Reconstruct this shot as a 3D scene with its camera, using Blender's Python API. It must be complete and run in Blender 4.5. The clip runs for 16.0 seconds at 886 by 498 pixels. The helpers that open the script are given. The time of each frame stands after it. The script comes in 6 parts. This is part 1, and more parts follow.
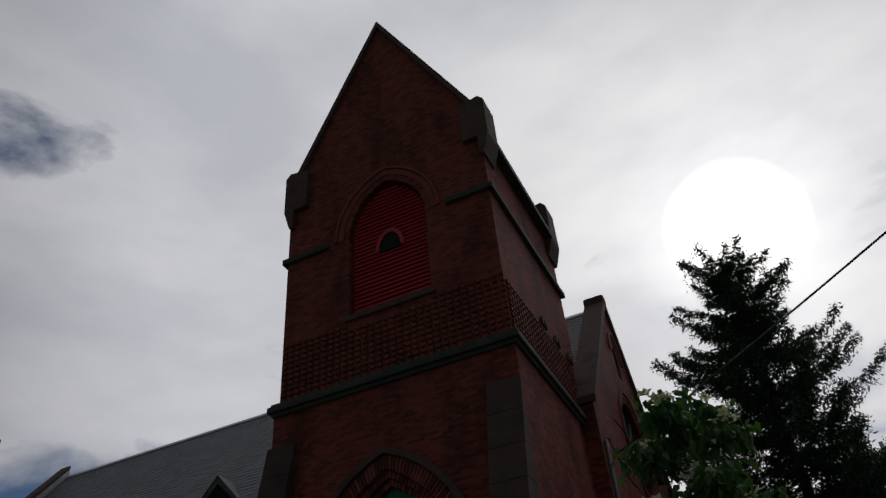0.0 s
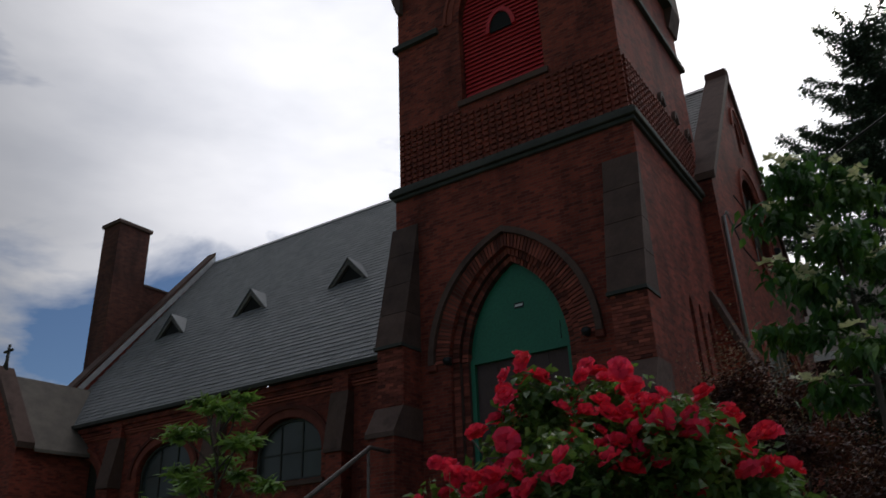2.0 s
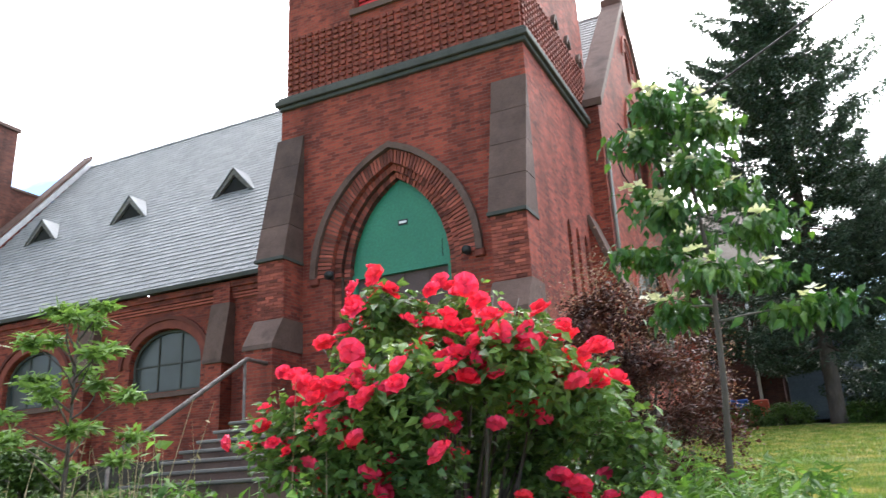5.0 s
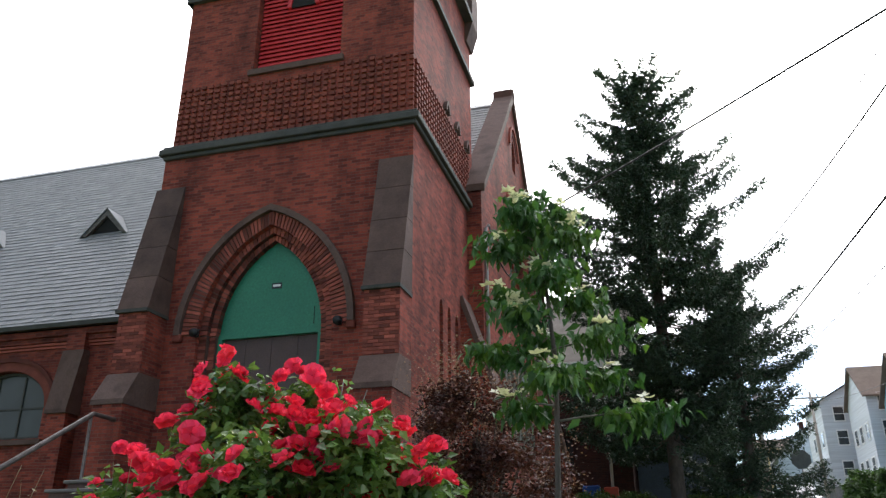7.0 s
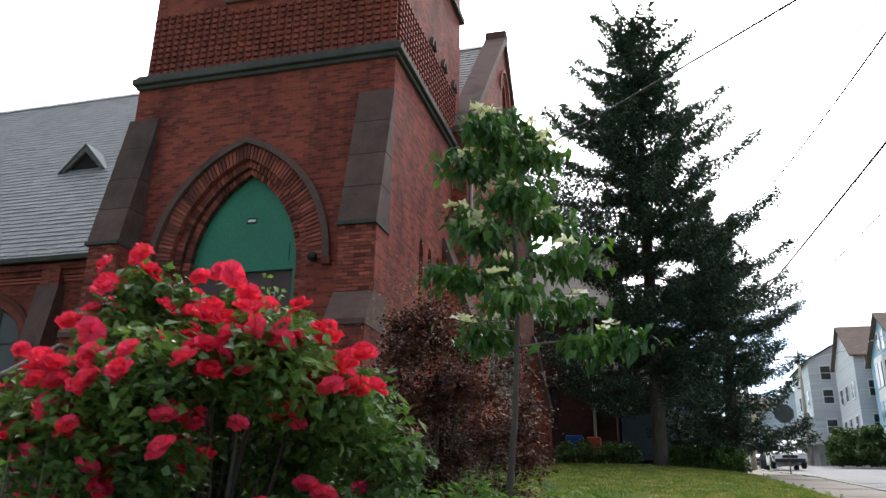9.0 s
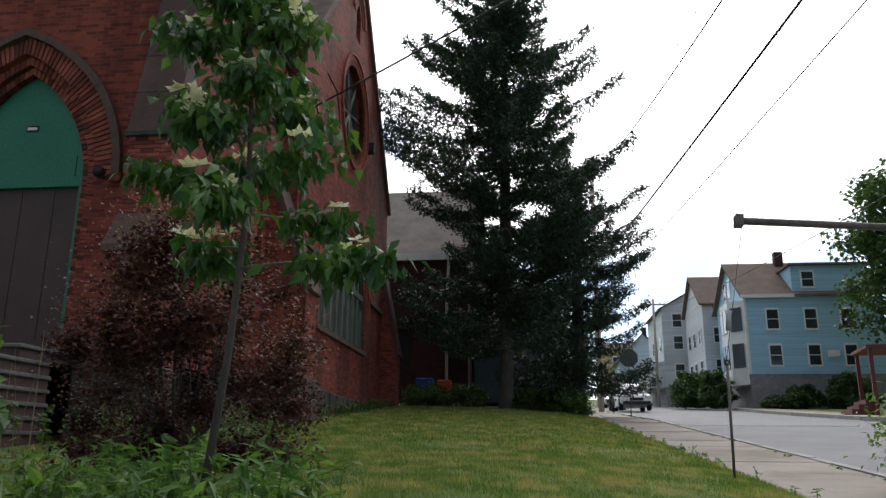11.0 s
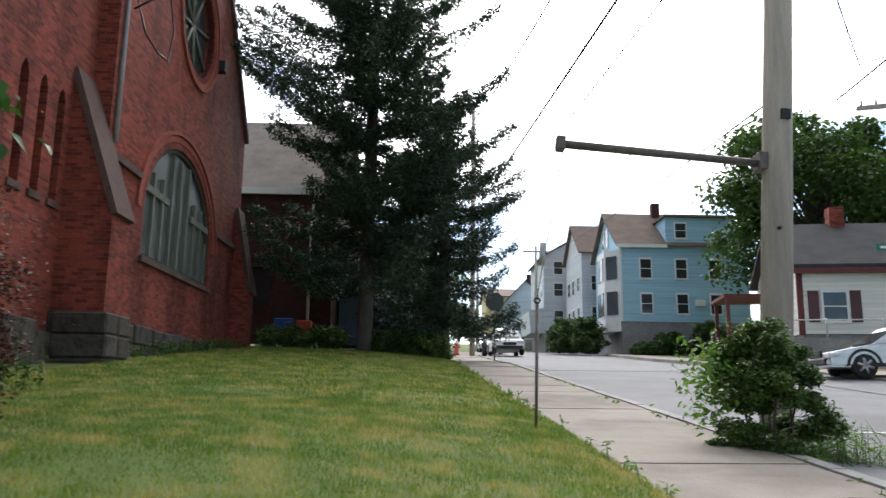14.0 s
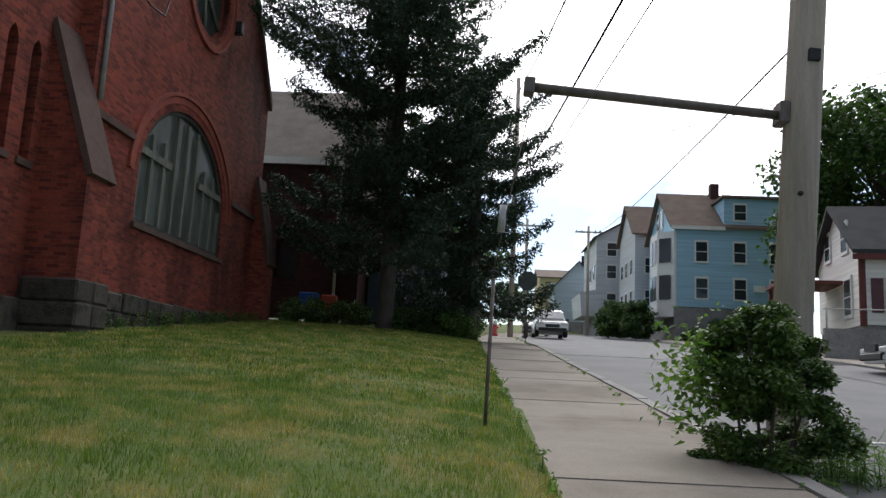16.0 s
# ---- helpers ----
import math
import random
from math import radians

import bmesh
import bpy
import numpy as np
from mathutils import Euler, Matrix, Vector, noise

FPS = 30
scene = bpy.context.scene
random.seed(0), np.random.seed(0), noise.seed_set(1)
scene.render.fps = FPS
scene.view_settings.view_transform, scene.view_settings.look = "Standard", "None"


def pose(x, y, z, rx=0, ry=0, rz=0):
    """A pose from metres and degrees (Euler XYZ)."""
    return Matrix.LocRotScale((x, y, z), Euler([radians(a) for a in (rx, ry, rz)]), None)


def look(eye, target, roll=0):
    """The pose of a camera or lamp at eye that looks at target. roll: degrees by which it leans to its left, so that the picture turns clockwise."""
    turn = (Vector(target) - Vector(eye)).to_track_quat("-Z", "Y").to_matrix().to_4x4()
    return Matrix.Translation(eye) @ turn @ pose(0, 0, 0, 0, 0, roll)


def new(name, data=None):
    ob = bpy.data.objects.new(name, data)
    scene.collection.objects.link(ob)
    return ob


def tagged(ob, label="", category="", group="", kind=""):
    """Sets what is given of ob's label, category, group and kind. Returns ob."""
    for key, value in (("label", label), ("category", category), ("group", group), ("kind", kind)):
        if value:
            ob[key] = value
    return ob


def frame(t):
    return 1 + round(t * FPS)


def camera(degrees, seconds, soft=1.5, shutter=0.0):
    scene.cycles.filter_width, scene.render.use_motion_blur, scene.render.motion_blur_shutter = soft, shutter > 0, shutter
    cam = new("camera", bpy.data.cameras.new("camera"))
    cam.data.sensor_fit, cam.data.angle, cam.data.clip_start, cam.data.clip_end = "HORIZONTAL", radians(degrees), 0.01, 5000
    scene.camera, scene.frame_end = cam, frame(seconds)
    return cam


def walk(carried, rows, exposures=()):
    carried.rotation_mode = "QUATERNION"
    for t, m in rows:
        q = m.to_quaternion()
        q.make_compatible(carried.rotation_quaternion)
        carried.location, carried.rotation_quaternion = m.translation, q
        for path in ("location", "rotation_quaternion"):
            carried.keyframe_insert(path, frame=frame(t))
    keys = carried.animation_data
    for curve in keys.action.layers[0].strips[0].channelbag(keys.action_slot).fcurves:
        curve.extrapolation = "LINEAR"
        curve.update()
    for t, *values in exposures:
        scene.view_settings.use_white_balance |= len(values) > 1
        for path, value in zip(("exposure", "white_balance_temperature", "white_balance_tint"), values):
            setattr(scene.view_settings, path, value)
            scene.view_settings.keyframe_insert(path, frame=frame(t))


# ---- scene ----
cam = camera(59.5, 16.0, soft=1.35, shutter=0.22)
PATH = [  # seconds, x, y, z, yaw, pitch, roll
    (0.0, 4.132, -13.605, 1.448, 22.22, 38.70, -5.68),
    (0.5, 4.154, -13.633, 1.441, 23.70, 36.99, -5.25),
    (1.0, 4.164, -13.619, 1.387, 25.66, 34.81, -4.67),
    (1.5, 4.122, -13.664, 1.275, 28.25, 29.97, -3.91),
    (2.0, 4.070, -13.726, 1.227, 32.87, 23.82, -2.25),
    (2.5, 4.021, -13.738, 1.213, 38.06, 20.39, -0.87),
    (3.0, 3.987, -13.706, 1.180, 43.17, 16.68, -0.39),
    (3.5, 3.953, -13.665, 1.163, 47.42, 14.03, -0.39),
    (4.0, 4.021, -13.592, 1.175, 43.89, 13.58, -0.97),
    (4.5, 4.173, -13.569, 1.185, 33.19, 15.67, -2.19),
    (5.0, 4.275, -13.567, 1.202, 25.02, 17.40, -2.83),
    (5.2, 4.318, -13.573, 1.210, 22.95, 18.17, -3.26),
    (7.3, 4.549, -13.797, 1.310, 15.59, 22.06, 0.00),
    (7.5, 4.555, -13.790, 1.305, 16.23, 21.99, 0.41),
    (8.0, 4.574, -13.684, 1.294, 16.45, 21.93, 0.67),
    (8.5, 4.618, -13.617, 1.254, 16.23, 21.38, 0.01),
    (9.0, 4.722, -13.176, 1.142, 15.42, 18.64, 0.99),
    (9.5, 4.823, -12.582, 1.217, 11.78, 17.20, 0.70),
    (10.0, 5.030, -12.047, 1.290, 7.55, 16.15, -0.45),
    (10.2, 5.140, -11.930, 1.295, 7.15, 16.10, -0.45),
    (12.3, 5.958, -11.109, 1.291, 5.99, 10.82, 2.31),
    (12.5, 6.007, -11.028, 1.280, 7.35, 10.32, 3.10),
    (13.0, 6.047, -10.721, 1.298, 9.32, 8.40, 4.05),
    (13.5, 6.274, -10.453, 1.307, 3.27, 9.71, 1.04),
    (14.0, 6.683, -10.172, 1.347, -1.44, 10.64, 0.73),
    (14.5, 7.009, -9.783, 1.351, -5.53, 9.27, 0.81),
    (15.0, 7.256, -9.487, 1.405, -5.45, 9.73, 0.98),
    (15.5, 7.644, -9.179, 1.470, -0.32, 10.48, 1.95),
    (16.0, 7.842, -8.821, 1.463, 3.14, 9.00, 2.77),
]
EXPOSURE = [(0.0, -1.0), (1.2, -0.95), (1.6, -0.65), (2.0, -0.15), (2.5, 0.85), (3.0, 1.4), (3.5, 1.75), (4.2, 2.15), (5.0, 3.0), (7.5, 1.7),
            (8.3, 1.6), (9.0, 1.85), (9.5, 1.85), (10.0, 1.5), (12.3, 1.1), (12.6, 1.18), (13.0, 1.7), (13.5, 1.88), (14.0, 1.72), (14.5, 1.35), (15.0, 1.25), (16.0, 1.02)]
walk(cam, [(t, pose(x, y, z, 90 + p, 0, w) @ pose(0, 0, 0, 0, 0, r)) for t, x, y, z, w, p, r in PATH], EXPOSURE)

# ---- light: bright broken cloud, the sun veiled behind the church ----
SUN = Vector((0.05, 0.82, 0.58)).normalized()
world = bpy.data.worlds.new("sky")
scene.world = world
world.use_nodes = True
wn, wl = world.node_tree.nodes, world.node_tree.links
wn.clear()


def node(tree, kind, **values):
    n = tree.nodes.new(kind)
    for key, value in values.items():
        if key in n.inputs:
            n.inputs[key].default_value = value
    return n


def ramp(tree, stops, source=None):
    r = tree.nodes.new("ShaderNodeValToRGB")
    while len(r.color_ramp.elements) < len(stops):
        r.color_ramp.elements.new(0.5)
    for e, (p, c) in zip(r.color_ramp.elements, stops):
        e.position, e.color = p, (*c, 1) if len(c) == 3 else c
    if source is not None:
        tree.links.new(source, r.inputs[0])
    return r


wt = world.node_tree
sky = wt.nodes.new("ShaderNodeTexSky")
sky.sky_type, sky.sun_disc = "NISHITA", False
sky.sun_elevation, sky.sun_rotation = math.asin(SUN.z), math.atan2(SUN.x, SUN.y)
coord = wt.nodes.new("ShaderNodeTexCoord")
flat = node(wt, "ShaderNodeMapping")
flat.inputs["Scale"].default_value = (1.0, 1.0, 2.6)
wl.new(coord.outputs["Generated"], flat.inputs["Vector"])
clouds = node(wt, "ShaderNodeTexNoise", Scale=2.3, Detail=7.0, Roughness=0.55, Distortion=0.4)
wl.new(flat.outputs[0], clouds.inputs["Vector"])
apart = wt.nodes.new("ShaderNodeSeparateXYZ")
wl.new(coord.outputs["Generated"], apart.inputs[0])
higher = wt.nodes.new("ShaderNodeMath")
higher.operation = "MULTIPLY_ADD"
higher.inputs[1].default_value = 0.46
wl.new(apart.outputs[2], higher.inputs[0])
wl.new(clouds.outputs["Fac"], higher.inputs[2])
cover = ramp(wt, [(0.572, (0, 0, 0)), (0.68, (1, 1, 1))], higher.outputs[0])
shape = node(wt, "ShaderNodeTexNoise", Scale=3.6, Detail=5.0, Roughness=0.5)
wl.new(flat.outputs[0], shape.inputs["Vector"])
grey = ramp(wt, [(0.30, (0.90, 0.92, 0.98)), (0.65, (1.22, 1.22, 1.25))], shape.outputs["Fac"])
toward = wt.nodes.new("ShaderNodeVectorMath")
toward.operation = "DOT_PRODUCT"
toward.inputs[1].default_value = SUN
wl.new(coord.outputs["Generated"], toward.inputs[0])
glow = ramp(wt, [(0.0, (0.145, 0.15, 0.16)), (0.45, (0.30, 0.305, 0.32)), (0.75, (0.98, 0.98, 1.01)), (0.93, (1.08, 1.08, 1.085)), (0.970, (1.26, 1.24, 1.225)), (0.988, (1.46, 1.435, 1.41)), (0.996, (1.75, 1.72, 1.68)), (1.0, (3.6, 3.5, 3.35))], toward.outputs["Value"])
lit = node(wt, "ShaderNodeMix")
lit.data_type, lit.blend_type = "RGBA", "MULTIPLY"
lit.inputs[0].default_value = 1.0
wl.new(grey.outputs[0], lit.inputs[6])
wl.new(glow.outputs[0], lit.inputs[7])
dim = node(wt, "ShaderNodeMix")
dim.data_type, dim.blend_type = "RGBA", "MULTIPLY"
dim.inputs[0].default_value = 1.0
dim.inputs[7].default_value = (0.042, 0.052, 0.066, 1)
wl.new(sky.outputs[0], dim.inputs[6])
both = node(wt, "ShaderNodeMix")
both.data_type = "RGBA"
wl.new(cover.outputs[0], both.inputs[0])
wl.new(dim.outputs[2], both.inputs[6])
wl.new(lit.outputs[2], both.inputs[7])
back = node(wt, "ShaderNodeBackground", Strength=1.0)
wl.new(both.outputs[2], back.inputs["Color"])
out = wt.nodes.new("ShaderNodeOutputWorld")
wl.new(back.outputs[0], out.inputs[0])
sun_data = bpy.data.lights.new("sun", "SUN")
sun_data.energy, sun_data.angle, sun_data.color = 0.5, radians(14), (1.0, 0.96, 0.9)
sun = new("sun", sun_data)
sun.matrix_world = look(SUN * 60, (0, 0, 0))


# ---- materials ----
def principled(name, rough=0.8, metal=0.0, spec=0.5):
    m = bpy.data.materials.new(name)
    m.use_nodes = True
    b = m.node_tree.nodes["Principled BSDF"]
    b.inputs["Roughness"].default_value, b.inputs["Metallic"].default_value = rough, metal
    b.inputs["Specular IOR Level"].default_value = spec
    return m, m.node_tree, b


def bump(t, b, height, strength=0.3, distance=0.01):
    n = node(t, "ShaderNodeBump", Strength=strength, Distance=distance)
    t.links.new(height, n.inputs["Height"])
    t.links.new(n.outputs[0], b.inputs["Normal"])


def mixed(t, a, b_, fac, mode="MIX"):
    n = t.nodes.new("ShaderNodeMix")
    n.data_type, n.blend_type = "RGBA", mode
    for value, i in ((fac, 0), (a, 6), (b_, 7)):
        if isinstance(value, (int, float)):
            n.inputs[i].default_value = value
        elif isinstance(value, tuple):
            n.inputs[i].default_value = (*value, 1)
        else:
            t.links.new(value, n.inputs[i])
    return n.outputs[2]


def surface(name, colours, scale=6.0, rough=0.8, metal=0.0, grain=60.0, relief=0.25, depth=0.01, island=0.0, spec=0.4, stretch=None, piece=0.0):
    """Two scales of variation over a base colour, and a fine relief."""
    m, t, b = principled(name, rough, metal, spec)
    pos = t.nodes.new("ShaderNodeNewGeometry")
    vec = pos.outputs["Position"]
    if stretch:
        mp = node(t, "ShaderNodeMapping")
        mp.inputs["Scale"].default_value = stretch
        t.links.new(vec, mp.inputs["Vector"])
        vec = mp.outputs[0]
    big = node(t, "ShaderNodeTexNoise", Scale=scale, Detail=4.0, Roughness=0.6)
    fine = node(t, "ShaderNodeTexNoise", Scale=grain, Detail=3.0, Roughness=0.7)
    for n in (big, fine):
        t.links.new(vec, n.inputs["Vector"])
    k = len(colours)
    base = ramp(t, [(0.3 + 0.4 * i / max(1, k - 1), c) for i, c in enumerate(colours)], big.outputs["Fac"]).outputs[0]
    speck = ramp(t, [(0.3, (0.78, 0.78, 0.78)), (0.7, (1.2, 1.2, 1.2))], fine.outputs["Fac"]).outputs[0]
    col = mixed(t, base, speck, 0.8, "MULTIPLY")
    if island:
        r = ramp(t, [(0.0, (1 - island,) * 3), (1.0, (1 + island,) * 3)], pos.outputs["Random Per Island"]).outputs[0]
        col = mixed(t, col, r, 1.0, "MULTIPLY")
    if piece:
        info = t.nodes.new("ShaderNodeObjectInfo")
        r = ramp(t, [(0.0, (1 - piece,) * 3), (1.0, (1 + piece,) * 3)], info.outputs["Random"]).outputs[0]
        col = mixed(t, col, r, 1.0, "MULTIPLY")
    t.links.new(col, b.inputs["Base Color"])
    bump(t, b, fine.outputs["Fac"], relief, depth)
    return m


def brickwork(name, one, two, mortar, soot=0.5):
    """Courses of 7 cm on walls that run along x or y."""
    m, t, b = principled(name, 0.85, 0.0, 0.3)
    pos = t.nodes.new("ShaderNodeNewGeometry")
    sep = t.nodes.new("ShaderNodeSeparateXYZ")
    t.links.new(pos.outputs["Position"], sep.inputs[0])
    add = t.nodes.new("ShaderNodeMath")
    t.links.new(sep.outputs[0], add.inputs[0])
    t.links.new(sep.outputs[1], add.inputs[1])
    com = t.nodes.new("ShaderNodeCombineXYZ")
    t.links.new(add.outputs[0], com.inputs[0])
    t.links.new(sep.outputs[2], com.inputs[1])
    br = t.nodes.new("ShaderNodeTexBrick")
    br.offset, br.squash = 0.5, 1.0
    for key, value in (("Color1", (*one, 1)), ("Color2", (*two, 1)), ("Mortar", (*mortar, 1)), ("Scale", 1.0), ("Mortar Size", 0.006), ("Mortar Smooth", 0.3), ("Bias", -0.1), ("Brick Width", 0.215), ("Row Height", 0.0705)):
        br.inputs[key].default_value = value
    t.links.new(com.outputs[0], br.inputs["Vector"])
    big = node(t, "ShaderNodeTexNoise", Scale=0.9, Detail=6.0, Roughness=0.65)
    fine = node(t, "ShaderNodeTexNoise", Scale=45.0, Detail=3.0)
    streak = node(t, "ShaderNodeMapping")
    streak.inputs["Scale"].default_value = (0.9, 0.9, 0.35)
    t.links.new(pos.outputs["Position"], streak.inputs["Vector"])
    t.links.new(streak.outputs[0], big.inputs["Vector"])
    t.links.new(pos.outputs["Position"], fine.inputs["Vector"])
    stain = ramp(t, [(0.34, (1 - soot,) * 3), (0.52, (1, 1, 1)), (0.7, (1.12, 1.08, 1.03))], big.outputs["Fac"]).outputs[0]
    speck = ramp(t, [(0.3, (0.75, 0.75, 0.75)), (0.7, (1.22, 1.2, 1.18))], fine.outputs["Fac"]).outputs[0]
    col = mixed(t, mixed(t, br.outputs["Color"], stain, 1.0, "MULTIPLY"), speck, 1.0, "MULTIPLY")
    t.links.new(col, b.inputs["Base Color"])
    inv = ramp(t, [(0.0, (1, 1, 1)), (1.0, (0, 0, 0))], br.outputs["Fac"]).outputs[0]
    bump(t, b, mixed(t, inv, fine.outputs["Color"], 0.25), 0.7, 0.012)
    return m


BRICK = brickwork("red_brick", (0.315, 0.064, 0.040), (0.115, 0.024, 0.018), (0.175, 0.085, 0.066))
# albedo lowered to hold tree shade on the parish house; some chimneys share it
BRICK_DARK = brickwork("shade_darkened_brick", (0.075, 0.028, 0.022), (0.045, 0.02, 0.018), (0.06, 0.04, 0.035))
BRICK_BROWN = brickwork("weathered_brown_brick", (0.150, 0.052, 0.036), (0.075, 0.028, 0.022), (0.10, 0.06, 0.05))
BRICK_PIECE = surface("moulded_brick", [(0.17, 0.040, 0.028), (0.26, 0.066, 0.043)], 3.0, 0.85, piece=0.6, grain=40)
BRICK_HEADER = surface("header_brick", [(0.16, 0.039, 0.027), (0.235, 0.062, 0.04)], 2.0, 0.85, island=0.25, grain=40)
BROWNSTONE = surface("brownstone", [(0.062, 0.036, 0.030), (0.118, 0.072, 0.058), (0.085, 0.050, 0.040)], 1.6, 0.85, grain=30, relief=0.4, depth=0.02)
BROWNSTONE_PIECE = surface("brownstone_block", [(0.060, 0.035, 0.029), (0.115, 0.070, 0.057)], 1.6, 0.85, grain=30, relief=0.4, depth=0.02, piece=0.22)
STONE_DARK = surface("dark_moulded_stone", [(0.04, 0.042, 0.038), (0.075, 0.075, 0.066)], 2.0, 0.8, grain=35)
RUBBLE = surface("granite_plinth", [(0.022, 0.021, 0.016), (0.085, 0.072, 0.058), (0.035, 0.035, 0.025)], 3.0, 0.9, grain=25, relief=0.7, depth=0.04, piece=0.25)
SLATE = surface("grey_slate", [(0.155, 0.165, 0.17), (0.20, 0.208, 0.215)], 1.2, 0.55, grain=30, island=0.13, spec=0.5)
SHINGLE = surface("weathered_shingle", [(0.12, 0.105, 0.09), (0.19, 0.165, 0.14)], 1.5, 0.85, grain=25, island=0.2)
GREEN_PAINT = surface("green_painted_boards", [(0.02, 0.155, 0.088), (0.028, 0.19, 0.108)], 1.0, 0.5, grain=20, relief=0.08)
BROWN_BOARD = surface("brown_painted_boards", [(0.075, 0.048, 0.045), (0.10, 0.065, 0.06)], 1.5, 0.7, grain=30, relief=0.15)
LOUVRE = surface("red_louvre_paint", [(0.50, 0.026, 0.034), (0.60, 0.042, 0.050)], 2.0, 0.6, grain=30, relief=0.1)
# near-black paint for the shade inside openings, and for the panel scrape
DARK = surface("inner_shade_and_scrape_black", [(0.01, 0.01, 0.01), (0.016, 0.015, 0.014)], 2.0, 0.9)
LEAD = surface("lead_flashing", [(0.35, 0.36, 0.37), (0.5, 0.5, 0.5)], 3.0, 0.5, 0.3, grain=20)
METAL_BLACK = surface("black_metal", [(0.02, 0.02, 0.022), (0.035, 0.035, 0.037)], 5.0, 0.45, 0.4)
RUST_PIPE = surface("worn_steel_rail", [(0.10, 0.085, 0.075), (0.19, 0.165, 0.15)], 8.0, 0.55, 0.5, grain=80)
WHITE_PAINT = surface("white_paint", [(0.70, 0.70, 0.68), (0.80, 0.80, 0.78)], 2.0, 0.5, grain=40, relief=0.08)
WOOD_STEP = surface("weathered_step_boards", [(0.10, 0.092, 0.085), (0.19, 0.175, 0.16)], 3.0, 0.85, grain=40, stretch=(0.3, 4, 4), piece=0.2)
ASPHALT = surface("asphalt", [(0.15, 0.15, 0.155), (0.20, 0.20, 0.203)], 0.6, 0.85, grain=90, relief=0.3, depth=0.006)
CONCRETE_OLD = surface("old_dark_pavement", [(0.15, 0.142, 0.13), (0.22, 0.205, 0.185)], 0.8, 0.9, grain=60, relief=0.25, depth=0.004, piece=0.12)
CONCRETE = surface("pavement_concrete", [(0.185, 0.155, 0.125), (0.30, 0.262, 0.22), (0.225, 0.195, 0.16)], 0.5, 0.9, grain=60, relief=0.2, depth=0.004, piece=0.07)
KERB = surface("granite_kerb", [(0.22, 0.21, 0.2), (0.33, 0.32, 0.3)], 2.0, 0.85, grain=70, piece=0.12)
LINE = surface("road_paint", [(0.62, 0.62, 0.60), (0.75, 0.75, 0.73)], 4.0, 0.7, grain=30)
LAWN = surface("lawn_soil_and_thatch", [(0.085, 0.125, 0.026), (0.10, 0.14, 0.03), (0.22, 0.18, 0.07)], 0.7, 0.95, grain=35, relief=0.6, depth=0.03)
POLE_WOOD = surface("weathered_pole_wood", [(0.34, 0.295, 0.25), (0.50, 0.44, 0.385)], 3.0, 0.9, grain=60, relief=0.4, stretch=(4, 4, 0.25))
BARK = surface("bark", [(0.055, 0.043, 0.035), (0.11, 0.09, 0.075)], 6.0, 0.9, grain=30, relief=0.6, depth=0.02, stretch=(1, 1, 0.3))
BARK_GREY = surface("grey_bark", [(0.12, 0.105, 0.09), (0.2, 0.18, 0.155)], 9.0, 0.9, grain=40, relief=0.4)


def foliage(name, colours, spread=0.35, rough=0.5, through_=0.35):
    m, t, b = principled(name, rough, 0.0, 0.35)
    pos = t.nodes.new("ShaderNodeNewGeometry")
    big = node(t, "ShaderNodeTexNoise", Scale=2.5, Detail=2.0)
    t.links.new(pos.outputs["Position"], big.inputs["Vector"])
    base = ramp(t, [(0.35 + 0.3 * i / max(1, len(colours) - 1), c) for i, c in enumerate(colours)], big.outputs["Fac"]).outputs[0]
    r = ramp(t, [(0.0, (1 - spread,) * 3), (1.0, (1 + spread,) * 3)], pos.outputs["Random Per Island"]).outputs[0]
    col = mixed(t, base, r, 1.0, "MULTIPLY")
    t.links.new(col, b.inputs["Base Color"])
    if through_:
        tr = t.nodes.new("ShaderNodeBsdfTranslucent")
        t.links.new(mixed(t, col, (1.25, 1.3, 0.7), 1.0, "MULTIPLY"), tr.inputs["Color"])
        mx = t.nodes.new("ShaderNodeMixShader")
        mx.inputs[0].default_value = through_
        t.links.new(b.outputs[0], mx.inputs[1])
        t.links.new(tr.outputs[0], mx.inputs[2])
        t.links.new(mx.outputs[0], t.nodes["Material Output"].inputs["Surface"])
    return m


def glass(name, tint=(0.02, 0.025, 0.028), rough=0.08):
    m, t, b = principled(name, rough, 0.0, 0.6)
    n = node(t, "ShaderNodeTexNoise", Scale=0.8, Detail=2.0)
    pos = t.nodes.new("ShaderNodeNewGeometry")
    t.links.new(pos.outputs["Position"], n.inputs["Vector"])
    t.links.new(ramp(t, [(0.3, tint), (0.7, tuple(2.2 * c for c in tint))], n.outputs["Fac"]).outputs[0], b.inputs["Base Color"])
    bump(t, b, n.outputs["Fac"], 0.05, 0.02)
    return m


GLASS = glass("window_glass")
GLASS_OLD = glass("grimy_protective_glazing", (0.02, 0.025, 0.024), 0.3)
GLASS_PALE = glass("clouded_storm_glazing", (0.06, 0.068, 0.06), 0.35)


# ---- building blocks ----
def part(name, bm, material, parent=None, label=""):
    me = bpy.data.meshes.new(name)
    bm.normal_update()
    bm.to_mesh(me)
    bm.free()
    me.materials.append(material)
    ob = new(name, me)
    if parent is not None:
        ob.parent = parent
    if label:
        ob["label"] = label
    return ob


def slope(y):
    """The whole site climbs to the north."""
    y = np.asarray(y, float)
    return 0.085 * np.clip(y + 12.6, -5, 27.6) + 0.066 * np.clip(y - 15, 0, 100)


def thing(name, at, label, category, group="", kind=""):
    ob = new(name)
    ob.location = at
    ob["stands"] = 1
    ob.empty_display_size = 0.2
    ob["base"] = 1
    return tagged(ob, label, category, group, kind)


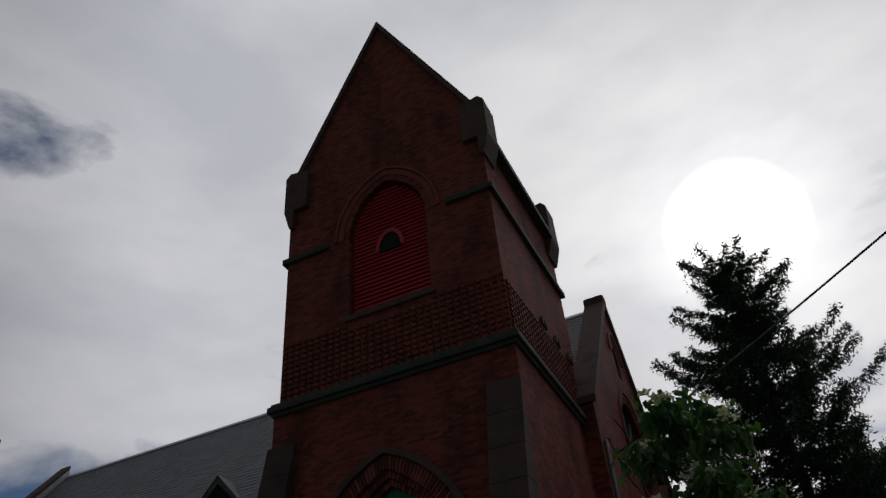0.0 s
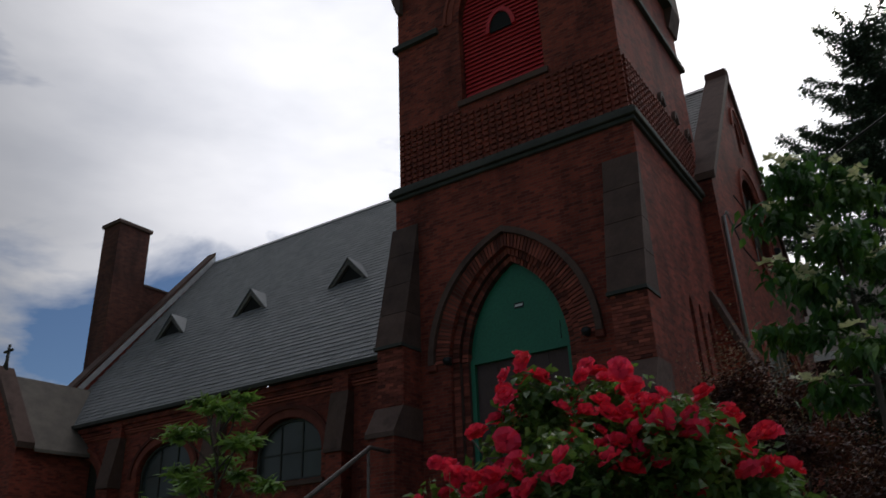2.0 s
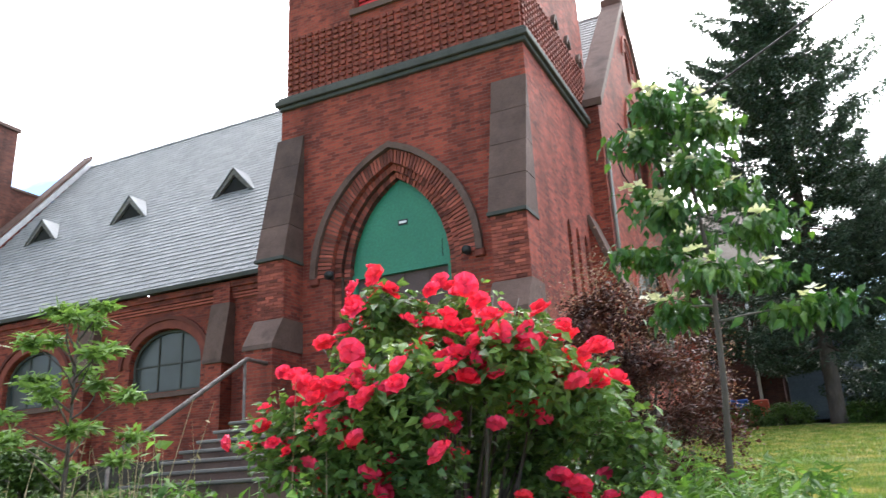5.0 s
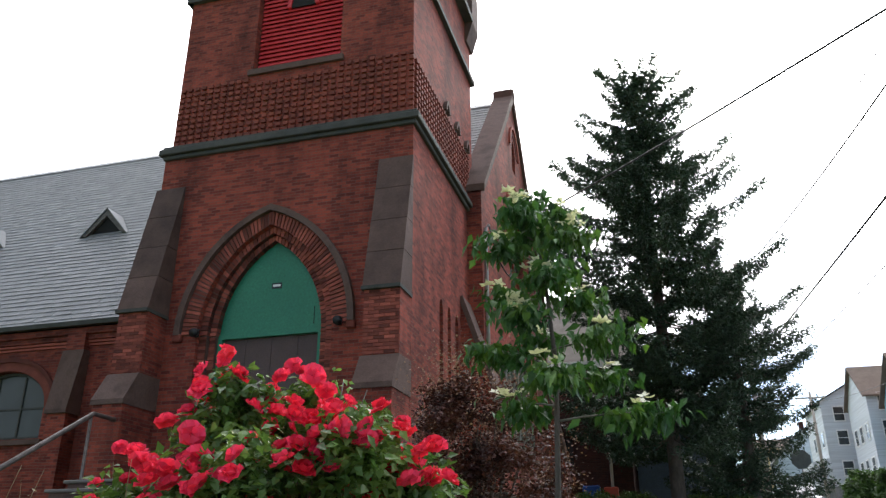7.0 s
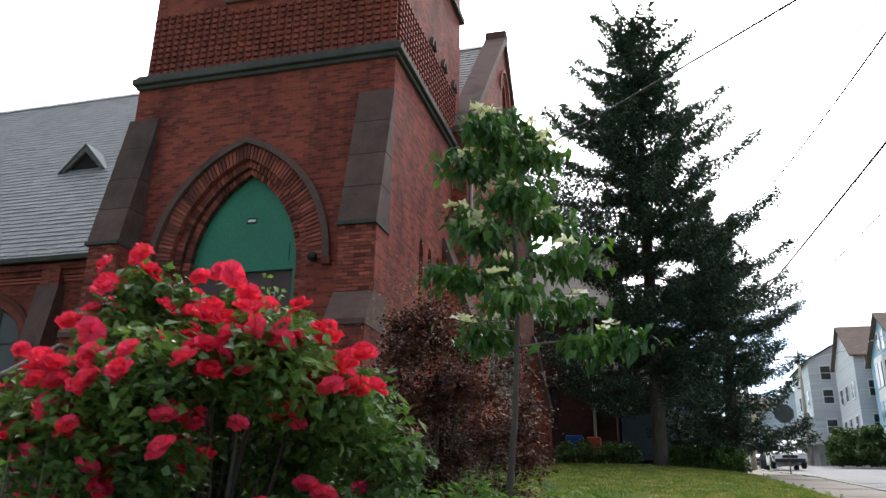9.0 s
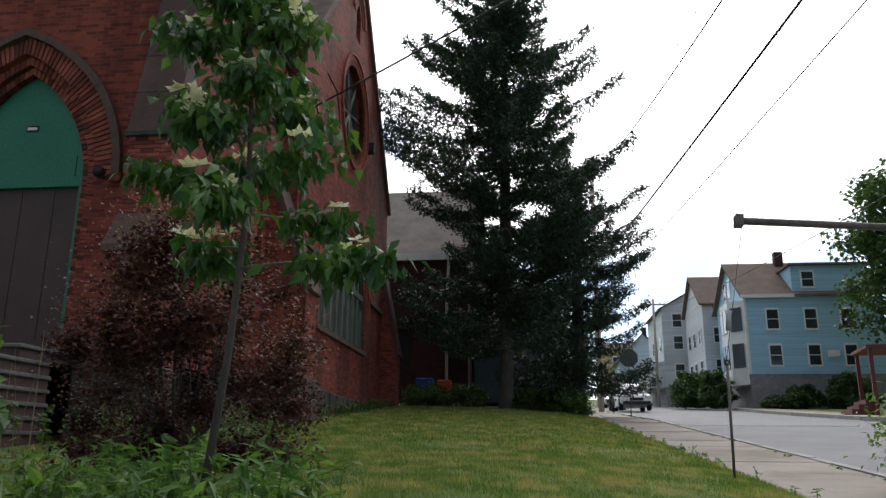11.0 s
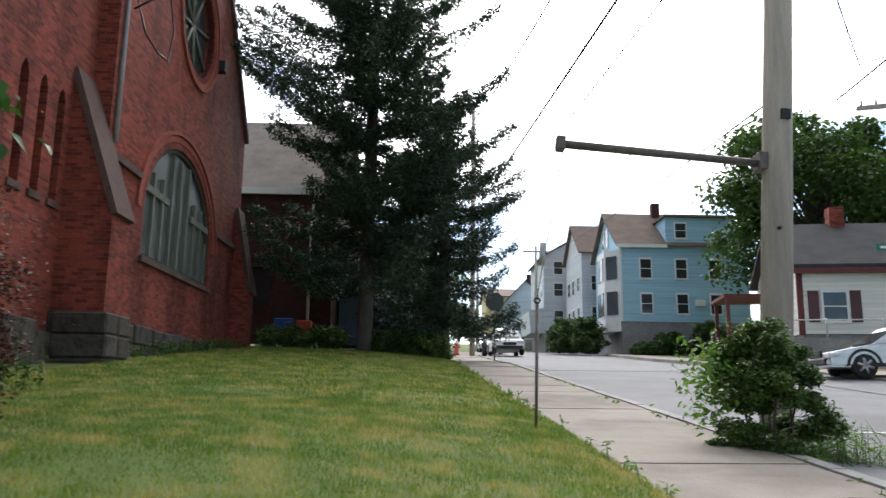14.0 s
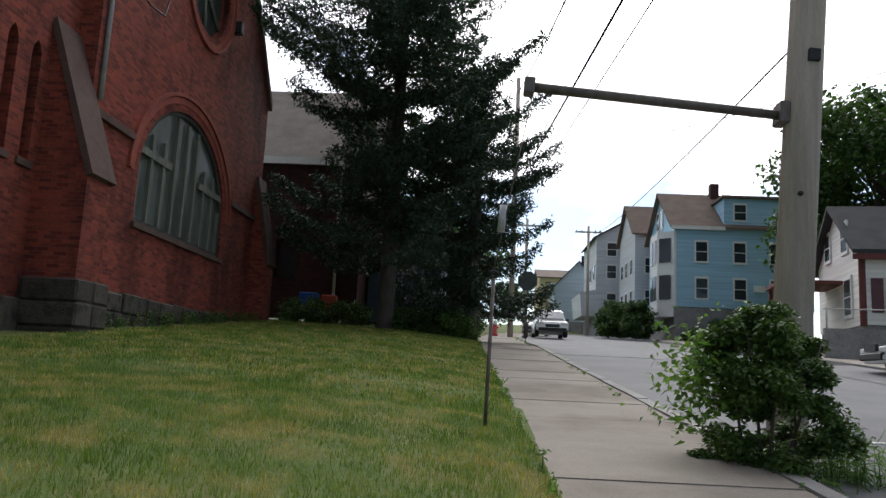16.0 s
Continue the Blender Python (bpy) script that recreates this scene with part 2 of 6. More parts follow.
def shift(bm, parent):
    """Moves world coordinates into the thing's own."""
    bmesh.ops.translate(bm, verts=bm.verts, vec=-parent.location)
    return bm


def box(bm, x0, x1, y0, y1, z0, z1, bevel=0.0):
    r = bmesh.ops.create_cube(bm, size=1)
    for v in r["verts"]:
        v.co = Vector((x0 + (v.co.x + 0.5) * (x1 - x0), y0 + (v.co.y + 0.5) * (y1 - y0), z0 + (v.co.z + 0.5) * (z1 - z0)))
    if bevel:
        es = list({e for v in r["verts"] for e in v.link_edges})
        bmesh.ops.bevel(bm, geom=es, offset=bevel, segments=1, affect="EDGES", profile=0.5)
    return bm


def boxes(*specs, bevel=0.0):
    bm = bmesh.new()
    for s in specs:
        box(bm, *s, bevel=bevel)
    return bm


def prism(points, axis, a, b, bm=None):
    """A flat outline pulled from a to b along an axis; points are the two other coordinates, in order x, y, z."""
    bm = bm or bmesh.new()

    def at(p, k):
        return {"x": (k, p[0], p[1]), "y": (p[0], k, p[1]), "z": (p[0], p[1], k)}[axis]
    lo, hi = [bm.verts.new(at(p, a)) for p in points], [bm.verts.new(at(p, b)) for p in points]
    n = len(points)
    fs = [bm.faces.new(lo[::-1]), bm.faces.new(hi)]
    fs += [bm.faces.new((lo[i], lo[(i + 1) % n], hi[(i + 1) % n], hi[i])) for i in range(n)]
    bmesh.ops.recalc_face_normals(bm, faces=fs)
    return bm


def tube(points, radii, sides=8, bm=None, cap=True):
    bm = bm or bmesh.new()
    pts = [Vector(p) for p in points]
    if isinstance(radii, (int, float)):
        radii = [radii] * len(pts)
    rings = []
    for i, p in enumerate(pts):
        d = (pts[min(i + 1, len(pts) - 1)] - pts[max(i - 1, 0)]).normalized()
        u = d.cross(Vector((0, 0, 1)) if abs(d.z) < 0.9 else Vector((1, 0, 0))).normalized()
        v = d.cross(u)
        rings.append([bm.verts.new(p + radii[i] * (u * math.cos(2 * math.pi * k / sides) + v * math.sin(2 * math.pi * k / sides))) for k in range(sides)])
    fs = []
    for r0, r1 in zip(rings, rings[1:]):
        for k in range(sides):
            fs.append(bm.faces.new((r0[k], r0[(k + 1) % sides], r1[(k + 1) % sides], r1[k])))
    if cap:
        fs += [bm.faces.new(rings[0]), bm.faces.new(rings[-1][::-1])]
    bmesh.ops.recalc_face_normals(bm, faces=fs)
    for f in fs:
        f.smooth = True
    return bm


def pointed(c, half, spring, rise, n=12):
    """The outline of a pointed arch from left springing to right, as (across, up)."""
    r = (rise * rise + half * half) / (2 * half)
    top = math.acos((r - half) / r)
    left = [(c - half + r - r * math.cos(top * i / n), spring + r * math.sin(top * i / n)) for i in range(n + 1)]
    return left + [(2 * c - x, z) for x, z in left[-2::-1]]


def rounded(c, half, spring, rise, n=20):
    return [(c - half * math.cos(math.pi * i / n), spring + rise * math.sin(math.pi * i / n)) for i in range(n + 1)]


def wall_with(outline, holes, axis, a, b):
    """A wall slab with openings right through it: outline and holes are loops in the wall's plane."""
    bm = bmesh.new()

    def at(p, k):
        return {"x": (k, p[0], p[1]), "y": (p[0], k, p[1])}[axis]
    loops = [outline] + list(holes)
    edges = []
    for loop in loops:
        vs = [bm.verts.new(at(p, a)) for p in loop]
        edges += [bm.edges.new((vs[i], vs[(i + 1) % len(vs)])) for i in range(len(vs))]
    bmesh.ops.triangle_fill(bm, use_beauty=True, use_dissolve=False, edges=edges)
    g = bmesh.ops.extrude_face_region(bm, geom=list(bm.faces))
    d = Vector(at((0, 0), b)) - Vector(at((0, 0), a))
    bmesh.ops.translate(bm, verts=[e for e in g["geom"] if isinstance(e, bmesh.types.BMVert)], vec=d)
    bmesh.ops.recalc_face_normals(bm, faces=list(bm.faces))
    return bm


def ring_arch(inner, outer, axis, a, b, bm=None):
    """A band between two open arch lines of equally many points, pulled from a to b."""
    bm = bm or bmesh.new()

    def at(p, k):
        return {"x": (k, p[0], p[1]), "y": (p[0], k, p[1])}[axis]
    fs = []
    rows = [[bm.verts.new(at(p, k)) for p in line] for line, k in ((inner, a), (outer, a), (outer, b), (inner, b))]
    for i in range(len(inner) - 1):
        for r0, r1 in ((0, 1), (1, 2), (2, 3), (3, 0)):
            fs.append(bm.faces.new((rows[r0][i], rows[r0][i + 1], rows[r1][i + 1], rows[r1][i])))
    for i in (0, -1):
        fs.append(bm.faces.new([r[i] for r in rows]))
    bmesh.ops.recalc_face_normals(bm, faces=fs)
    return bm


def raw(name, verts, faces, material, parent=None, label="", smooth=False):
    me = bpy.data.meshes.new(name)
    me.from_pydata(verts, [], faces)
    me.materials.append(material)
    if smooth:
        me.polygons.foreach_set("use_smooth", [True] * len(me.polygons))
    me.update()
    ob = new(name, me)
    if parent is not None:
        ob.parent = parent
    if label:
        ob["label"] = label
    return ob


def leaf_cloud(rng, centres, length, width, droop=0.3, up=0.4, curl=0.25):
    """Pointed leaves of six corners, each folded along its midrib; centres is an n x 3 array."""
    n = len(centres)
    yaw = rng.uniform(0, 2 * math.pi, n)
    tilt = rng.normal(-droop, up, n)
    roll = rng.normal(0, 0.6, n)
    f = np.stack([np.cos(yaw) * np.cos(tilt), np.sin(yaw) * np.cos(tilt), np.sin(tilt)], 1)
    s = np.stack([-np.sin(yaw), np.cos(yaw), np.zeros(n)], 1)
    u = np.cross(f, s)
    s2 = s * np.cos(roll)[:, None] + u * np.sin(roll)[:, None]
    u2 = np.cross(f, s2)
    L = (length * rng.uniform(0.65, 1.25, n))[:, None]
    Wd = (width * rng.uniform(0.7, 1.2, n))[:, None] * 0.5
    c = centres
    pts = np.stack([c, c + f * L * 0.38 + s2 * Wd + u2 * Wd * curl, c + f * L * 0.45 - u2 * 0.0, c + f * L * 0.38 - s2 * Wd + u2 * Wd * curl, c + f * L - u2 * L * curl * 0.5], 1).reshape(-1, 3)
    base = np.arange(n)[:, None] * 5
    faces = np.concatenate([base + np.array([[0, 2, 1]]), base + np.array([[0, 3, 2]]), base + np.array([[1, 2, 4]]), base + np.array([[2, 3, 4]])], 0)
    return pts, faces


def fast_mesh(name, verts, tris, material, parent=None, label="", smooth=False):
    me = bpy.data.meshes.new(name)
    n, k = len(verts), len(tris)
    me.vertices.add(n)
    me.vertices.foreach_set("co", np.asarray(verts, np.float32).ravel())
    me.loops.add(3 * k)
    me.loops.foreach_set("vertex_index", np.asarray(tris, np.int32).ravel())
    me.polygons.add(k)
    me.polygons.foreach_set("loop_start", np.arange(0, 3 * k, 3, dtype=np.int32))
    me.polygons.foreach_set("use_smooth", [smooth] * k)
    me.update(calc_edges=True)
    me.materials.append(material)
    ob = new(name, me)
    if parent is not None:
        ob.parent = parent
    if label:
        ob["label"] = label
    return ob


# ---- the lie of the land ----
EDGE = [(-90.0, 16.3), (-40.0, 0.8), (-7.4, -8.95), (2.0, -11.95), (6.0, -13.1), (8.3, -11.6), (8.45, -7.2), (8.3, -1.7), (8.0, 8.0), (7.7, 20.0), (7.9, 34.0), (10.5, 54.0), (20.0, 84.0), (60.0, 140.0)]


def smooth_line(pts, times_=2):
    for _ in range(times_):
        nxt = [pts[0]]
        for a, b in zip(pts, pts[1:]):
            nxt += [tuple(0.75 * p + 0.25 * q for p, q in zip(a, b)), tuple(0.25 * p + 0.75 * q for p, q in zip(a, b))]
        pts = nxt + [pts[-1]]
    return pts


def stations(pts, step):
    """Points every step metres along a line, with the way to its right-hand side."""
    res, left = [], 0.0
    for a, b in zip(pts, pts[1:]):
        a, b = Vector(a), Vector(b)
        d = b - a
        s = left
        while s < d.length:
            u = d.normalized()
            res.append((a + u * s, Vector((u.y, -u.x))))
            s += step
        left = s - d.length
    return res


LINE_EDGE = smooth_line(EDGE)
EA = np.array(LINE_EDGE)


def inside(x, y):
    """Metres from the pavement's inner edge: positive on the lawn."""
    p = np.stack([np.asarray(x, float).ravel(), np.asarray(y, float).ravel()], 1)
    best = np.full(len(p), 1e9)
    sign = np.ones(len(p))
    for a, b in zip(EA[:-1], EA[1:]):
        d = b - a
        k = np.clip(((p - a) @ d) / (d @ d), 0, 1)
        q = a + k[:, None] * d
        r = np.linalg.norm(p - q, axis=1)
        s = np.sign(d[0] * (p[:, 1] - a[1]) - d[1] * (p[:, 0] - a[0]))
        m = r < best - 1e-9
        best[m], sign[m] = r[m], s[m]
    return (best * sign).reshape(np.shape(x))


WALK, ROAD = 1.75, 8.6


def lie(d):
    """Height of the ground by the distance from the pavement's edge."""
    up = 0.40 * (1 - np.exp(-np.maximum(d, 0) / 2.4)) + 0.03
    return np.where(d > 0, up, np.where(d > -WALK - 0.1, -0.08, np.where(d > -WALK - ROAD - 0.1, -0.24, -0.02)))


def height(x, y):
    return float(lie(inside(np.array([x]), np.array([y])))[0])


def axis_steps(lo, hi, fine, far):
    mid = np.arange(lo, hi + fine / 2, fine)
    k = fine * 1.35 ** np.arange(1, 40)
    out_ = np.cumsum(k)
    out_ = out_[out_ < far]
    return np.concatenate([lo - out_[::-1], mid, hi + out_])


gx, gy = axis_steps(-34, 24, 0.33, 3500), axis_steps(-18, 46, 0.33, 3500)
GX, GY = np.meshgrid(gx, gy, indexing="ij")
GD = inside(GX, GY)
wob = np.array([noise.noise(Vector((a * 0.8, b * 0.8, 0))) for a, b in zip(GX.ravel(), GY.ravel())]).reshape(GX.shape)
GZ = lie(GD) + slope(GY) + np.where(GD > 0.3, 0.025 * wob, 0)
nx, ny = GX.shape
idx = np.arange(nx * ny).reshape(nx, ny)
quads = np.stack([idx[:-1, :-1], idx[1:, :-1], idx[1:, 1:], idx[:-1, 1:]], -1).reshape(-1, 4)
tri = np.concatenate([quads[:, [0, 1, 2]], quads[:, [0, 2, 3]]])
ground = fast_mesh("ground", np.stack([GX, GY, GZ], -1).reshape(-1, 3), tri, LAWN, smooth=True)
tagged(ground, "mown lawn on a low bank, green with straw-coloured dry patches", "lawn", kind="structure")


def band(name, o0, o1, z, material, step=2.0, label="", category=""):
    st = stations(LINE_EDGE, step)
    v, f = [], []
    for p, r in st:
        for o in (o0, o1):
            q = p + r * o
            v.append((q.x, q.y, z + float(slope(q.y))))
    for i in range(len(st) - 1):
        f.append((2 * i, 2 * i + 1, 2 * i + 3, 2 * i + 2))
    ob = raw(name, v, f, material)
    ob.data.flip_normals()
    return tagged(ob, label, category, kind="structure")


band("road", WALK + 0.02, WALK + ROAD, -0.14, ASPHALT, 1.0, "worn grey asphalt street with faded white lines", "road")
band("pavement_far", WALK + ROAD + 0.17, WALK + ROAD + 2.4, 0.01, CONCRETE, 1.5, "concrete pavement across the street", "pavement")


side_v = [(x, y, float(slope(y)) + z) for y in (2.0, 5.0, 8.0, 11.0, 13.6) for x, z in ((16.4, -0.128), (18.0, -0.05), (22.0, 0.03), (80.0, 0.04))]
side_road = raw("side_road", side_v, [(4 * j + i, 4 * j + i + 1, 4 * j + i + 5, 4 * j + i + 4) for j in range(4) for i in range(3)], ASPHALT)
tagged(side_road, "grey asphalt side street before the cottage", "road", kind="structure")


def run_of_pieces(holder, name, o0, o1, z0, z1, material, step, gap, s_from=None):
    st = stations(LINE_EDGE, step)
    made = 0
    for (p, r), (q, s) in zip(st, st[1:]):
        if not (-36 < p.x < 12 and p.y < 46):
            continue
        a, b = p.lerp(q, gap / step), q.lerp(p, gap / step)
        pts = [a + r * o0, a + r * o1, b + s * o1, b + s * o0]
        bm = prism([(u.x, u.y) for u in pts], "z", z0, z1 + 0.004 * math.sin(made * 2.3))
        for vert in bm.verts:
            vert.co.z += float(slope(vert.co.y))
        part(name, bm, material or (CONCRETE_OLD if p.x < 2.5 and p.y > -13 else CONCRETE), holder)
        made += 1


pavement = tagged(new("pavement"), "cracked concrete pavement slabs with weeds along the kerb", "pavement", kind="structure")
kerb = tagged(new("kerb"), "low granite kerb stones along the street", "kerb", kind="structure")

# ---- the church tower ----
TZ = height(-1, -1)
tower = thing("church_tower", (-3, 3, TZ), "red brick church tower with brownstone buttresses and a gabled top", "tower")
tower["rise"] = 1.05
DOOR_C, DOOR_W, DOOR_S, DOOR_R = -3.2, 1.2, 4.68, 2.06
HW, HR = DOOR_W + 0.335, DOOR_R + 0.285
door_hole = [(DOOR_C - HW, 1.65)] + pointed(DOOR_C, HW, DOOR_S, HR) + [(DOOR_C + HW, 1.65)]


def tp(name, bm, material, label="", parent=None):
    for v in bm.verts:
        v.co.z += 0.072 * max(0.0, v.co.z - 8.9)
    return part(name, shift(bm, tower), material, parent or tower, label)


tp("front_wall", wall_with([(-6.13, 1.3), (-6.13, 9.1), (0, 9.1), (0, 1.3)], [door_hole], "y", 0.0, 0.55), BRICK)
slit_y = (2.15, 2.82, 3.5)
slits = [[(c - 0.14, 3.65)] + pointed(c, 0.14, 5.45, 0.3, 4) + [(c + 0.14, 3.65)] for c in slit_y]
tp("side_wall", wall_with([(0.55, 1.3), (0.55, 9.1), (5.7, 9.1), (5.7, 1.3)], slits, "x", -0.5, 0.0), BRICK)
tp("rear_wall", boxes((-6.13, -0.5, 5.2, 5.7, 1.3, 9.1)), BRICK)
tp("far_wall", boxes((-6.13, -5.6, 0.55, 5.2, 1.3, 9.1)), BRICK)
tp("plinth", boxes((-6.25, 0.12, -0.12, 5.75, TZ - 0.4, 1.3), bevel=0.03), RUBBLE, "rough granite plinth")
for c in slit_y:
    tp("slit_glazing", boxes((-0.32, -0.28, c - 0.16, c + 0.16, 3.6, 5.7)), GLASS_OLD)
    tp("slit_sill", prism([(c - 0.22, 3.5), (c + 0.22, 3.5), (c + 0.22, 3.62), (c - 0.22, 3.62)], "x", -0.2, 0.05), BROWNSTONE)


for out_, z0, z1 in ((0.16, 9.08, 9.22), (0.10, 9.22, 9.30), (0.08, 8.99, 9.08)):
    tp("string_course", boxes((-6.08 - out_, out_, -out_, 5.7 + out_, z0, z1), bevel=0.015), STONE_DARK, "dark moulded stone string course")
# belfry stage
LC, LW, LS, LR, LB = -2.99, 1.13, 13.4, 1.5, 11.06
louvre_hole = [(LC - LW, LB)] + pointed(LC, LW, LS, LR) + [(LC + LW, LB)]
tp("belfry_front", wall_with([(-6.06, 9.18), (-6.06, 15.9), (-3, 21.45), (-0.06, 15.9), (-0.06, 9.18)], [louvre_hole], "y", 0.1, 0.6), BRICK)
tp("belfry_rear", prism([(-6.06, 9.18), (-6.06, 15.9), (-3, 21.45), (-0.06, 15.9), (-0.06, 9.18)], "y", 5.1, 5.6), BRICK)
tp("belfry_side", boxes((-0.6, -0.06, 0.6, 5.1, 9.18, 15.3)), BRICK)
tp("belfry_side", boxes((-6.06, -5.5, 0.6, 5.1, 9.18, 15.3)), BRICK)
for s, x in ((1, -0.06), (-1, -6.06)):
    tp("upper_string_course", boxes((x - 0.02 if s > 0 else x - 0.12, x + 0.12 if s > 0 else x + 0.02, 0.0, 5.7, 13.28, 13.42)), STONE_DARK)
for x0, x1 in ((-6.16, LC - LW - 0.62), (LC + LW + 0.62, 0.02)):
    tp("upper_string_course", boxes((x0, x1, -0.02, 0.12, 13.28, 13.42)), STONE_DARK)
# checkered band of projecting headers over the string course
rows_v, rows_f = [], []


def add_block(v, f, x0, x1, y0, y1, z0, z1):
    b = len(v)
    v += [(x, y, z) for x in (x0, x1) for y in (y0, y1) for z in (z0, z1)]
    f += [tuple(b + k for k in q) for q in ((0, 1, 3, 2), (4, 6, 7, 5), (0, 4, 5, 1), (2, 3, 7, 6), (0, 2, 6, 4), (1, 5, 7, 3))]


for r in range(11):
    z = 9.36 + 0.141 * r
    for c in range(32):
        x = -6.0 + 0.189 * c
        if not (LC - LW - 0.1 < x < LC + LW and z > LB - 0.3):
            add_block(rows_v, rows_f, x, x + 0.105, 0.045, 0.11, z, z + 0.078)
    for c in range(26):
        y = 0.2 + 0.189 * c
        if r < 10:
            add_block(rows_v, rows_f, -0.07, 0.0, y, y + 0.105, z, z + 0.078)
chk = raw("checkered_brick_band", [tuple(Vector(p) - tower.location + Vector((0, 0, 0.072 * max(0.0, p[2] - 8.9)))) for p in rows_v], rows_f, BRICK_HEADER, tower, "band of projecting brick headers")
chk["kind"] = "stuff"
for c in (2.75, 3.8, 4.85):
    # thin near-black slab on the wall, painted as the slit's shade
    tp("blind_slit", boxes((-0.064, -0.05, c - 0.1, c + 0.1, 9.4, 10.9)), DARK)
    tp("slit_hood", ring_arch(pointed(c, 0.1, 10.8, 0.2, 5), pointed(c, 0.19, 10.8, 0.32, 5), "x", -0.06, 0.04), BROWNSTONE)
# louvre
# near-black sheet added behind the slats as the belfry's inner shade
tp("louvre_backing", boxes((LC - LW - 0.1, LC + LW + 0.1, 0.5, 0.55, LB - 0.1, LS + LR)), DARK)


def arch_half(c, half, spring, rise, z):
    if z <= spring:
        return half
    r = (rise * rise + half * half) / (2 * half)
    return max(0.0, half - r + math.sqrt(max(0.0, r * r - (z - spring) ** 2)))


z = LB + 0.06
while z < LS + LR - 0.2:
    w = arch_half(LC, LW, LS, LR, z + 0.1) - 0.03
    tp("louvre_slat", prism([(0.24, z), (0.256, z - 0.012), (0.335, z + 0.122), (0.315, z + 0.13)], "x", LC - w, LC + w), LOUVRE)
    z += 0.118
oc = [(LC + 0.02 + 0.42 * math.cos(a), 12.72 + 0.62 * math.sin(a)) for a in [math.pi * i / 14 for i in range(15)]]
oi = [(LC + 0.02 + 0.32 * math.cos(a), 12.72 + 0.50 * math.sin(a)) for a in [math.pi * i / 14 for i in range(15)]]
tp("louvre_vent_frame", ring_arch(oi, oc, "y", 0.18, 0.3), LOUVRE)
# solid sheet, its blackness painted in place of a shaded hollow
tp("louvre_vent", prism(oi, "y", 0.215, 0.25), DARK, "half-round opening filled by a near-black sheet for its inner shade")
tp("louvre_sill", boxes((LC - LW - 0.1, LC + LW + 0.1, 0.02, 0.3, LB - 0.14, LB - 0.0)), BROWNSTONE)
for k, (a, b, y0) in enumerate(((0.0, 0.16, 0.13), (0.18, 0.34, 0.075), (0.36, 0.44, 0.03))):
    tp("belfry_arch_band", ring_arch(pointed(LC, LW + a, LS, LR + a), pointed(LC, LW + b, LS, LR + b), "y", y0, 0.25 - 0.05 * k), BRICK_PIECE)
# gable copings, kneelers, roof
for y0, y1 in ((-0.02, 0.66), (5.04, 5.7)):
    for s in (-1, 1):
        pts = [(-3, 21.37), (-3 + s * 2.98, 15.8), (-3 + s * 3.07, 15.95), (-3, 21.66)]
        tp("gable_coping", prism(pts, "y", y0, y1), BROWNSTONE)
        xo, xi = -3 + s * 3.19, -3 + s * 2.45
        tp("kneeler", prism([(xi, 15.0), (xo, 15.0), (xo, 16.25), (-3 + s * 3.05, 16.4), (xi, 16.3)], "y", y0 - 0.04, y1 + 0.04), BROWNSTONE)
        tp("kneeler_corbel", prism([(-3 + s * 2.88, 14.4), (-3 + s * 3.0, 14.4), (xo, 15.0), (-3 + s * 2.88, 15.0)], "y", y0 - 0.04, y1 + 0.04), BROWNSTONE)
for s in (-1, 1):
    tp("tower_roof", prism([(-3 + s * 3.15, 15.2), (-3 + s * 3.15, 15.34), (-3, 20.9), (-3, 20.7)], "y", 0.66, 5.04), SLATE)
    tp("tower_eave", boxes((min(-3 + s * 2.85, -3 + s * 3.2), max(-3 + s * 2.85, -3 + s * 3.2), 0.66, 5.04, 15.02, 15.2)), STONE_DARK)
# angle buttresses: brick piers with stepped brownstone weatherings
for x0, x1 in ((-0.73, -0.003), (-6.2, -5.5)):
    tp("buttress_pier", boxes((x0, x1, -0.66, 0.0, 3.75, 5.18), (x0 - 0.005, x1 - 0.001, -1.02, -0.003, 1.3, 3.1)), BRICK)
    tp("buttress_base", boxes((x0 - 0.05, x1 + 0.06, -1.1, -0.1, TZ - 0.3, 1.34), bevel=0.03), RUBBLE)
    tp("lower_weathering", prism([(0.0, 3.1), (-1.06, 3.1), (-1.06, 3.2), (-0.7, 3.78), (0.0, 3.78)], "x", x0 - 0.03, x1 + 0.02), BROWNSTONE)
    cuts = [(5.12, -0.72), (5.9, -0.54), (6.65, -0.37), (7.45, -0.19), (8.24, -0.02)]
    for (z0, y0), (z1, y1) in zip(cuts, cuts[1:]):
        tp("weathering_block", prism([(0.0, z0 + 0.008), (y0, z0 + 0.008), (y1 - 0.012, z1 - 0.008), (0.0, z1 - 0.008)], "x", x0 - 0.025, x1 + 0.018), BROWNSTONE_PIECE)
    tp("weathering_lip", boxes((x0 - 0.04, x1 + 0.03, -0.76, 0.0, 5.06, 5.13)), STONE_DARK)
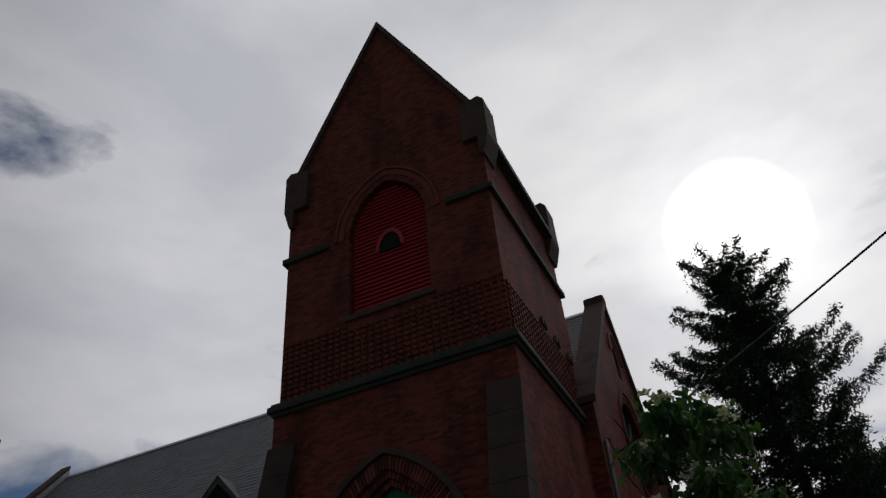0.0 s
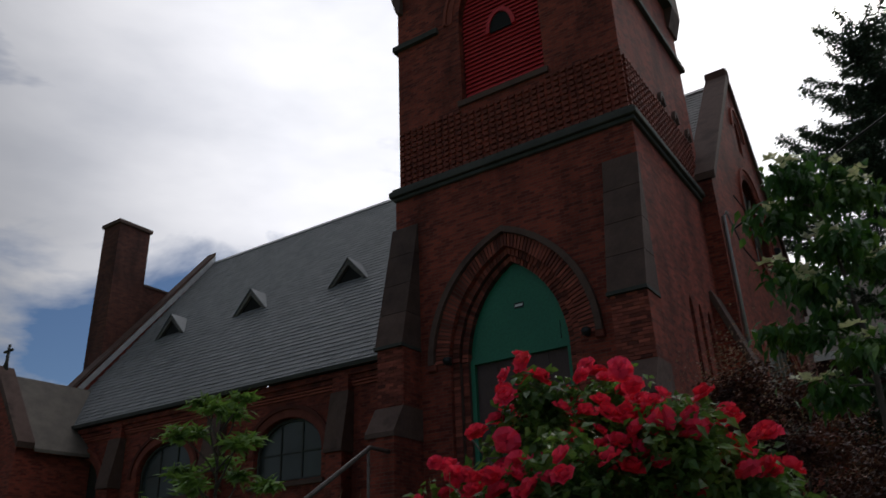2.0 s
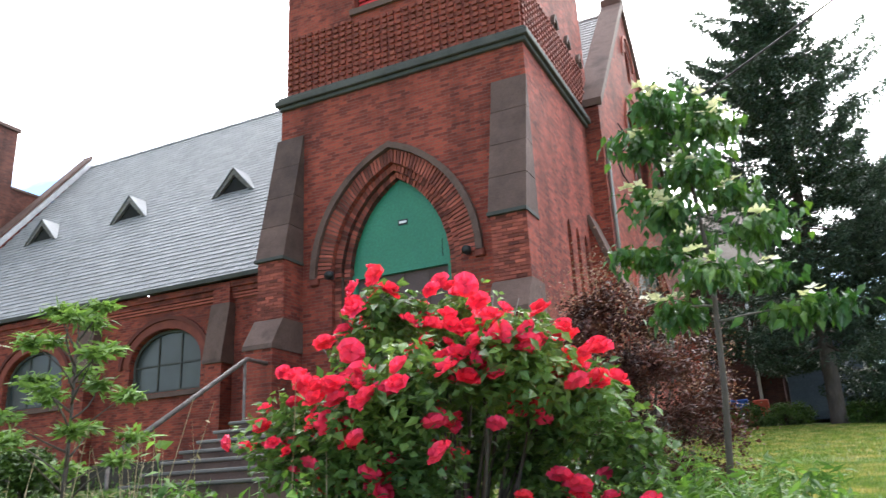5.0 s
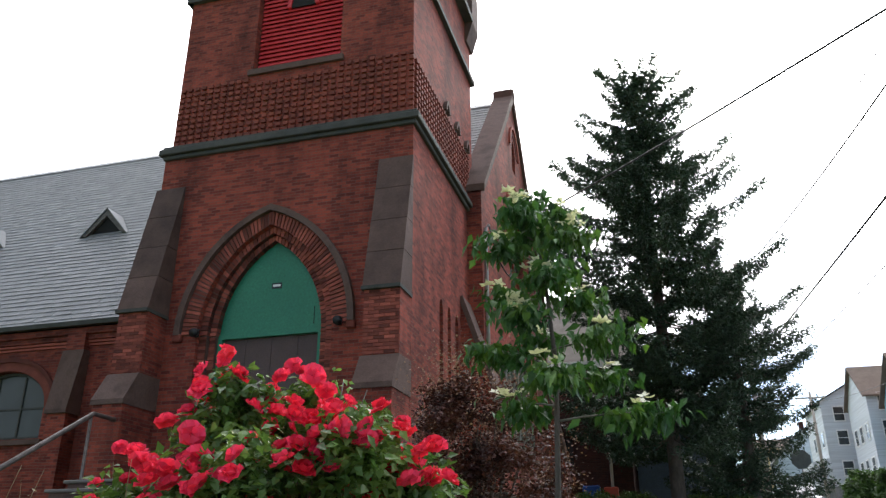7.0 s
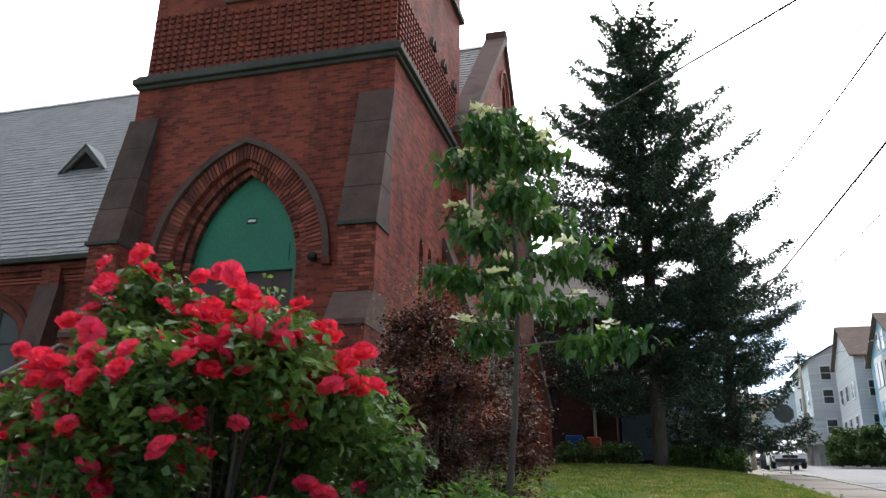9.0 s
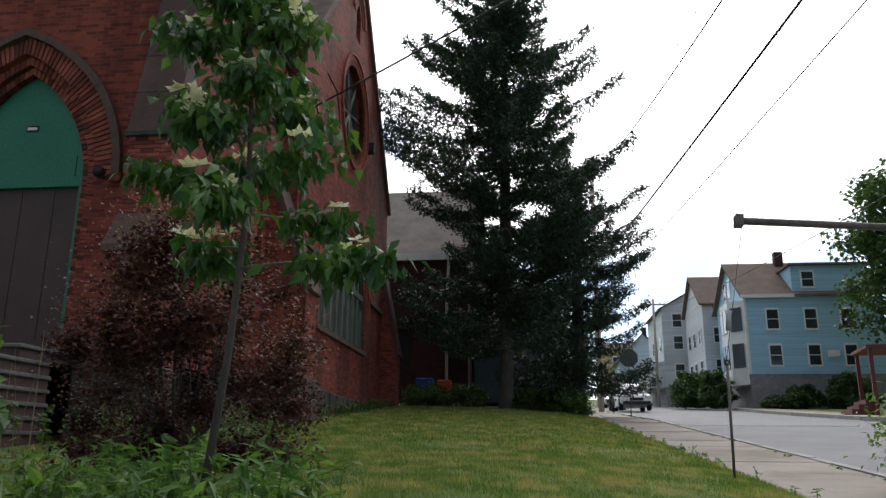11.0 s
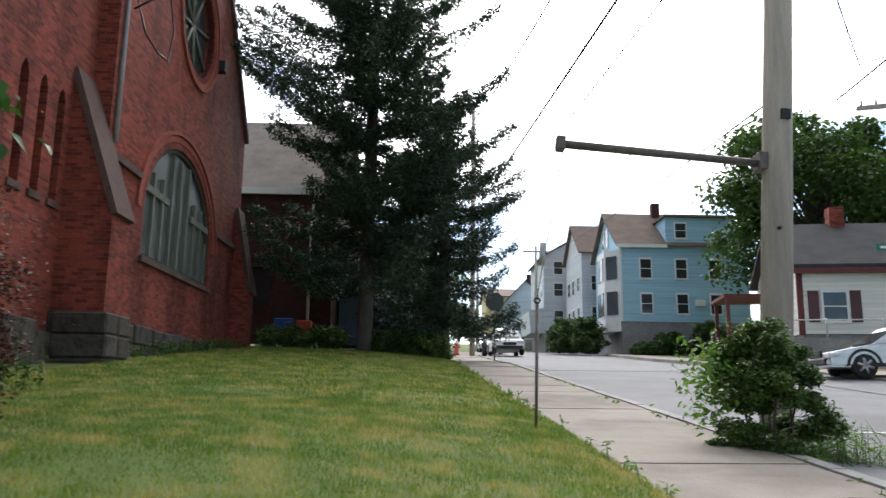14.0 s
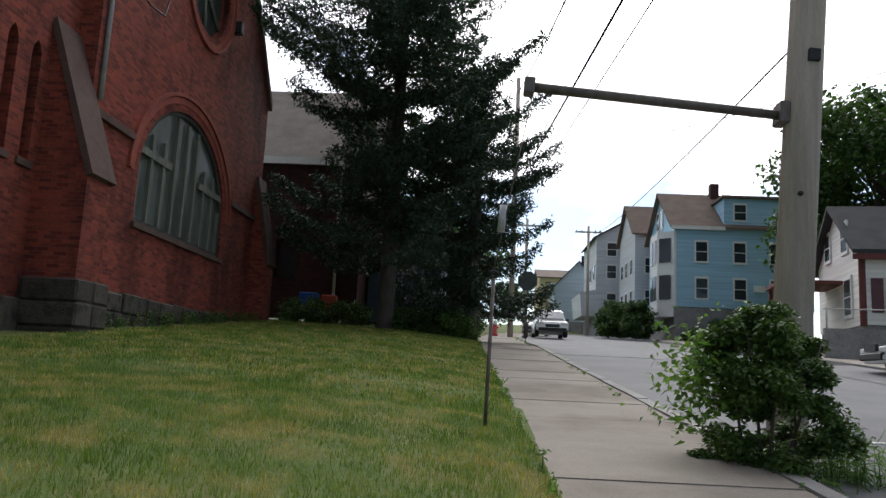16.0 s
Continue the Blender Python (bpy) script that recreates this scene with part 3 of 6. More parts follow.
# doorway
orders = ((0.0, 0.15, 0.20, 0.5), (0.16, 0.33, 0.09, 0.4), (0.34, 0.69, -0.04, 0.06))
for a, b, y0, y1 in orders:
    inn, outr = pointed(DOOR_C, DOOR_W + a, DOOR_S, DOOR_R + 0.85 * a, 9), pointed(DOOR_C, DOOR_W + b, DOOR_S, DOOR_R + 0.85 * b, 9)
    per = 4 if b - a > 0.2 else 3
    for i in range(len(inn) - 1):
        for k in range(per):
            f0, f1 = k / per + 0.035, (k + 1) / per - 0.035
            p = [tuple(np.array(l[i]) * (1 - f) + np.array(l[i + 1]) * f) for l, f in ((inn, f0), (outr, f0), (outr, f1), (inn, f1))]
            tp("brick", prism(p, "y", y0 + 0.008 * ((i * 7 + k * 3) % 3), y1), BRICK_PIECE)
    tp("arch_bed", ring_arch(inn, outr, "y", y0 + 0.035, y1 + 0.01), BROWNSTONE)
    for s in (-1, 1):
        xa, xb = sorted((DOOR_C + s * (DOOR_W + a), DOOR_C + s * (DOOR_W + b)))
        if b < 0.5:
            for k in range(int((DOOR_S - 2.05) / 0.0705)):
                zz = 2.05 + k * 0.0705
                tp("brick", boxes((xa + 0.004, xb - 0.004, y0 + 0.007 * (k % 3), y1, zz + 0.005, zz + 0.066)), BRICK_PIECE)
            tp("jamb_bed", boxes((xa + 0.002, xb - 0.002, y0 + 0.03, y1 - 0.03, 2.0, DOOR_S)), BROWNSTONE)
tp("hood_mould", ring_arch(pointed(DOOR_C, DOOR_W + 0.70, DOOR_S, DOOR_R + 0.60), pointed(DOOR_C, DOOR_W + 0.84, DOOR_S, DOOR_R + 0.74), "y", -0.12, 0.05), BROWNSTONE)
for s in (-1, 1):
    xa, xb = sorted((DOOR_C + s * (DOOR_W + 0.66), DOOR_C + s * (DOOR_W + 0.86)))
    tp("label_stop", boxes((xa, xb, -0.1, 0.05, DOOR_S - 0.14, DOOR_S + 0.02), bevel=0.02), BRICK_PIECE)
door = tp("door", boxes((DOOR_C - DOOR_W - 0.02, DOOR_C + DOOR_W + 0.02, 0.40, 0.46, 1.65, 4.66)), BROWN_BOARD, "brown boarded-up double door")
for x in (DOOR_C - 0.6, DOOR_C, DOOR_C + 0.6):
    part("board_joint", shift(boxes((x - 0.02, x + 0.02, 0.385, 0.402, 2.0, 4.6)), tower), BROWN_BOARD, door)
tp("tympanum", prism([(DOOR_C - DOOR_W - 0.04, 4.7)] + pointed(DOOR_C, DOOR_W + 0.04, DOOR_S + 0.1, DOOR_R) + [(DOOR_C + DOOR_W + 0.04, 4.7)], "y", 0.36, 0.42), GREEN_PAINT, "green painted arched panel")
tp("door_frame", boxes((DOOR_C - DOOR_W, DOOR_C + DOOR_W, 0.30, 0.40, 4.62, 4.72), (DOOR_C - DOOR_W - 0.0, DOOR_C - DOOR_W + 0.1, 0.30, 0.40, 2.0, 4.62), (DOOR_C + DOOR_W - 0.1, DOOR_C + DOOR_W, 0.30, 0.40, 2.0, 4.62)), GREEN_PAINT, "green painted frame")
tp("panel_scrape", boxes((-2.24, -2.228, 0.352, 0.362, 4.82, 5.2)), DARK)
plate = tp("notice_plate", boxes((-3.26, -3.03, 0.345, 0.358, 5.68, 5.80)), METAL_BLACK, "small black and white notice plate")
part("notice_bar", shift(boxes((-3.235, -3.055, 0.341, 0.345, 5.715, 5.765)), tower), WHITE_PAINT, plate)
for x in (-1.5, -4.72):
    lamp = tp("wall_lamp", boxes((x - 0.05, x + 0.05, -0.04, 0.0, 4.62, 4.8), bevel=0.01), METAL_BLACK, "small black flood lamp")
    part("lamp_head", shift(tube([(x, -0.03, 4.72), (x, -0.1, 4.72), (x + 0.03, -0.13, 4.70), (x + 0.05, -0.24, 4.66)], [0.03, 0.05, 0.085, 0.095], 10), tower), METAL_BLACK, lamp)

# ---- the nave, its front gable and the roof ----
NZ = height(-12, 0)
nave = thing("church_nave", (-12, 8, NZ), "long red brick church nave with a steep grey slate roof", "church")
nave["rise"] = 1.30


def np_(name, bm, material, label="", parent=None):
    return part(name, shift(bm, nave), material, parent or nave, label)


RY, RZ, EZ, EY = 10.0, 15.4, 5.95, 2.72
SLOPE = (RZ - EZ) / (RY - EY)
WX, WY = -25.0, 3.0
WC = (-22.9, -18.0, -12.45)
SILL, SPR, HEAD = 2.98, 3.80, 1.0
holes = [[(c - 1.36, SILL)] + rounded(c, 1.36, SPR, HEAD) + [(c + 1.36, SILL)] for c in WC]
np_("south_wall", wall_with([(WX, 1.1), (WX, 5.8), (-6.02, 5.8), (-6.02, 1.1)], holes, "y", WY, WY + 0.5), BRICK)
np_("plinth", boxes((WX - 0.1, -6.13, WY - 0.14, WY + 0.5, NZ - 0.8, 1.1), bevel=0.03), RUBBLE, "rough granite plinth")
np_("north_wall", boxes((WX, 0.0, 17.0, 17.5, NZ - 0.3, 5.6)), BRICK)
np_("cornice", boxes((WX, -6.02, WY - 0.12, WY, 5.5, 5.64), (WX, -6.02, WY - 0.2, WY, 5.64, 5.81)), BRICK)
np_("corbel_course", boxes((WX, -6.02, WY - 0.05, WY - 0.003, 5.34, 5.40), (WX, -6.02, WY - 0.085, WY - 0.003, 5.42, 5.48)), BRICK_PIECE)
for c in WC:
    win = np_("window", wall_with([(c - 1.4, SILL - 0.04)] + rounded(c, 1.4, SPR, HEAD + 0.04) + [(c + 1.4, SILL - 0.04)], [[(c - 1.28, SILL + 0.08)] + rounded(c, 1.28, SPR, HEAD - 0.08) + [(c + 1.28, SILL + 0.08)]], "y", WY + 0.16, WY + 0.3), STONE_DARK, "round-arched window with grimy storm glazing")
    part("pane", shift(prism([(c - 1.29, SILL + 0.07)] + rounded(c, 1.29, SPR, HEAD - 0.07) + [(c + 1.29, SILL + 0.07)], "y", WY + 0.23, WY + 0.25), nave), GLASS_OLD, win)
    for m in (c - 0.43, c + 0.43):
        part("mullion", shift(boxes((m - 0.025, m + 0.025, WY + 0.2, WY + 0.27, SILL + 0.08, SPR + HEAD * 0.85)), nave), STONE_DARK, win)
    part("transom", shift(boxes((c - 1.28, c + 1.28, WY + 0.205, WY + 0.265, SPR - 0.02, SPR + 0.03)), nave), STONE_DARK, win)
    part("window_sill", shift(boxes((c - 1.5, c + 1.5, WY - 0.1, WY + 0.2, SILL - 0.16, SILL - 0.03)), nave), BROWNSTONE, win)
    np_("window_arch", ring_arch(rounded(c, 1.38, SPR, HEAD + 0.02), rounded(c, 1.62, SPR, HEAD + 0.26), "y", WY - 0.03, WY + 0.2), BRICK_PIECE)
    np_("window_hood", ring_arch(rounded(c, 1.64, SPR - 0.05, HEAD + 0.31), rounded(c, 1.75, SPR - 0.05, HEAD + 0.42), "y", WY - 0.08, WY + 0.1), BRICK_PIECE)
for c in (-20.5, -15.4, -10.25):
    np_("buttress_pier", boxes((c - 0.28, c + 0.28, WY - 0.44, WY - 0.003, 1.0, 3.5), (c - 0.29, c + 0.29, WY - 0.22, WY - 0.003, 3.5, 5.8)), BRICK)
    np_("buttress_weathering", prism([(WY, 3.5), (WY - 0.52, 3.5), (WY - 0.52, 3.6), (WY - 0.24, 5.2), (WY, 5.2)], "x", c - 0.33, c + 0.33), BROWNSTONE)
    np_("buttress_base", boxes((c - 0.36, c + 0.36, WY - 0.56, WY - 0.1, NZ - 0.6, 1.05), bevel=0.03), RUBBLE)
# roof: deck and courses of slates
np_("roof_deck", prism([(EY, EZ - 0.12), (RY, RZ - 0.12), (2 * RY - EY, EZ - 0.12), (2 * RY - EY, EZ - 0.05), (RY, RZ - 0.03), (EY, EZ - 0.05)], "x", WX + 0.05, -0.05), SLATE)
run = math.hypot(RY - EY, RZ - EZ)
uy, uz = (RY - EY) / run, (RZ - EZ) / run
rng = np.random.default_rng(3)
sv, sf = [], []
course, wide = 0.225, 0.31
for i in range(int(run / course) + 1):
    s0, s1 = i * course - 0.06, min((i + 1) * course + 0.02, run)
    off = (i % 2) * wide / 2
    for k in range(int(25.1 / wide) + 1):
        xa = WX + off + k * wide
        xb = min(xa + wide - 0.012, -0.06)
        if xb - xa < 0.05 or (xa > -5.6 and xb < -0.4 and s0 < 2.6):
            continue
        lift = 0.022 + rng.uniform(0, 0.012)
        b = len(sv)
        for s, h in ((s0 + rng.uniform(-0.008, 0.008), lift), (s1, 0.004)):
            for x in (xa, xb):
                sv.append((x, EY + uy * s - uz * h, EZ + uz * s + uy * h))
                sv.append((x, EY + uy * s - uz * (h - 0.014), EZ + uz * s + uy * (h - 0.014)))
        sf += [(b, b + 2, b + 6, b + 4), (b, b + 1, b + 3, b + 2), (b, b + 4, b + 5, b + 1), (b + 2, b + 3, b + 7, b + 6)]
sl = raw("slate_covering", [tuple(Vector(p) - nave.location) for p in sv], sf, SLATE, nave, "rows of grey slates")
sl["kind"] = "stuff"
np_("ridge_cap", prism([(RY - 0.16, RZ - 0.12), (RY, RZ + 0.07), (RY + 0.16, RZ - 0.12)], "x", WX + 0.05, 0.0), LEAD)
np_("gutter", prism([(EY - 0.1, EZ - 0.12), (EY + 0.02, EZ - 0.12), (EY + 0.02, EZ), (EY - 0.12, EZ)], "x", WX + 0.05, -6.05), STONE_DARK)
for cx in (-22.2, -17.5, -12.6):
    py = 5.85
    pz = EZ + SLOPE * (py - EY)
    hw, hh = 0.85, 0.92
    dm = np_("roof_vent_dormer", prism([(cx - hw, pz), (cx, pz + hh), (cx + hw, pz), (cx + hw - 0.16, pz), (cx, pz + hh - 0.24), (cx - hw + 0.16, pz)], "y", py - 0.06, py + 0.04), WOOD_STEP, "small triangular roof vent")
    back_y = py + (hh + 0.05) / SLOPE
    v = [Vector(p) - nave.location for p in ((cx - hw - 0.05, py - 0.1, pz - 0.02), (cx, py - 0.1, pz + hh + 0.05), (cx + hw + 0.05, py - 0.1, pz - 0.02), (cx, back_y, pz + hh + 0.05), (cx - hw - 0.05, py + 0.05, pz + 0.02), (cx + hw + 0.05, py + 0.05, pz + 0.02))]
    raw("dormer_roof", [tuple(p) for p in v] + [tuple(p + Vector((0, 0, -0.03))) for p in v], [(0, 1, 3, 4), (1, 2, 5, 3), (6, 10, 9, 7), (7, 9, 11, 8), (0, 6, 7, 1), (1, 7, 8, 2)], SLATE, dm)
    # black sheet standing for the shade inside the dormer
    part("vent_opening", shift(prism([(cx - hw + 0.14, pz - 0.02), (cx, pz + hh - 0.22), (cx + hw - 0.14, pz - 0.02)], "y", py + 0.06, py + 0.08), nave), DARK, dm)
# west parapet and chimney
for y0, y1, o in ((EY - 0.35, RY, 1),):
    pts = [(y0, EZ - 0.5), (RY, RZ + 0.0), (RY, RZ + 0.42), (y0, EZ + 0.25)]
    np_("parapet", prism(pts, "x", WX - 0.4, WX + 0.05), BRICK)
    np_("parapet_coping", prism([(y0 - 0.1, EZ + 0.24), (RY, RZ + 0.40), (RY, RZ + 0.56), (y0 - 0.1, EZ + 0.40)], "x", WX - 0.46, WX + 0.12), BROWNSTONE)
    st = prism([(y0, EZ - 0.1), (RY, RZ), (RY, RZ + 0.38), (y0, EZ + 0.22)], "x", WX + 0.05, WX + 0.13)
    np_("step_flashing", st, LEAD, "pale stepped lead flashing")
np_("west_wall", prism([(WY, NZ - 0.3), (17.5, NZ - 0.3), (17.5, 5.4), (RY, RZ - 0.1), (WY, 5.4)], "x", WX - 0.4, WX - 0.003), BRICK)
np_("kneeler", boxes((WX - 0.46, WX + 0.15, WY - 0.75, WY + 0.05, 4.95, 6.15), bevel=0.04), BROWNSTONE)
ch = np_("chimney", boxes((-26.6, -25.41, 4.9, 6.5, NZ - 0.2, 15.85), (-26.35, -25.41, 6.5, 8.4, NZ, 13.2)), BRICK_BROWN, "tall brick chimney with a shoulder wall")
part("chimney_cap", shift(boxes((-26.7, -25.33, 4.8, 6.6, 15.85, 16.03), bevel=0.02), nave), BROWNSTONE, ch)
part("shoulder_coping", shift(boxes((-26.42, -25.36, 6.5, 8.45, 13.2, 13.3)), nave), BROWNSTONE, ch)
# front gable
FX = 0.4
fy0, fy1 = 4.7, 15.8
gz = lambda y: 15.45 - 1.15 * abs(y - RY)
GC, BW, BS, BR, BB, PT = 9.62, 2.72, 4.05, 2.1, 2.98, 1.42
big = [(GC - BW, BB)] + rounded(GC, BW, BS, BR, 28) + [(GC + BW, BB)]
rose = [(RY + 1.45 * math.cos(2 * math.pi * i / 32), 10.03 + 1.45 * math.sin(2 * math.pi * i / 32)) for i in range(32)]
top_w = [(RY - 0.28, 12.5)] + pointed(RY, 0.28, 13.3, 0.45, 5) + [(RY + 0.28, 12.5)]
np_("front_wall", wall_with([(fy0, PT), (fy0, gz(fy0)), (RY, gz(RY)), (fy1, gz(fy1)), (fy1, PT)], [big, rose, top_w], "x", FX - 0.5, FX), BRICK)
np_("plinth", boxes((FX - 0.5, FX + 0.12, fy0, fy1 + 0.1, NZ - 0.9, PT), bevel=0.03), RUBBLE, "rough granite plinth")
for s in (-1, 1):
    ye = fy0 if s < 0 else fy1 + 0.15
    np_("gable_coping", prism([(RY, gz(RY) - 0.05), (ye, gz(ye) - 0.05), (ye, gz(ye) + 0.2), (RY, gz(RY) + 0.32)], "x", FX - 0.6, FX + 0.1), BROWNSTONE)
np_("gable_cap", boxes((FX - 0.62, FX + 0.12, RY - 0.2, RY + 0.2, gz(RY) + 0.05, gz(RY) + 0.4), bevel=0.05), BROWNSTONE)
for a, b, x0 in ((0.0, 0.2, FX - 0.05), (0.22, 0.42, FX + 0.02), (0.44, 0.54, FX + 0.07)):
    np_("great_window_arch", ring_arch(rounded(GC, BW + a, BS, BR + 0.8 * a, 28), rounded(GC, BW + b, BS, BR + 0.8 * b, 28), "x", FX - 0.2, x0), BRICK_PIECE)
    ro = [[(RY + (1.45 + q) * math.cos(2 * math.pi * i / 32), 10.03 + (1.45 + q) * math.sin(2 * math.pi * i / 32)) for i in range(33)] for q in (a * 0.7, b * 0.7)]
    np_("rose_window_ring", ring_arch(ro[0], ro[1], "x", FX - 0.2, x0), BRICK_PIECE)
    np_("gable_light_arch", ring_arch(pointed(RY, 0.28 + a, 13.3, 0.45 + a, 6), pointed(RY, 0.28 + b, 13.3, 0.45 + b, 6), "x", FX - 0.2, x0), BRICK_PIECE)
gw = np_("great_window", wall_with([(GC - BW, BB), *rounded(GC, BW, BS, BR, 28), (GC + BW, BB)], [[(GC - BW + 0.12, BB + 0.12), *rounded(GC, BW - 0.12, BS, BR - 0.1, 28), (GC + BW - 0.12, BB + 0.12)]], "x", FX - 0.2, FX - 0.06), STONE_DARK, "wide arched window boarded with greenish storm glazing")
part("pane", shift(prism([(GC - BW + 0.1, BB + 0.1), *rounded(GC, BW - 0.1, BS, BR - 0.08, 28), (GC + BW - 0.1, BB + 0.1)], "x", FX - 0.16, FX - 0.14), nave), GLASS_PALE, gw)
MULL = surface("peeling_green_wood", [(0.10, 0.12, 0.095), (0.20, 0.20, 0.165)], 2.0, 0.8, grain=25, stretch=(4, 4, 0.4))
for k in range(9):
    y = GC - BW + 0.12 + k * (2 * BW - 0.24) / 8
    zt = BS + (BR * 0.9 if abs(y - GC) < 1.2 else BR * 0.1 if abs(y - GC) > 2.2 else BR * 0.5)
    part("mullion", shift(boxes((FX - 0.14, FX - 0.06, y - 0.06, y + 0.06, BB + 0.1, zt)), nave), MULL, gw)
for y0 in (GC - BW, GC + 0.9):
    part("transom", shift(boxes((FX - 0.12, FX - 0.04, y0, y0 + BW - 0.9, 4.55, 4.72)), nave), MULL, gw)
part("window_sill", shift(boxes((FX - 0.3, FX + 0.08, GC - BW - 0.1, GC + BW + 0.1, BB - 0.12, BB)), nave), BROWNSTONE, gw)
for y0, y1 in ((fy0 + 0.02, GC - BW - 0.45), (GC + BW + 0.45, 15.1)):
    np_("label_string", boxes((FX - 0.02, FX + 0.09, y0, y1, 4.62, 4.76)), BROWNSTONE)
rw = np_("rose_window", prism(rose, "x", FX - 0.3, FX - 0.26), GLASS_OLD, "round rose window with green tracery")
for k in range(8):
    a = math.pi * k / 4 + 0.2
    part("tracery_bar", shift(tube([(FX - 0.22, RY, 10.03), (FX - 0.22, RY + 1.45 * math.cos(a), 10.03 + 1.45 * math.sin(a))], 0.05, 6), nave), MULL, rw)
np_("gable_light", boxes((FX - 0.3, FX - 0.26, RY - 0.3, RY + 0.3, 12.45, 13.8)), GLASS_OLD)
for yc, w in ((4.3, 0.42), (15.6, 0.4)):
    xt = 0.0 if yc < 8 else 0.42
    np_("front_buttress", prism([(-0.1, PT), (0.95, PT), (0.95, 3.3), (xt, 6.0), (-0.1, 6.0)], "y", yc - w, yc + w), BRICK)
    np_("front_buttress_coping", prism([(0.93, 3.22), (1.05, 3.26), (xt + 0.06, 6.1), (xt - 0.05, 6.04)], "y", yc - w - 0.03, yc + w + 0.03), BROWNSTONE)
    np_("front_buttress_base", boxes((0.0, 1.06, yc - w - 0.08, yc + w + 0.08, NZ - 0.9, PT), bevel=0.03), RUBBLE)
# conduit and cables on the front
np_("conduit", tube([(FX + 0.06, 4.9, 4.95), (FX + 0.06, 4.9, 8.3), (FX + 0.14, 4.95, 8.4)], 0.05, 8), LEAD, "pale metal service conduit")
np_("service_cable", tube([(FX + 0.14, 4.95, 8.4), (FX + 0.3, 5.3, 7.5), (FX + 0.4, 5.8, 7.3), (FX + 0.4, 6.5, 7.4), (FX + 0.35, 6.9, 8.3), (FX + 0.3, 6.6, 9.1), (FX + 0.2, 6.0, 9.3)], 0.022, 6), METAL_BLACK)
np_("bell_lamp", boxes((FX, FX + 0.25, 11.75, 12.0, 9.45, 9.8), bevel=0.02), METAL_BLACK)

# plinth stones of the front gable and its buttresses, and bricks on the tower piers
rng = np.random.default_rng(17)
for z0, z1 in ((0.20, 0.60), (0.61, 1.02), (1.03, PT)):
    y = 4.8
    while y < 15.1:
        w = rng.uniform(0.4, 0.85)
        o = rng.uniform(0.125, 0.19)
        np_("stone", boxes((FX, FX + o, y, y + w - 0.02, z0, z1 + rng.uniform(-0.03, 0.02)), bevel=0.03), RUBBLE)
        y += w
    for yc in (4.3, 15.6):
        for y0, y1 in ((yc - 0.54, yc - 0.02), (yc, yc + 0.54)):
            np_("stone", boxes((0.1, 1.07 + rng.uniform(0, 0.06), y0 - 0.03 * (y0 < yc - 0.1), y1, z0, z1), bevel=0.035), RUBBLE)
    x = -0.9
    while x < 0.1:
        w = min(rng.uniform(0.35, 0.6), 0.14 - x)
        if w > 0.08:
            tp("stone", boxes((x, x + w - 0.02, -1.16 - rng.uniform(0, 0.05), -1.0, z0, z1), bevel=0.03), RUBBLE)
        x += w
    y = -1.1
    while y < 3.1:
        w = rng.uniform(0.4, 0.7)
        tp("stone", boxes((0.05, 0.14 + rng.uniform(0, 0.05), y, min(y + w - 0.02, 3.2), z0, z1 + rng.uniform(0, 0.06)), bevel=0.03), RUBBLE)
        y += w
for x0, x1 in ((-0.73, -0.01), (-6.19, -5.51)):
    for r in range(19):
        z = 3.80 + r * 0.0705
        x = x0 - (0.11 if r % 2 else 0.0)
        while x < x1 - 0.02:
            a, b = max(x, x0) + 0.004, min(x + 0.215, x1) - 0.004
            if b - a > 0.03:
                tp("brick", boxes((a, b, -0.672 - rng.uniform(0, 0.008), -0.655, z + 0.005, z + 0.066)), BRICK_PIECE)
            x += 0.215


# ---- steps, rail and small things round the church ----
SZ = height(-3, -5)
steps = thing("church_steps", (-3.2, -3, SZ), "weathered stone steps up to the boarded church door", "steps")
steps["rise"] = 0.95
n_up = 7
rise = (1.65 - SZ) / n_up
for i in range(n_up):
    y0 = -4.7 + i * 0.4
    part("step", shift(boxes((-5.35, -0.95, y0, -1.6 if i < n_up - 1 else 0.0, SZ + i * rise - (0.3 if i == 0 else 0.0), SZ + (i + 1) * rise - 0.06)), steps), BROWNSTONE, steps)
    part("tread", shift(boxes((-5.42, -0.9, y0 - 0.05, -1.6 if i < n_up - 1 else 0.0, SZ + (i + 1) * rise - 0.055, SZ + (i + 1) * rise), bevel=0.012), steps), WOOD_STEP, steps)
rail = thing("handrail", (-5.6, -3, SZ), "worn steel pipe handrail beside the church steps", "handrail")
rail["rise"] = 0.80
part("rail", shift(tube([(-5.65, -4.85, 1.06), (-5.65, -1.6, 3.06), (-5.63, -0.8, 3.04)], 0.045, 10), rail), RUST_PIPE, rail)
for y, zt in ((-4.75, 1.12), (-1.65, 3.04)):
    part("post", shift(tube([(-5.65, y, height(-5.65, y) - 0.1), (-5.65, y, zt)], 0.03, 8), rail), RUST_PIPE, rail)
vent = thing("vent_pipe", (-19.85, 0.2, height(-19.85, 0.2)), "white plastic gooseneck vent pipe in the grass", "pipe")
vz = height(-19.85, 0.2)
part("pipe", shift(tube([(-19.85, 0.2, vz - 0.1), (-19.85, 0.2, vz + 0.95)] + [(-19.85 - 0.16 + 0.16 * math.cos(a), 0.2, vz + 0.95 + 0.16 * math.sin(a)) for a in (0.6, 1.2, 1.8, 2.4, 3.1)] + [(-20.17, 0.2, vz + 0.85)], 0.085, 10), vent), WHITE_PAINT, vent)

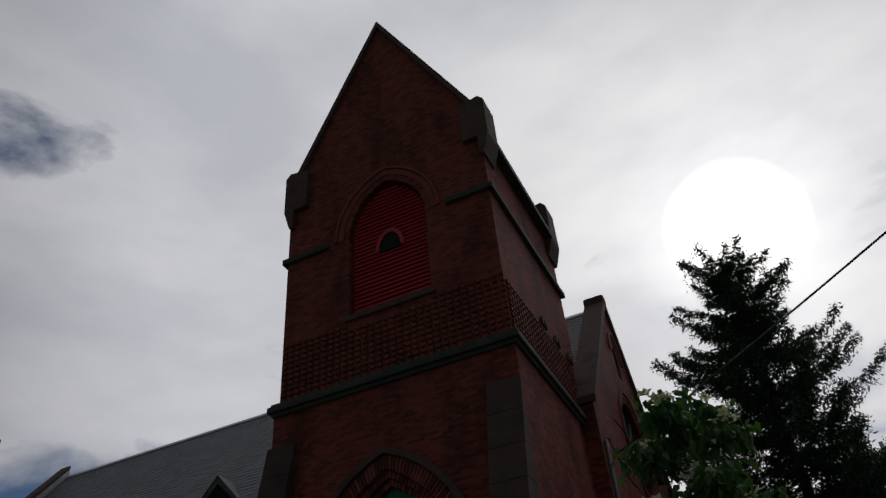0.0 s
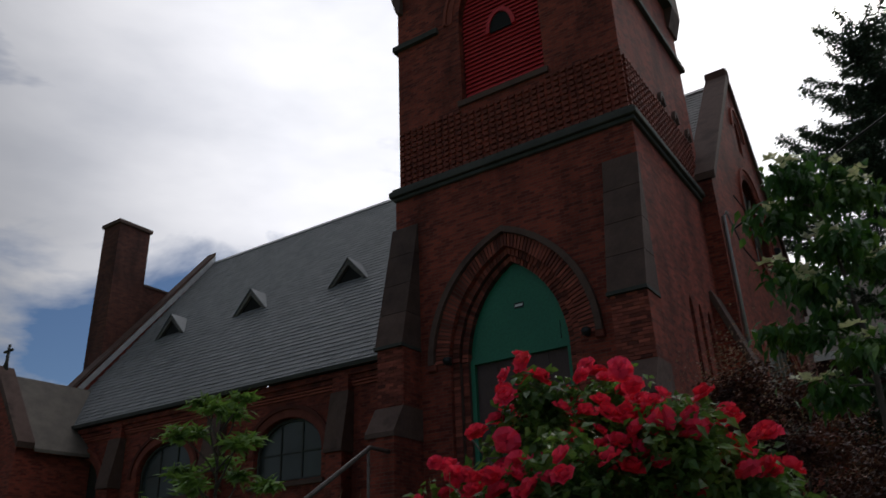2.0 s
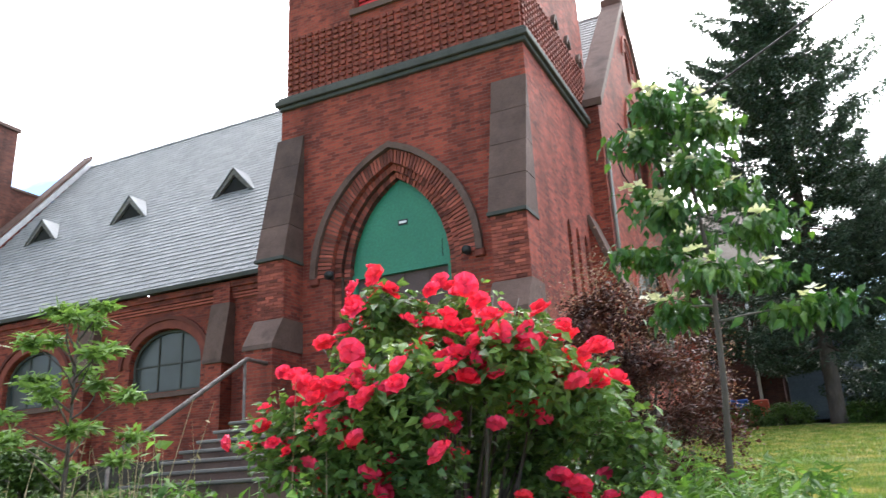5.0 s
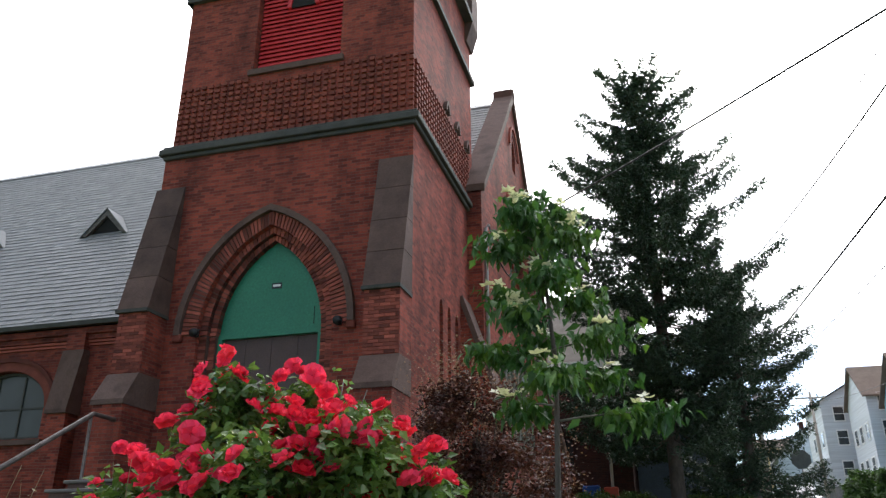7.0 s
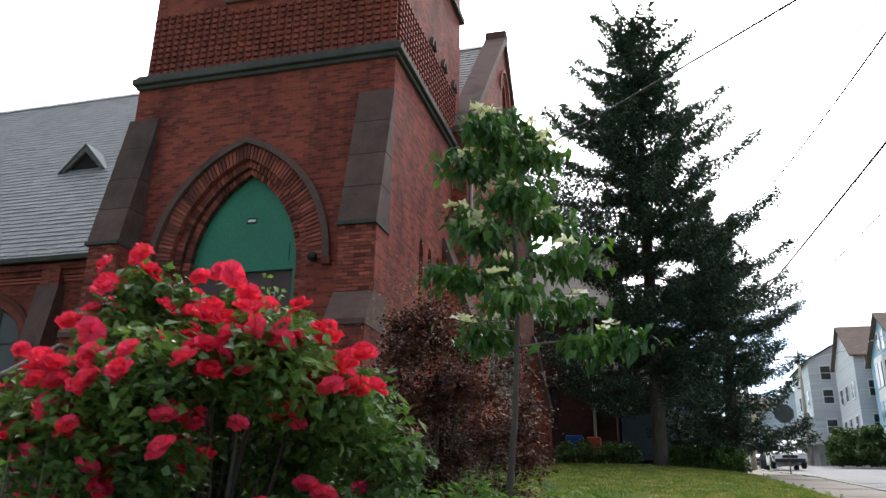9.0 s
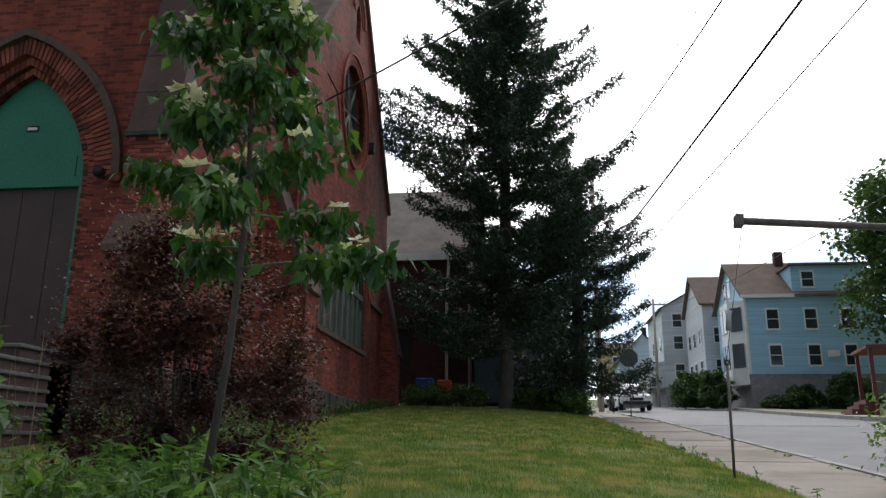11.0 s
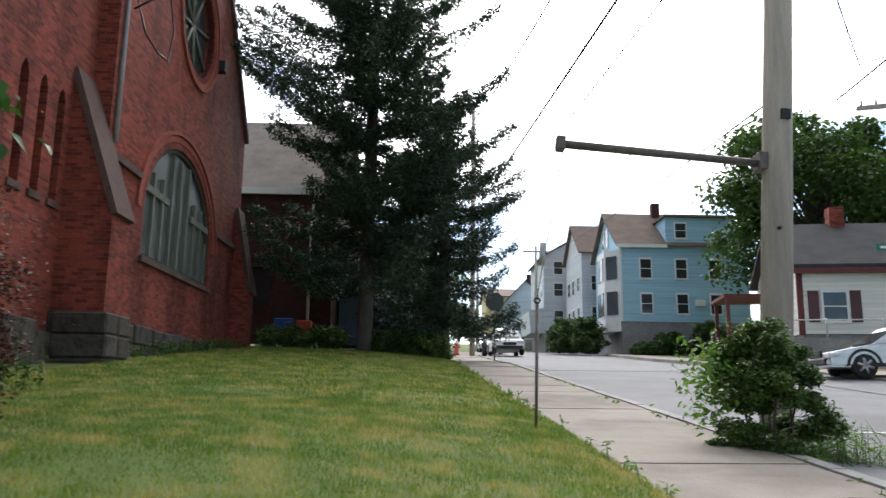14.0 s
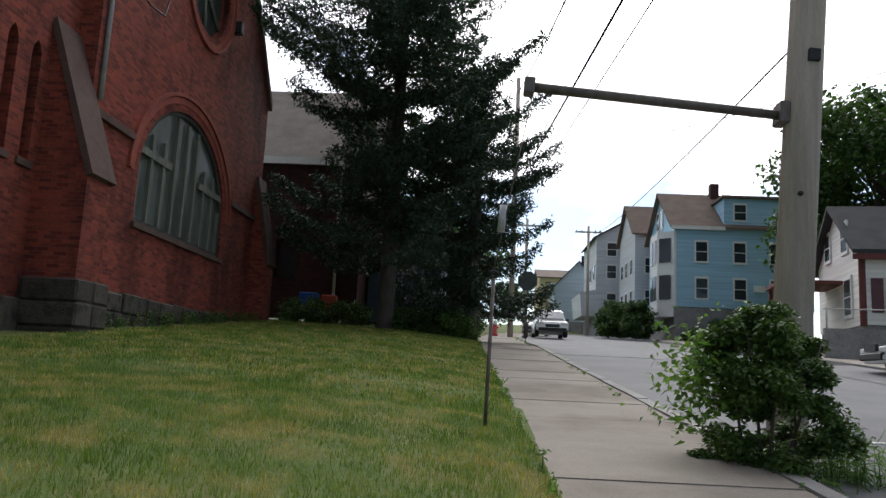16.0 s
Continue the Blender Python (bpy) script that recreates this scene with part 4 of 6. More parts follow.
# ---- porch at the far end ----
PZ = height(-25, -1)
porch = thing("church_porch", (-25.3, 1.5, PZ), "red brick gabled porch with a green door and stone cross", "porch")
porch["rise"] = 1.45


def pp(name, bm, material, label="", parent=None):
    return part(name, shift(bm, porch), material, parent or porch, label)


pdoor = [(-24.95, 1.75)] + pointed(-24.5, 0.45, 3.1, 0.75, 6) + [(-24.05, 1.75)]
pslit = [(-25.42, 5.3)] + pointed(-25.3, 0.12, 6.1, 0.2, 4) + [(-25.18, 5.3)]
pwin = [(-27.0, 2.2)] + rounded(-26.55, 0.45, 2.75, 0.4, 8) + [(-26.1, 2.2)]
pp("gable_wall", wall_with([(-27.4, PZ - 1.0), (-27.4, 4.9), (-25.3, 7.6), (-23.2, 4.9), (-23.2, PZ - 1.0)], [pdoor, pslit, pwin], "y", -0.1, 0.35), BRICK)
pp("side_wall", boxes((-23.65, -23.2, 0.35, 2.7, PZ - 1.0, 4.9)), BRICK)
pp("side_wall", boxes((-27.4, -26.95, 0.35, 5.0, PZ - 1.0, 4.9)), BRICK)
pp("door", boxes((-25.0, -24.0, 0.1, 0.16, 1.7, 3.9)), GREEN_PAINT, "green painted door")
pp("door_arch", ring_arch(pointed(-24.5, 0.47, 3.1, 0.77, 6), pointed(-24.5, 0.72, 3.1, 1.0, 6), "y", -0.15, 0.1), BRICK_PIECE)
pp("window_glass", boxes((-27.05, -26.05, 0.1, 0.14, 2.15, 3.2)), GLASS_OLD)
pp("window_glass", boxes((-25.45, -25.15, 0.1, 0.14, 5.25, 6.35)), GLASS_OLD)
pp("window_arch", ring_arch(rounded(-26.55, 0.47, 2.75, 0.42, 8), rounded(-26.55, 0.68, 2.75, 0.62, 8), "y", -0.14, 0.1), BRICK_PIECE)
pp("porch_string", boxes((-23.22, -23.14, -0.15, 2.6, 2.55, 2.66)), BROWNSTONE)
pp("porch_sill", boxes((-27.45, -26.1, -0.16, -0.09, 2.06, 2.16)), BROWNSTONE)
for s in (-1, 1):
    pp("gable_coping", prism([(-25.3, 7.58), (-25.3 + s * 2.25, 4.7), (-25.3 + s * 2.3, 4.9), (-25.3, 7.9)], "y", -0.2, 0.42), BROWNSTONE)
    pp("roof", prism([(-25.3, 7.5), (-25.3 + s * 2.35, 4.6), (-25.3 + s * 2.35, 4.72), (-25.3, 7.64)], "y", 0.42, 6.0), SHINGLE)
pp("finial", tube([(-25.3, 0.1, 7.7), (-25.3, 0.1, 8.1), (-25.3, 0.1, 8.75)], [0.13, 0.06, 0.05], 8), STONE_DARK, "stone cross finial")
pp("finial_arms", tube([(-25.56, 0.1, 8.5), (-25.3, 0.1, 8.5), (-25.04, 0.1, 8.5)], 0.055, 8), STONE_DARK)
porch.location += Vector((0.8, 0.5, 0.0))
for x, y in ((-22.4, -2.4), (-24.6, -1.9)):
    wallz = height(x, y)
    lw = thing("timber_planter", (x, y, wallz), "low weathered timber retaining wall among shrubs", "retaining wall")
    for k in range(3):
        part("timber", shift(boxes((x - 1.0, x + 1.0, y - 0.08, y + 0.08, wallz - 0.1 + 0.2 * k, wallz + 0.085 + 0.2 * k), bevel=0.012), lw), WOOD_STEP, lw)

# ---- parish house behind the church ----
HZ = height(0, 17)
parish = thing("parish_house", (-1, 20, HZ), "brick parish house, walls darkened for tree shade, with a grey shingle roof", "house")


def hp(name, bm, material, label="", parent=None, of=None):
    of = of or parish
    return part(name, shift(bm, of), material, parent or of, label)


# the spruce's deep shade is put into this brick's colour
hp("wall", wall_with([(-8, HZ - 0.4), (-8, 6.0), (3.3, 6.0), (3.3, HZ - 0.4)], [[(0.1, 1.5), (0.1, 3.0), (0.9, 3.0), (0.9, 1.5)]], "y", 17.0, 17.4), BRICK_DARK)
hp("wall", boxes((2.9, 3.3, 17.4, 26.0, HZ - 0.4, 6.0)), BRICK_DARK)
for k in range(2):
    wy = 18.6 + 2.5 * k
    w = hp("window", boxes((3.28, 3.36, wy, wy + 0.9, 2.0, 3.7)), WHITE_PAINT, "white-framed sash window")
    hp("pane", boxes((3.355, 3.37, wy + 0.1, wy + 0.8, 2.1, 2.8), (3.355, 3.37, wy + 0.1, wy + 0.8, 2.9, 3.6)), GLASS, "", w)
hp("pane", boxes((0.1, 0.9, 17.2, 17.24, 1.5, 3.0)), GLASS)
hp("roof", prism([(16.6, 5.95), (21.4, 10.3), (26.4, 5.95), (26.4, 6.1), (21.4, 10.5), (16.6, 6.12)], "x", -8.2, 3.7), SHINGLE)
hp("eave_board", boxes((-8.2, 3.7, 16.56, 16.68, 5.86, 6.14)), WHITE_PAINT)
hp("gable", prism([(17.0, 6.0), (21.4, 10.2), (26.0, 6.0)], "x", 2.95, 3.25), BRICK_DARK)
hp("downpipe", tube([(2.43, 16.92, HZ), (2.43, 16.92, 4.2), (2.5, 16.92, 5.9)], 0.06, 8), WHITE_PAINT, "white downpipe")
annex = thing("clapboard_annex", (4.9, 20.5, HZ), "blue-grey clapboard annex with a white window", "house")
BLUE_GREY = surface("blue_grey_clapboard", [(0.10, 0.135, 0.19), (0.13, 0.165, 0.22)], 1.0, 0.7, grain=20, piece=0.05)
AX0, AX1, AY = 3.4, 6.4, 19.1
hp("core", boxes((AX0, AX1, AY + 0.02, 23.0, HZ - 0.3, 3.4)), BLUE_GREY, "", None, annex)
z = HZ
while z < 3.35:
    hp("clapboard", prism([(AY, z), (AY - 0.03, z), (AY - 0.008, z + 0.13), (AY, z + 0.13)], "x", AX0, AX1), BLUE_GREY, "", None, annex)
    z += 0.13
w = hp("window", boxes((3.62, 4.55, AY - 0.07, AY, 2.25, 3.05)), WHITE_PAINT, "white-framed window", None, annex)
hp("pane", boxes((3.75, 4.42, AY - 0.085, AY - 0.066, 2.36, 2.95)), GLASS, "", w, annex)
hp("roof", prism([(AY - 0.35, 3.3), (21.2, 5.6), (21.2, 5.75), (AY - 0.35, 3.45)], "x", AX0 - 0.1, AX1 + 0.2), SHINGLE, "", None, annex)
hp("corner_board", boxes((AX1 - 0.1, AX1 + 0.02, AY - 0.04, AY + 0.02, HZ - 0.2, 3.4)), WHITE_PAINT, "", None, annex)

for ob in (parish, annex):
    ob.location += Vector((-0.2, 3.0, 0.3))

# ---- houses across and along the street ----
CLAP = {}


def clap(name, c):
    if name not in CLAP:
        CLAP[name] = surface(name, [tuple(0.9 * k for k in c), c], 0.6, 0.75, grain=3.0, relief=0.35, depth=0.02, stretch=(0.05, 0.05, 3.0))
    return CLAP[name]


ROOF_BROWN = surface("brown_asphalt_shingle", [(0.13, 0.095, 0.075), (0.19, 0.14, 0.11)], 1.5, 0.9, grain=14)
ROOF_DARK = surface("charcoal_asphalt_shingle", [(0.03, 0.03, 0.032), (0.052, 0.051, 0.052)], 1.5, 0.9, grain=14)
SHUTTER = surface("maroon_shutter", [(0.09, 0.04, 0.045), (0.12, 0.055, 0.06)], 2.0, 0.7)
RED_TRIM = surface("dark_red_trim", [(0.11, 0.03, 0.028), (0.15, 0.04, 0.036)], 2.0, 0.7)
FOUND = surface("stone_foundation", [(0.20, 0.195, 0.19), (0.31, 0.30, 0.29)], 1.5, 0.9, grain=10, relief=0.6, depth=0.05)


def own(ob, bm, m, name, parent=None, label=""):
    return part(name, bm, m, parent or ob, label)


def sash(ob, face, u, z, w, h, off, material=None, shutters=False):
    """A window on a wall: face is 's' (y = off, looking to -y) or 'w' (x = off, looking to -x)."""
    def slab(u0, u1, z0, z1, d0, d1):
        return boxes((u0, u1, off - d1, off - d0, z0, z1)) if face == "s" else boxes((off - d1, off - d0, u0, u1, z0, z1))
    win = own(ob, slab(u - w / 2 - 0.1, u + w / 2 + 0.1, z - 0.1, z + h + 0.12, 0.0, 0.07), WHITE_PAINT, "window", None, "white-framed sash window")
    for k in range(2):
        own(ob, slab(u - w / 2, u + w / 2, z + k * h / 2 + 0.03, z + (k + 1) * h / 2 - 0.03, 0.066, 0.08), GLASS, "pane", win)
    if shutters:
        for s in (-1, 1):
            c = u + s * (w / 2 + 0.36)
            own(ob, slab(c - 0.2, c + 0.2, z - 0.05, z + h + 0.05, 0.0, 0.05), SHUTTER, "shutter", win)


def gable_house(name, at, turn, w, d, h, ridge, along, wall, roof, label, base=1.0, over=0.35, found=FOUND, size=1.0):
    """w along x, d along y from the near west corner; ridge height over the eaves; along: the ridge's axis."""
    ob = thing(name, at, label, "house")
    ob.rotation_euler.z = radians(turn)
    ob.scale = (size,) * 3
    own(ob, boxes((0.05, w - 0.05, 0.05, d - 0.05, -1.5, base)), found, "foundation")
    if along == "x":
        own(ob, prism([(0, base), (d, base), (d, h), (d / 2, h + ridge), (0, h)], "x", 0, w), wall, "wall")
        for a, b in ((-over, d / 2), (d + over, d / 2)):
            za = h - over * ridge / (d / 2)
            own(ob, prism([(a, za), (b, h + ridge), (b, h + ridge + 0.16), (a, za + 0.16)], "x", -over, w + over), roof, "roof")
    else:
        own(ob, prism([(0, base), (w, base), (w, h), (w / 2, h + ridge), (0, h)], "y", 0, d), wall, "wall")
        for a, b in ((-over, w / 2), (w + over, w / 2)):
            za = h - over * ridge / (w / 2)
            own(ob, prism([(a, za), (b, h + ridge), (b, h + ridge + 0.16), (a, za + 0.16)], "y", -over, d + over), roof, "roof")
    return ob


bz = 0.75
blue = gable_house("blue_house", (20.95, 45.0, bz), 0, 9.4, 8.0, 7.3, 3.0, "x", clap("sky_blue_siding", (0.36, 0.58, 0.72)), ROOF_BROWN, "three-storey sky blue clapboard house with a brown roof", 1.6)
for u, z in ((1.85, 4.75), (4.45, 4.75), (6.9, 4.75), (1.85, 2.2), (4.45, 2.2), (6.9, 2.2)):
    sash(blue, "s", u, z, 0.75, 1.4, 0.0)
own(blue, boxes((3.4, 8.6, -0.02, 3.9, 7.3, 9.3)), clap("sky_blue_siding", (0.36, 0.58, 0.72)), "dormer")
own(blue, boxes((3.2, 8.9, -0.35, 4.3, 9.3, 9.45)), ROOF_BROWN, "dormer_roof")
sash(blue, "s", 4.5, 7.75, 0.75, 1.1, -0.02)
own(blue, prism([(-0.9, 1.2), (0.0, 0.2), (0.0, 4.4), (-0.9, 3.4)], "z", 0.9, 6.9), WHITE_PAINT, "bay_window")
for z in (2.1, 4.7):
    own(blue, prism([(-0.78, 1.02), (-0.16, 0.33), (-0.19, 0.29), (-0.82, 0.98)], "z", z, z + 1.7), GLASS, "bay_pane")
    own(blue, boxes((-0.96, -0.9, 1.5, 2.3, z, z + 1.7), (-0.96, -0.9, 2.45, 3.2, z, z + 1.7)), GLASS, "bay_pane")
for z in (7.7,):
    sash(blue, "w", 3.6, z, 0.6, 1.3, 0.0)
    sash(blue, "w", 4.8, z, 0.6, 1.3, 0.0)
own(blue, boxes((3.5, 4.1, 3.4, 4.0, 10.0, 11.2)), BRICK_DARK, "chimney")
own(blue, boxes((5.35, 6.0, -0.35, 0.0, 2.75, 3.2)), WHITE_PAINT, "air_conditioner")
own(blue, boxes((-0.05, 0.12, -0.04, 0.05, 1.6, 7.3), (-0.3, 3.4, -0.36, -0.28, 6.95, 7.2)), WHITE_PAINT, "trim_board")
GW = clap("pale_grey_siding", (0.60, 0.63, 0.66))
grey1 = gable_house("grey_house", (18.2, 63.0, 1.0), 0, 8.5, 10.0, 9.2, 2.4, "y", GW, ROOF_DARK, "pale grey three-storey wooden house", 0.8, size=0.875)
grey2 = gable_house("grey_house", (20.0, 54.0, 1.0), 0, 8.5, 8.0, 8.6, 3.2, "x", GW, ROOF_BROWN, "pale grey three-storey house with a brown roof", 0.8, size=0.875)
for ob, us in ((grey1, (1.6, 4.6)), (grey2, (1.4, 3.4))):
    for u in us:
        for z in (1.8, 4.8, 7.2):
            sash(ob, "s", u, z, 0.9, 1.4, 0.0)
    for v in (1.5, 4.0, 6.2):
        for z in (1.8, 4.8):
            sash(ob, "w", v, z, 0.9, 1.4, 0.0)
own(grey1, boxes((4.6, 5.2, 5.0, 5.6, 10.5, 12.6)), BRICK_DARK, "chimney")
own(grey1, prism([(-1.4, 0.8), (0.0, 0.8), (0.0, 3.6), (-1.6, 3.2)], "y", 0.5, 8.0), GW, "enclosed_porch")
small = gable_house("small_house", (15.4, 74.5, 0.4), 0, 6.0, 8.0, 5.0, 3.2, "y", clap("light_blue_grey_siding", (0.42, 0.50, 0.56)), ROOF_DARK, "narrow blue-grey gabled house farther along", 0.8, size=0.875)
yellow = gable_house("yellow_building", (14.7, 86.8, 1.0), 0, 11.0, 10.0, 6.3, 1.6, "x", clap("yellow_siding", (0.62, 0.50, 0.27)), ROOF_BROWN, "yellow building at the bend of the street", 0.6, size=0.875)
for u in (2.0, 4.6, 7.2, 9.2):
    for z in (1.6, 4.0):
        sash(yellow, "s", u, z, 0.9, 1.4, 0.0)
own(yellow, boxes((6.4, 7.0, 4.0, 4.6, 6.3, 10.2)), BRICK_DARK, "chimney")
cz = -0.05
CREAM = clap("cream_clapboard", (0.83, 0.80, 0.75))
cot = gable_house("cream_cottage", (21.6, 20.0, cz), -10, 17.0, 6.2, 4.05, 2.1, "x", CREAM, ROOF_DARK, "cream clapboard cottage with maroon shutters and dark roof", 1.25)
for u, z, w, h, sh in ((1.3, 1.75, 0.85, 1.15, True), (5.1, 1.8, 2.2, 1.1, True), (10.4, 1.75, 1.0, 1.15, True)):
    sash(cot, "s", u, z, w, h, 0.0, None, sh)
own(cot, boxes((2.3, 2.9, 2.8, 3.4, 5.7, 7.0)), BRICK, "chimney", None, "red brick chimney")
own(cot, boxes((-0.08, 0.14, -0.05, 0.06, 1.2, 4.05), (-0.35, 17.3, -0.4, -0.3, 3.6, 3.8)), RED_TRIM, "trim_board")
sash(cot, "w", 1.6, 1.7, 0.8, 1.4, 0.0)
sash(cot, "w", 4.4, 4.2, 0.7, 1.1, 0.0)
sash(cot, "w", 1.9, 4.2, 0.7, 1.1, 0.0)
own(cot, boxes((-2.4, 0.2, 2.3, 5.2, 3.0, 3.14), (-2.3, -2.15, 2.4, 2.55, 0.0, 3.0), (-2.3, -2.15, 4.9, 5.05, 0.0, 3.0)), RED_TRIM, "porch_canopy")
for k in range(5):
    own(cot, boxes((-2.6 - 0.28 * k, -2.3 - 0.28 * k, 2.6, 4.9, -0.6, 0.9 - 0.2 * k)), RED_TRIM, "porch_step")
fence = thing("chain_fence", (20.6, 17.2, 0.15), "low grey fence on a concrete footing", "fence")
fence.rotation_euler.z = radians(-12)
part("footing", boxes((-1.5, 14, -0.1, 0.1, -0.6, 0.85)), FOUND, fence)
for k in range(9):
    part("fence_post", tube([(-1.4 + 1.9 * k, 0, 0.85), (-1.4 + 1.9 * k, 0, 1.55)], 0.035, 6), LEAD, fence)
part("fence_rail", tube([(-1.5, 0, 1.5), (14, 0, 1.5)], 0.025, 6), LEAD, fence)
left_white = gable_house("white_house", (-39.0, 4.4, 0.3), 17, 5.0, 9.0, 7.4, 2.6, "y", clap("white_siding", (0.74, 0.74, 0.73)), ROOF_BROWN, "white gabled house behind the porch", 0.7)
for u in (2.5, 3.5):
    sash(left_white, "s", u, 4.6, 0.7, 1.3, 0.0, None, False)
far_left = gable_house("white_garage", (-62, -12.0, 0.0), 17, 10, 16, 3.6, 1.6, "y", clap("white_siding", (0.74, 0.74, 0.73)), ROOF_DARK, "low white building beyond the parked cars", 0.4)
far_left2 = gable_house("brick_building", (-82, 2.0, 0.0), 17, 10, 12, 6.5, 1.2, "y", BRICK, ROOF_DARK, "red brick building at the street's end", 0.4)

# ---- vehicles ----
TYRE = surface("tyre_rubber", [(0.015, 0.015, 0.016), (0.03, 0.03, 0.03)], 5.0, 0.85)
RIM = surface("alloy_rim", [(0.35, 0.35, 0.36), (0.5, 0.5, 0.5)], 5.0, 0.3, 0.8)
PLASTIC = surface("black_trim", [(0.02, 0.02, 0.02), (0.03, 0.03, 0.03)], 5.0, 0.6)
RED_LAMP = surface("red_lamp_lens", [(0.35, 0.012, 0.012), (0.5, 0.02, 0.02)], 5.0, 0.2)
CLEAR_LAMP = surface("clear_lamp_lens", [(0.6, 0.6, 0.6), (0.7, 0.7, 0.7)], 5.0, 0.15)
PAINT = {}


def car_paint(name, c, metal=0.4):
    if name not in PAINT:
        PAINT[name] = surface(name, [c, tuple(1.06 * k for k in c)], 0.8, 0.28, metal, grain=8, relief=0.01)
    return PAINT[name]


def car(name, at, heading, L, Wd, H, paint, label, suv=True):
    """The nose points along the car's own +x."""
    ob = thing(name, at, label, "car")
    ob.rotation_euler.z = radians(heading)
    h, b = L / 2, Wd / 2
    belt = 0.60 * H
    if suv:
        low = [(-h, 0.42), (-h + 0.05, belt), (h - 1.25, belt + 0.02), (h - 0.15, belt - 0.17), (h, 0.62), (h - 0.03, 0.35), (-h + 0.1, 0.32)]
        cab = [(-h + 0.08, belt - 0.02), (-h + 0.32, H - 0.12), (-h + 0.75, H), (0.35, H - 0.01), (0.75, H - 0.12), (h - 1.1, belt)]
    else:
        low = [(-h, 0.45), (-h + 0.04, belt), (-h + 0.9, belt + 0.05), (h - 1.2, belt + 0.03), (h - 0.12, belt - 0.2), (h, 0.5), (h - 0.03, 0.28), (-h + 0.1, 0.28)]
        cab = [(-h + 0.75, belt), (-h + 1.5, H - 0.03), (-h + 2.1, H), (0.35, H - 0.02), (h - 1.15, belt)]
    bm = prism(low, "y", -b, b)
    bmesh.ops.bevel(bm, geom=list(bm.edges), offset=0.07, segments=2, affect="EDGES")
    body = part("body", bm, paint, ob)
    bm = prism(cab, "y", -b + 0.06, b - 0.06)
    for v in bm.verts:
        k = max(0.0, (v.co.z - belt) / (H - belt))
        v.co.y *= 1 - 0.2 * k
    bmesh.ops.bevel(bm, geom=list(bm.edges), offset=0.05, segments=2, affect="EDGES")
    part("cabin", bm, paint, ob)
    x0, x1 = cab[0][0] + 0.28, cab[-1][0] - 0.38
    cuts = [x0, x0 + 0.30 * (x1 - x0), x0 + 0.62 * (x1 - x0), x1]
    for s in (-1, 1):
        for i in range(3):
            a, c = cuts[i] + 0.05, cuts[i + 1] - 0.04
            zt = H - 0.17
            lean_a, lean_c = (0.22 if i == 0 else 0.0), (0.55 if i == 2 else 0.0)
            ya, yt = s * (b - 0.055), s * (b - 0.055) * (1 - 0.2 * (zt - belt) / (H - belt))
            v = [(a, ya, belt + 0.05), (c, ya, belt + 0.05), (c - lean_c, yt, zt), (a + lean_a, yt, zt)]
            raw("side_window", v + [(x, y - s * 0.03, z) for x, y, z in v], [(0, 1, 2, 3), (7, 6, 5, 4), (0, 4, 5, 1), (2, 6, 7, 3)], GLASS, ob)
        part("mirror", boxes((x1 - 0.25, x1 - 0.1, min(s * b, s * (b + 0.18)), max(s * b, s * (b + 0.18)), belt, belt + 0.16), bevel=0.03), PLASTIC, ob)
        part("sill_trim", boxes((-h + 0.9, h - 1.0, min(s * (b - 0.02), s * (b + 0.015)), max(s * (b - 0.02), s * (b + 0.015)), 0.30, 0.40)), PLASTIC if not suv else RIM, ob)
        for xw in (-h + 0.85, h - 0.92):
            r = 0.36 if suv else 0.32
            y0, y1 = s * (b - 0.2), s * (b + 0.02)
            wh = part("wheel", tube([(xw, y0, r), (xw, y1 - s * 0.03, r), (xw, y1, r)], [r, r, r - 0.04], 20), TYRE, ob)
            part("rim", tube([(xw, y1 - s * 0.02, r), (xw, y1 + s * 0.012, r)], [r * 0.68, r * 0.62], 16), PLASTIC, wh)
            for k in range(6):
                an = math.pi * k / 3 + 0.3
                part("spoke", tube([(xw, y1 + s * 0.012, r), (xw + 0.64 * r * math.cos(an), y1 + s * 0.016, r + 0.64 * r * math.sin(an))], [0.05, 0.035], 5), RIM, wh)
            part("wheel_arch", ring_arch([(xw - (r + 0.05) * math.cos(math.pi * i / 12), r + (r + 0.05) * math.sin(math.pi * i / 12)) for i in range(13)], [(xw - (r + 0.12) * math.cos(math.pi * i / 12), r + (r + 0.12) * math.sin(math.pi * i / 12)) for i in range(13)], "y", s * (b - 0.1), s * (b + 0.012)), PLASTIC, ob)
        part("tail_lamp", boxes((-h - 0.02, -h + 0.16, min(s * (b - 0.28), s * (b + 0.01)), max(s * (b - 0.28), s * (b + 0.01)), belt - 0.22, belt - 0.02), bevel=0.02), RED_LAMP, ob)
        part("headlamp", boxes((h - 0.34, h - 0.04, min(s * (b - 0.45), s * (b - 0.0)), max(s * (b - 0.45), s * (b - 0.0)), belt - 0.34, belt - 0.2), bevel=0.02), CLEAR_LAMP, ob)
        if suv:
            part("roof_rail", tube([(-h + 0.7, s * (b - 0.35), H + 0.0), (-h + 0.85, s * (b - 0.35), H + 0.06), (0.2, s * (b - 0.35), H + 0.05), (0.35, s * (b - 0.35), H - 0.01)], 0.02, 6), RIM, ob)
    zr = H - 0.17
    part("rear_window", prism([(cab[0][0] + 0.0, belt + 0.06), (cab[0][0] + (0.2 if suv else 0.62), zr), (cab[0][0] + (0.24 if suv else 0.66), zr), (cab[0][0] + 0.05, belt + 0.05)], "y", -b + 0.28, b - 0.28), GLASS, ob)
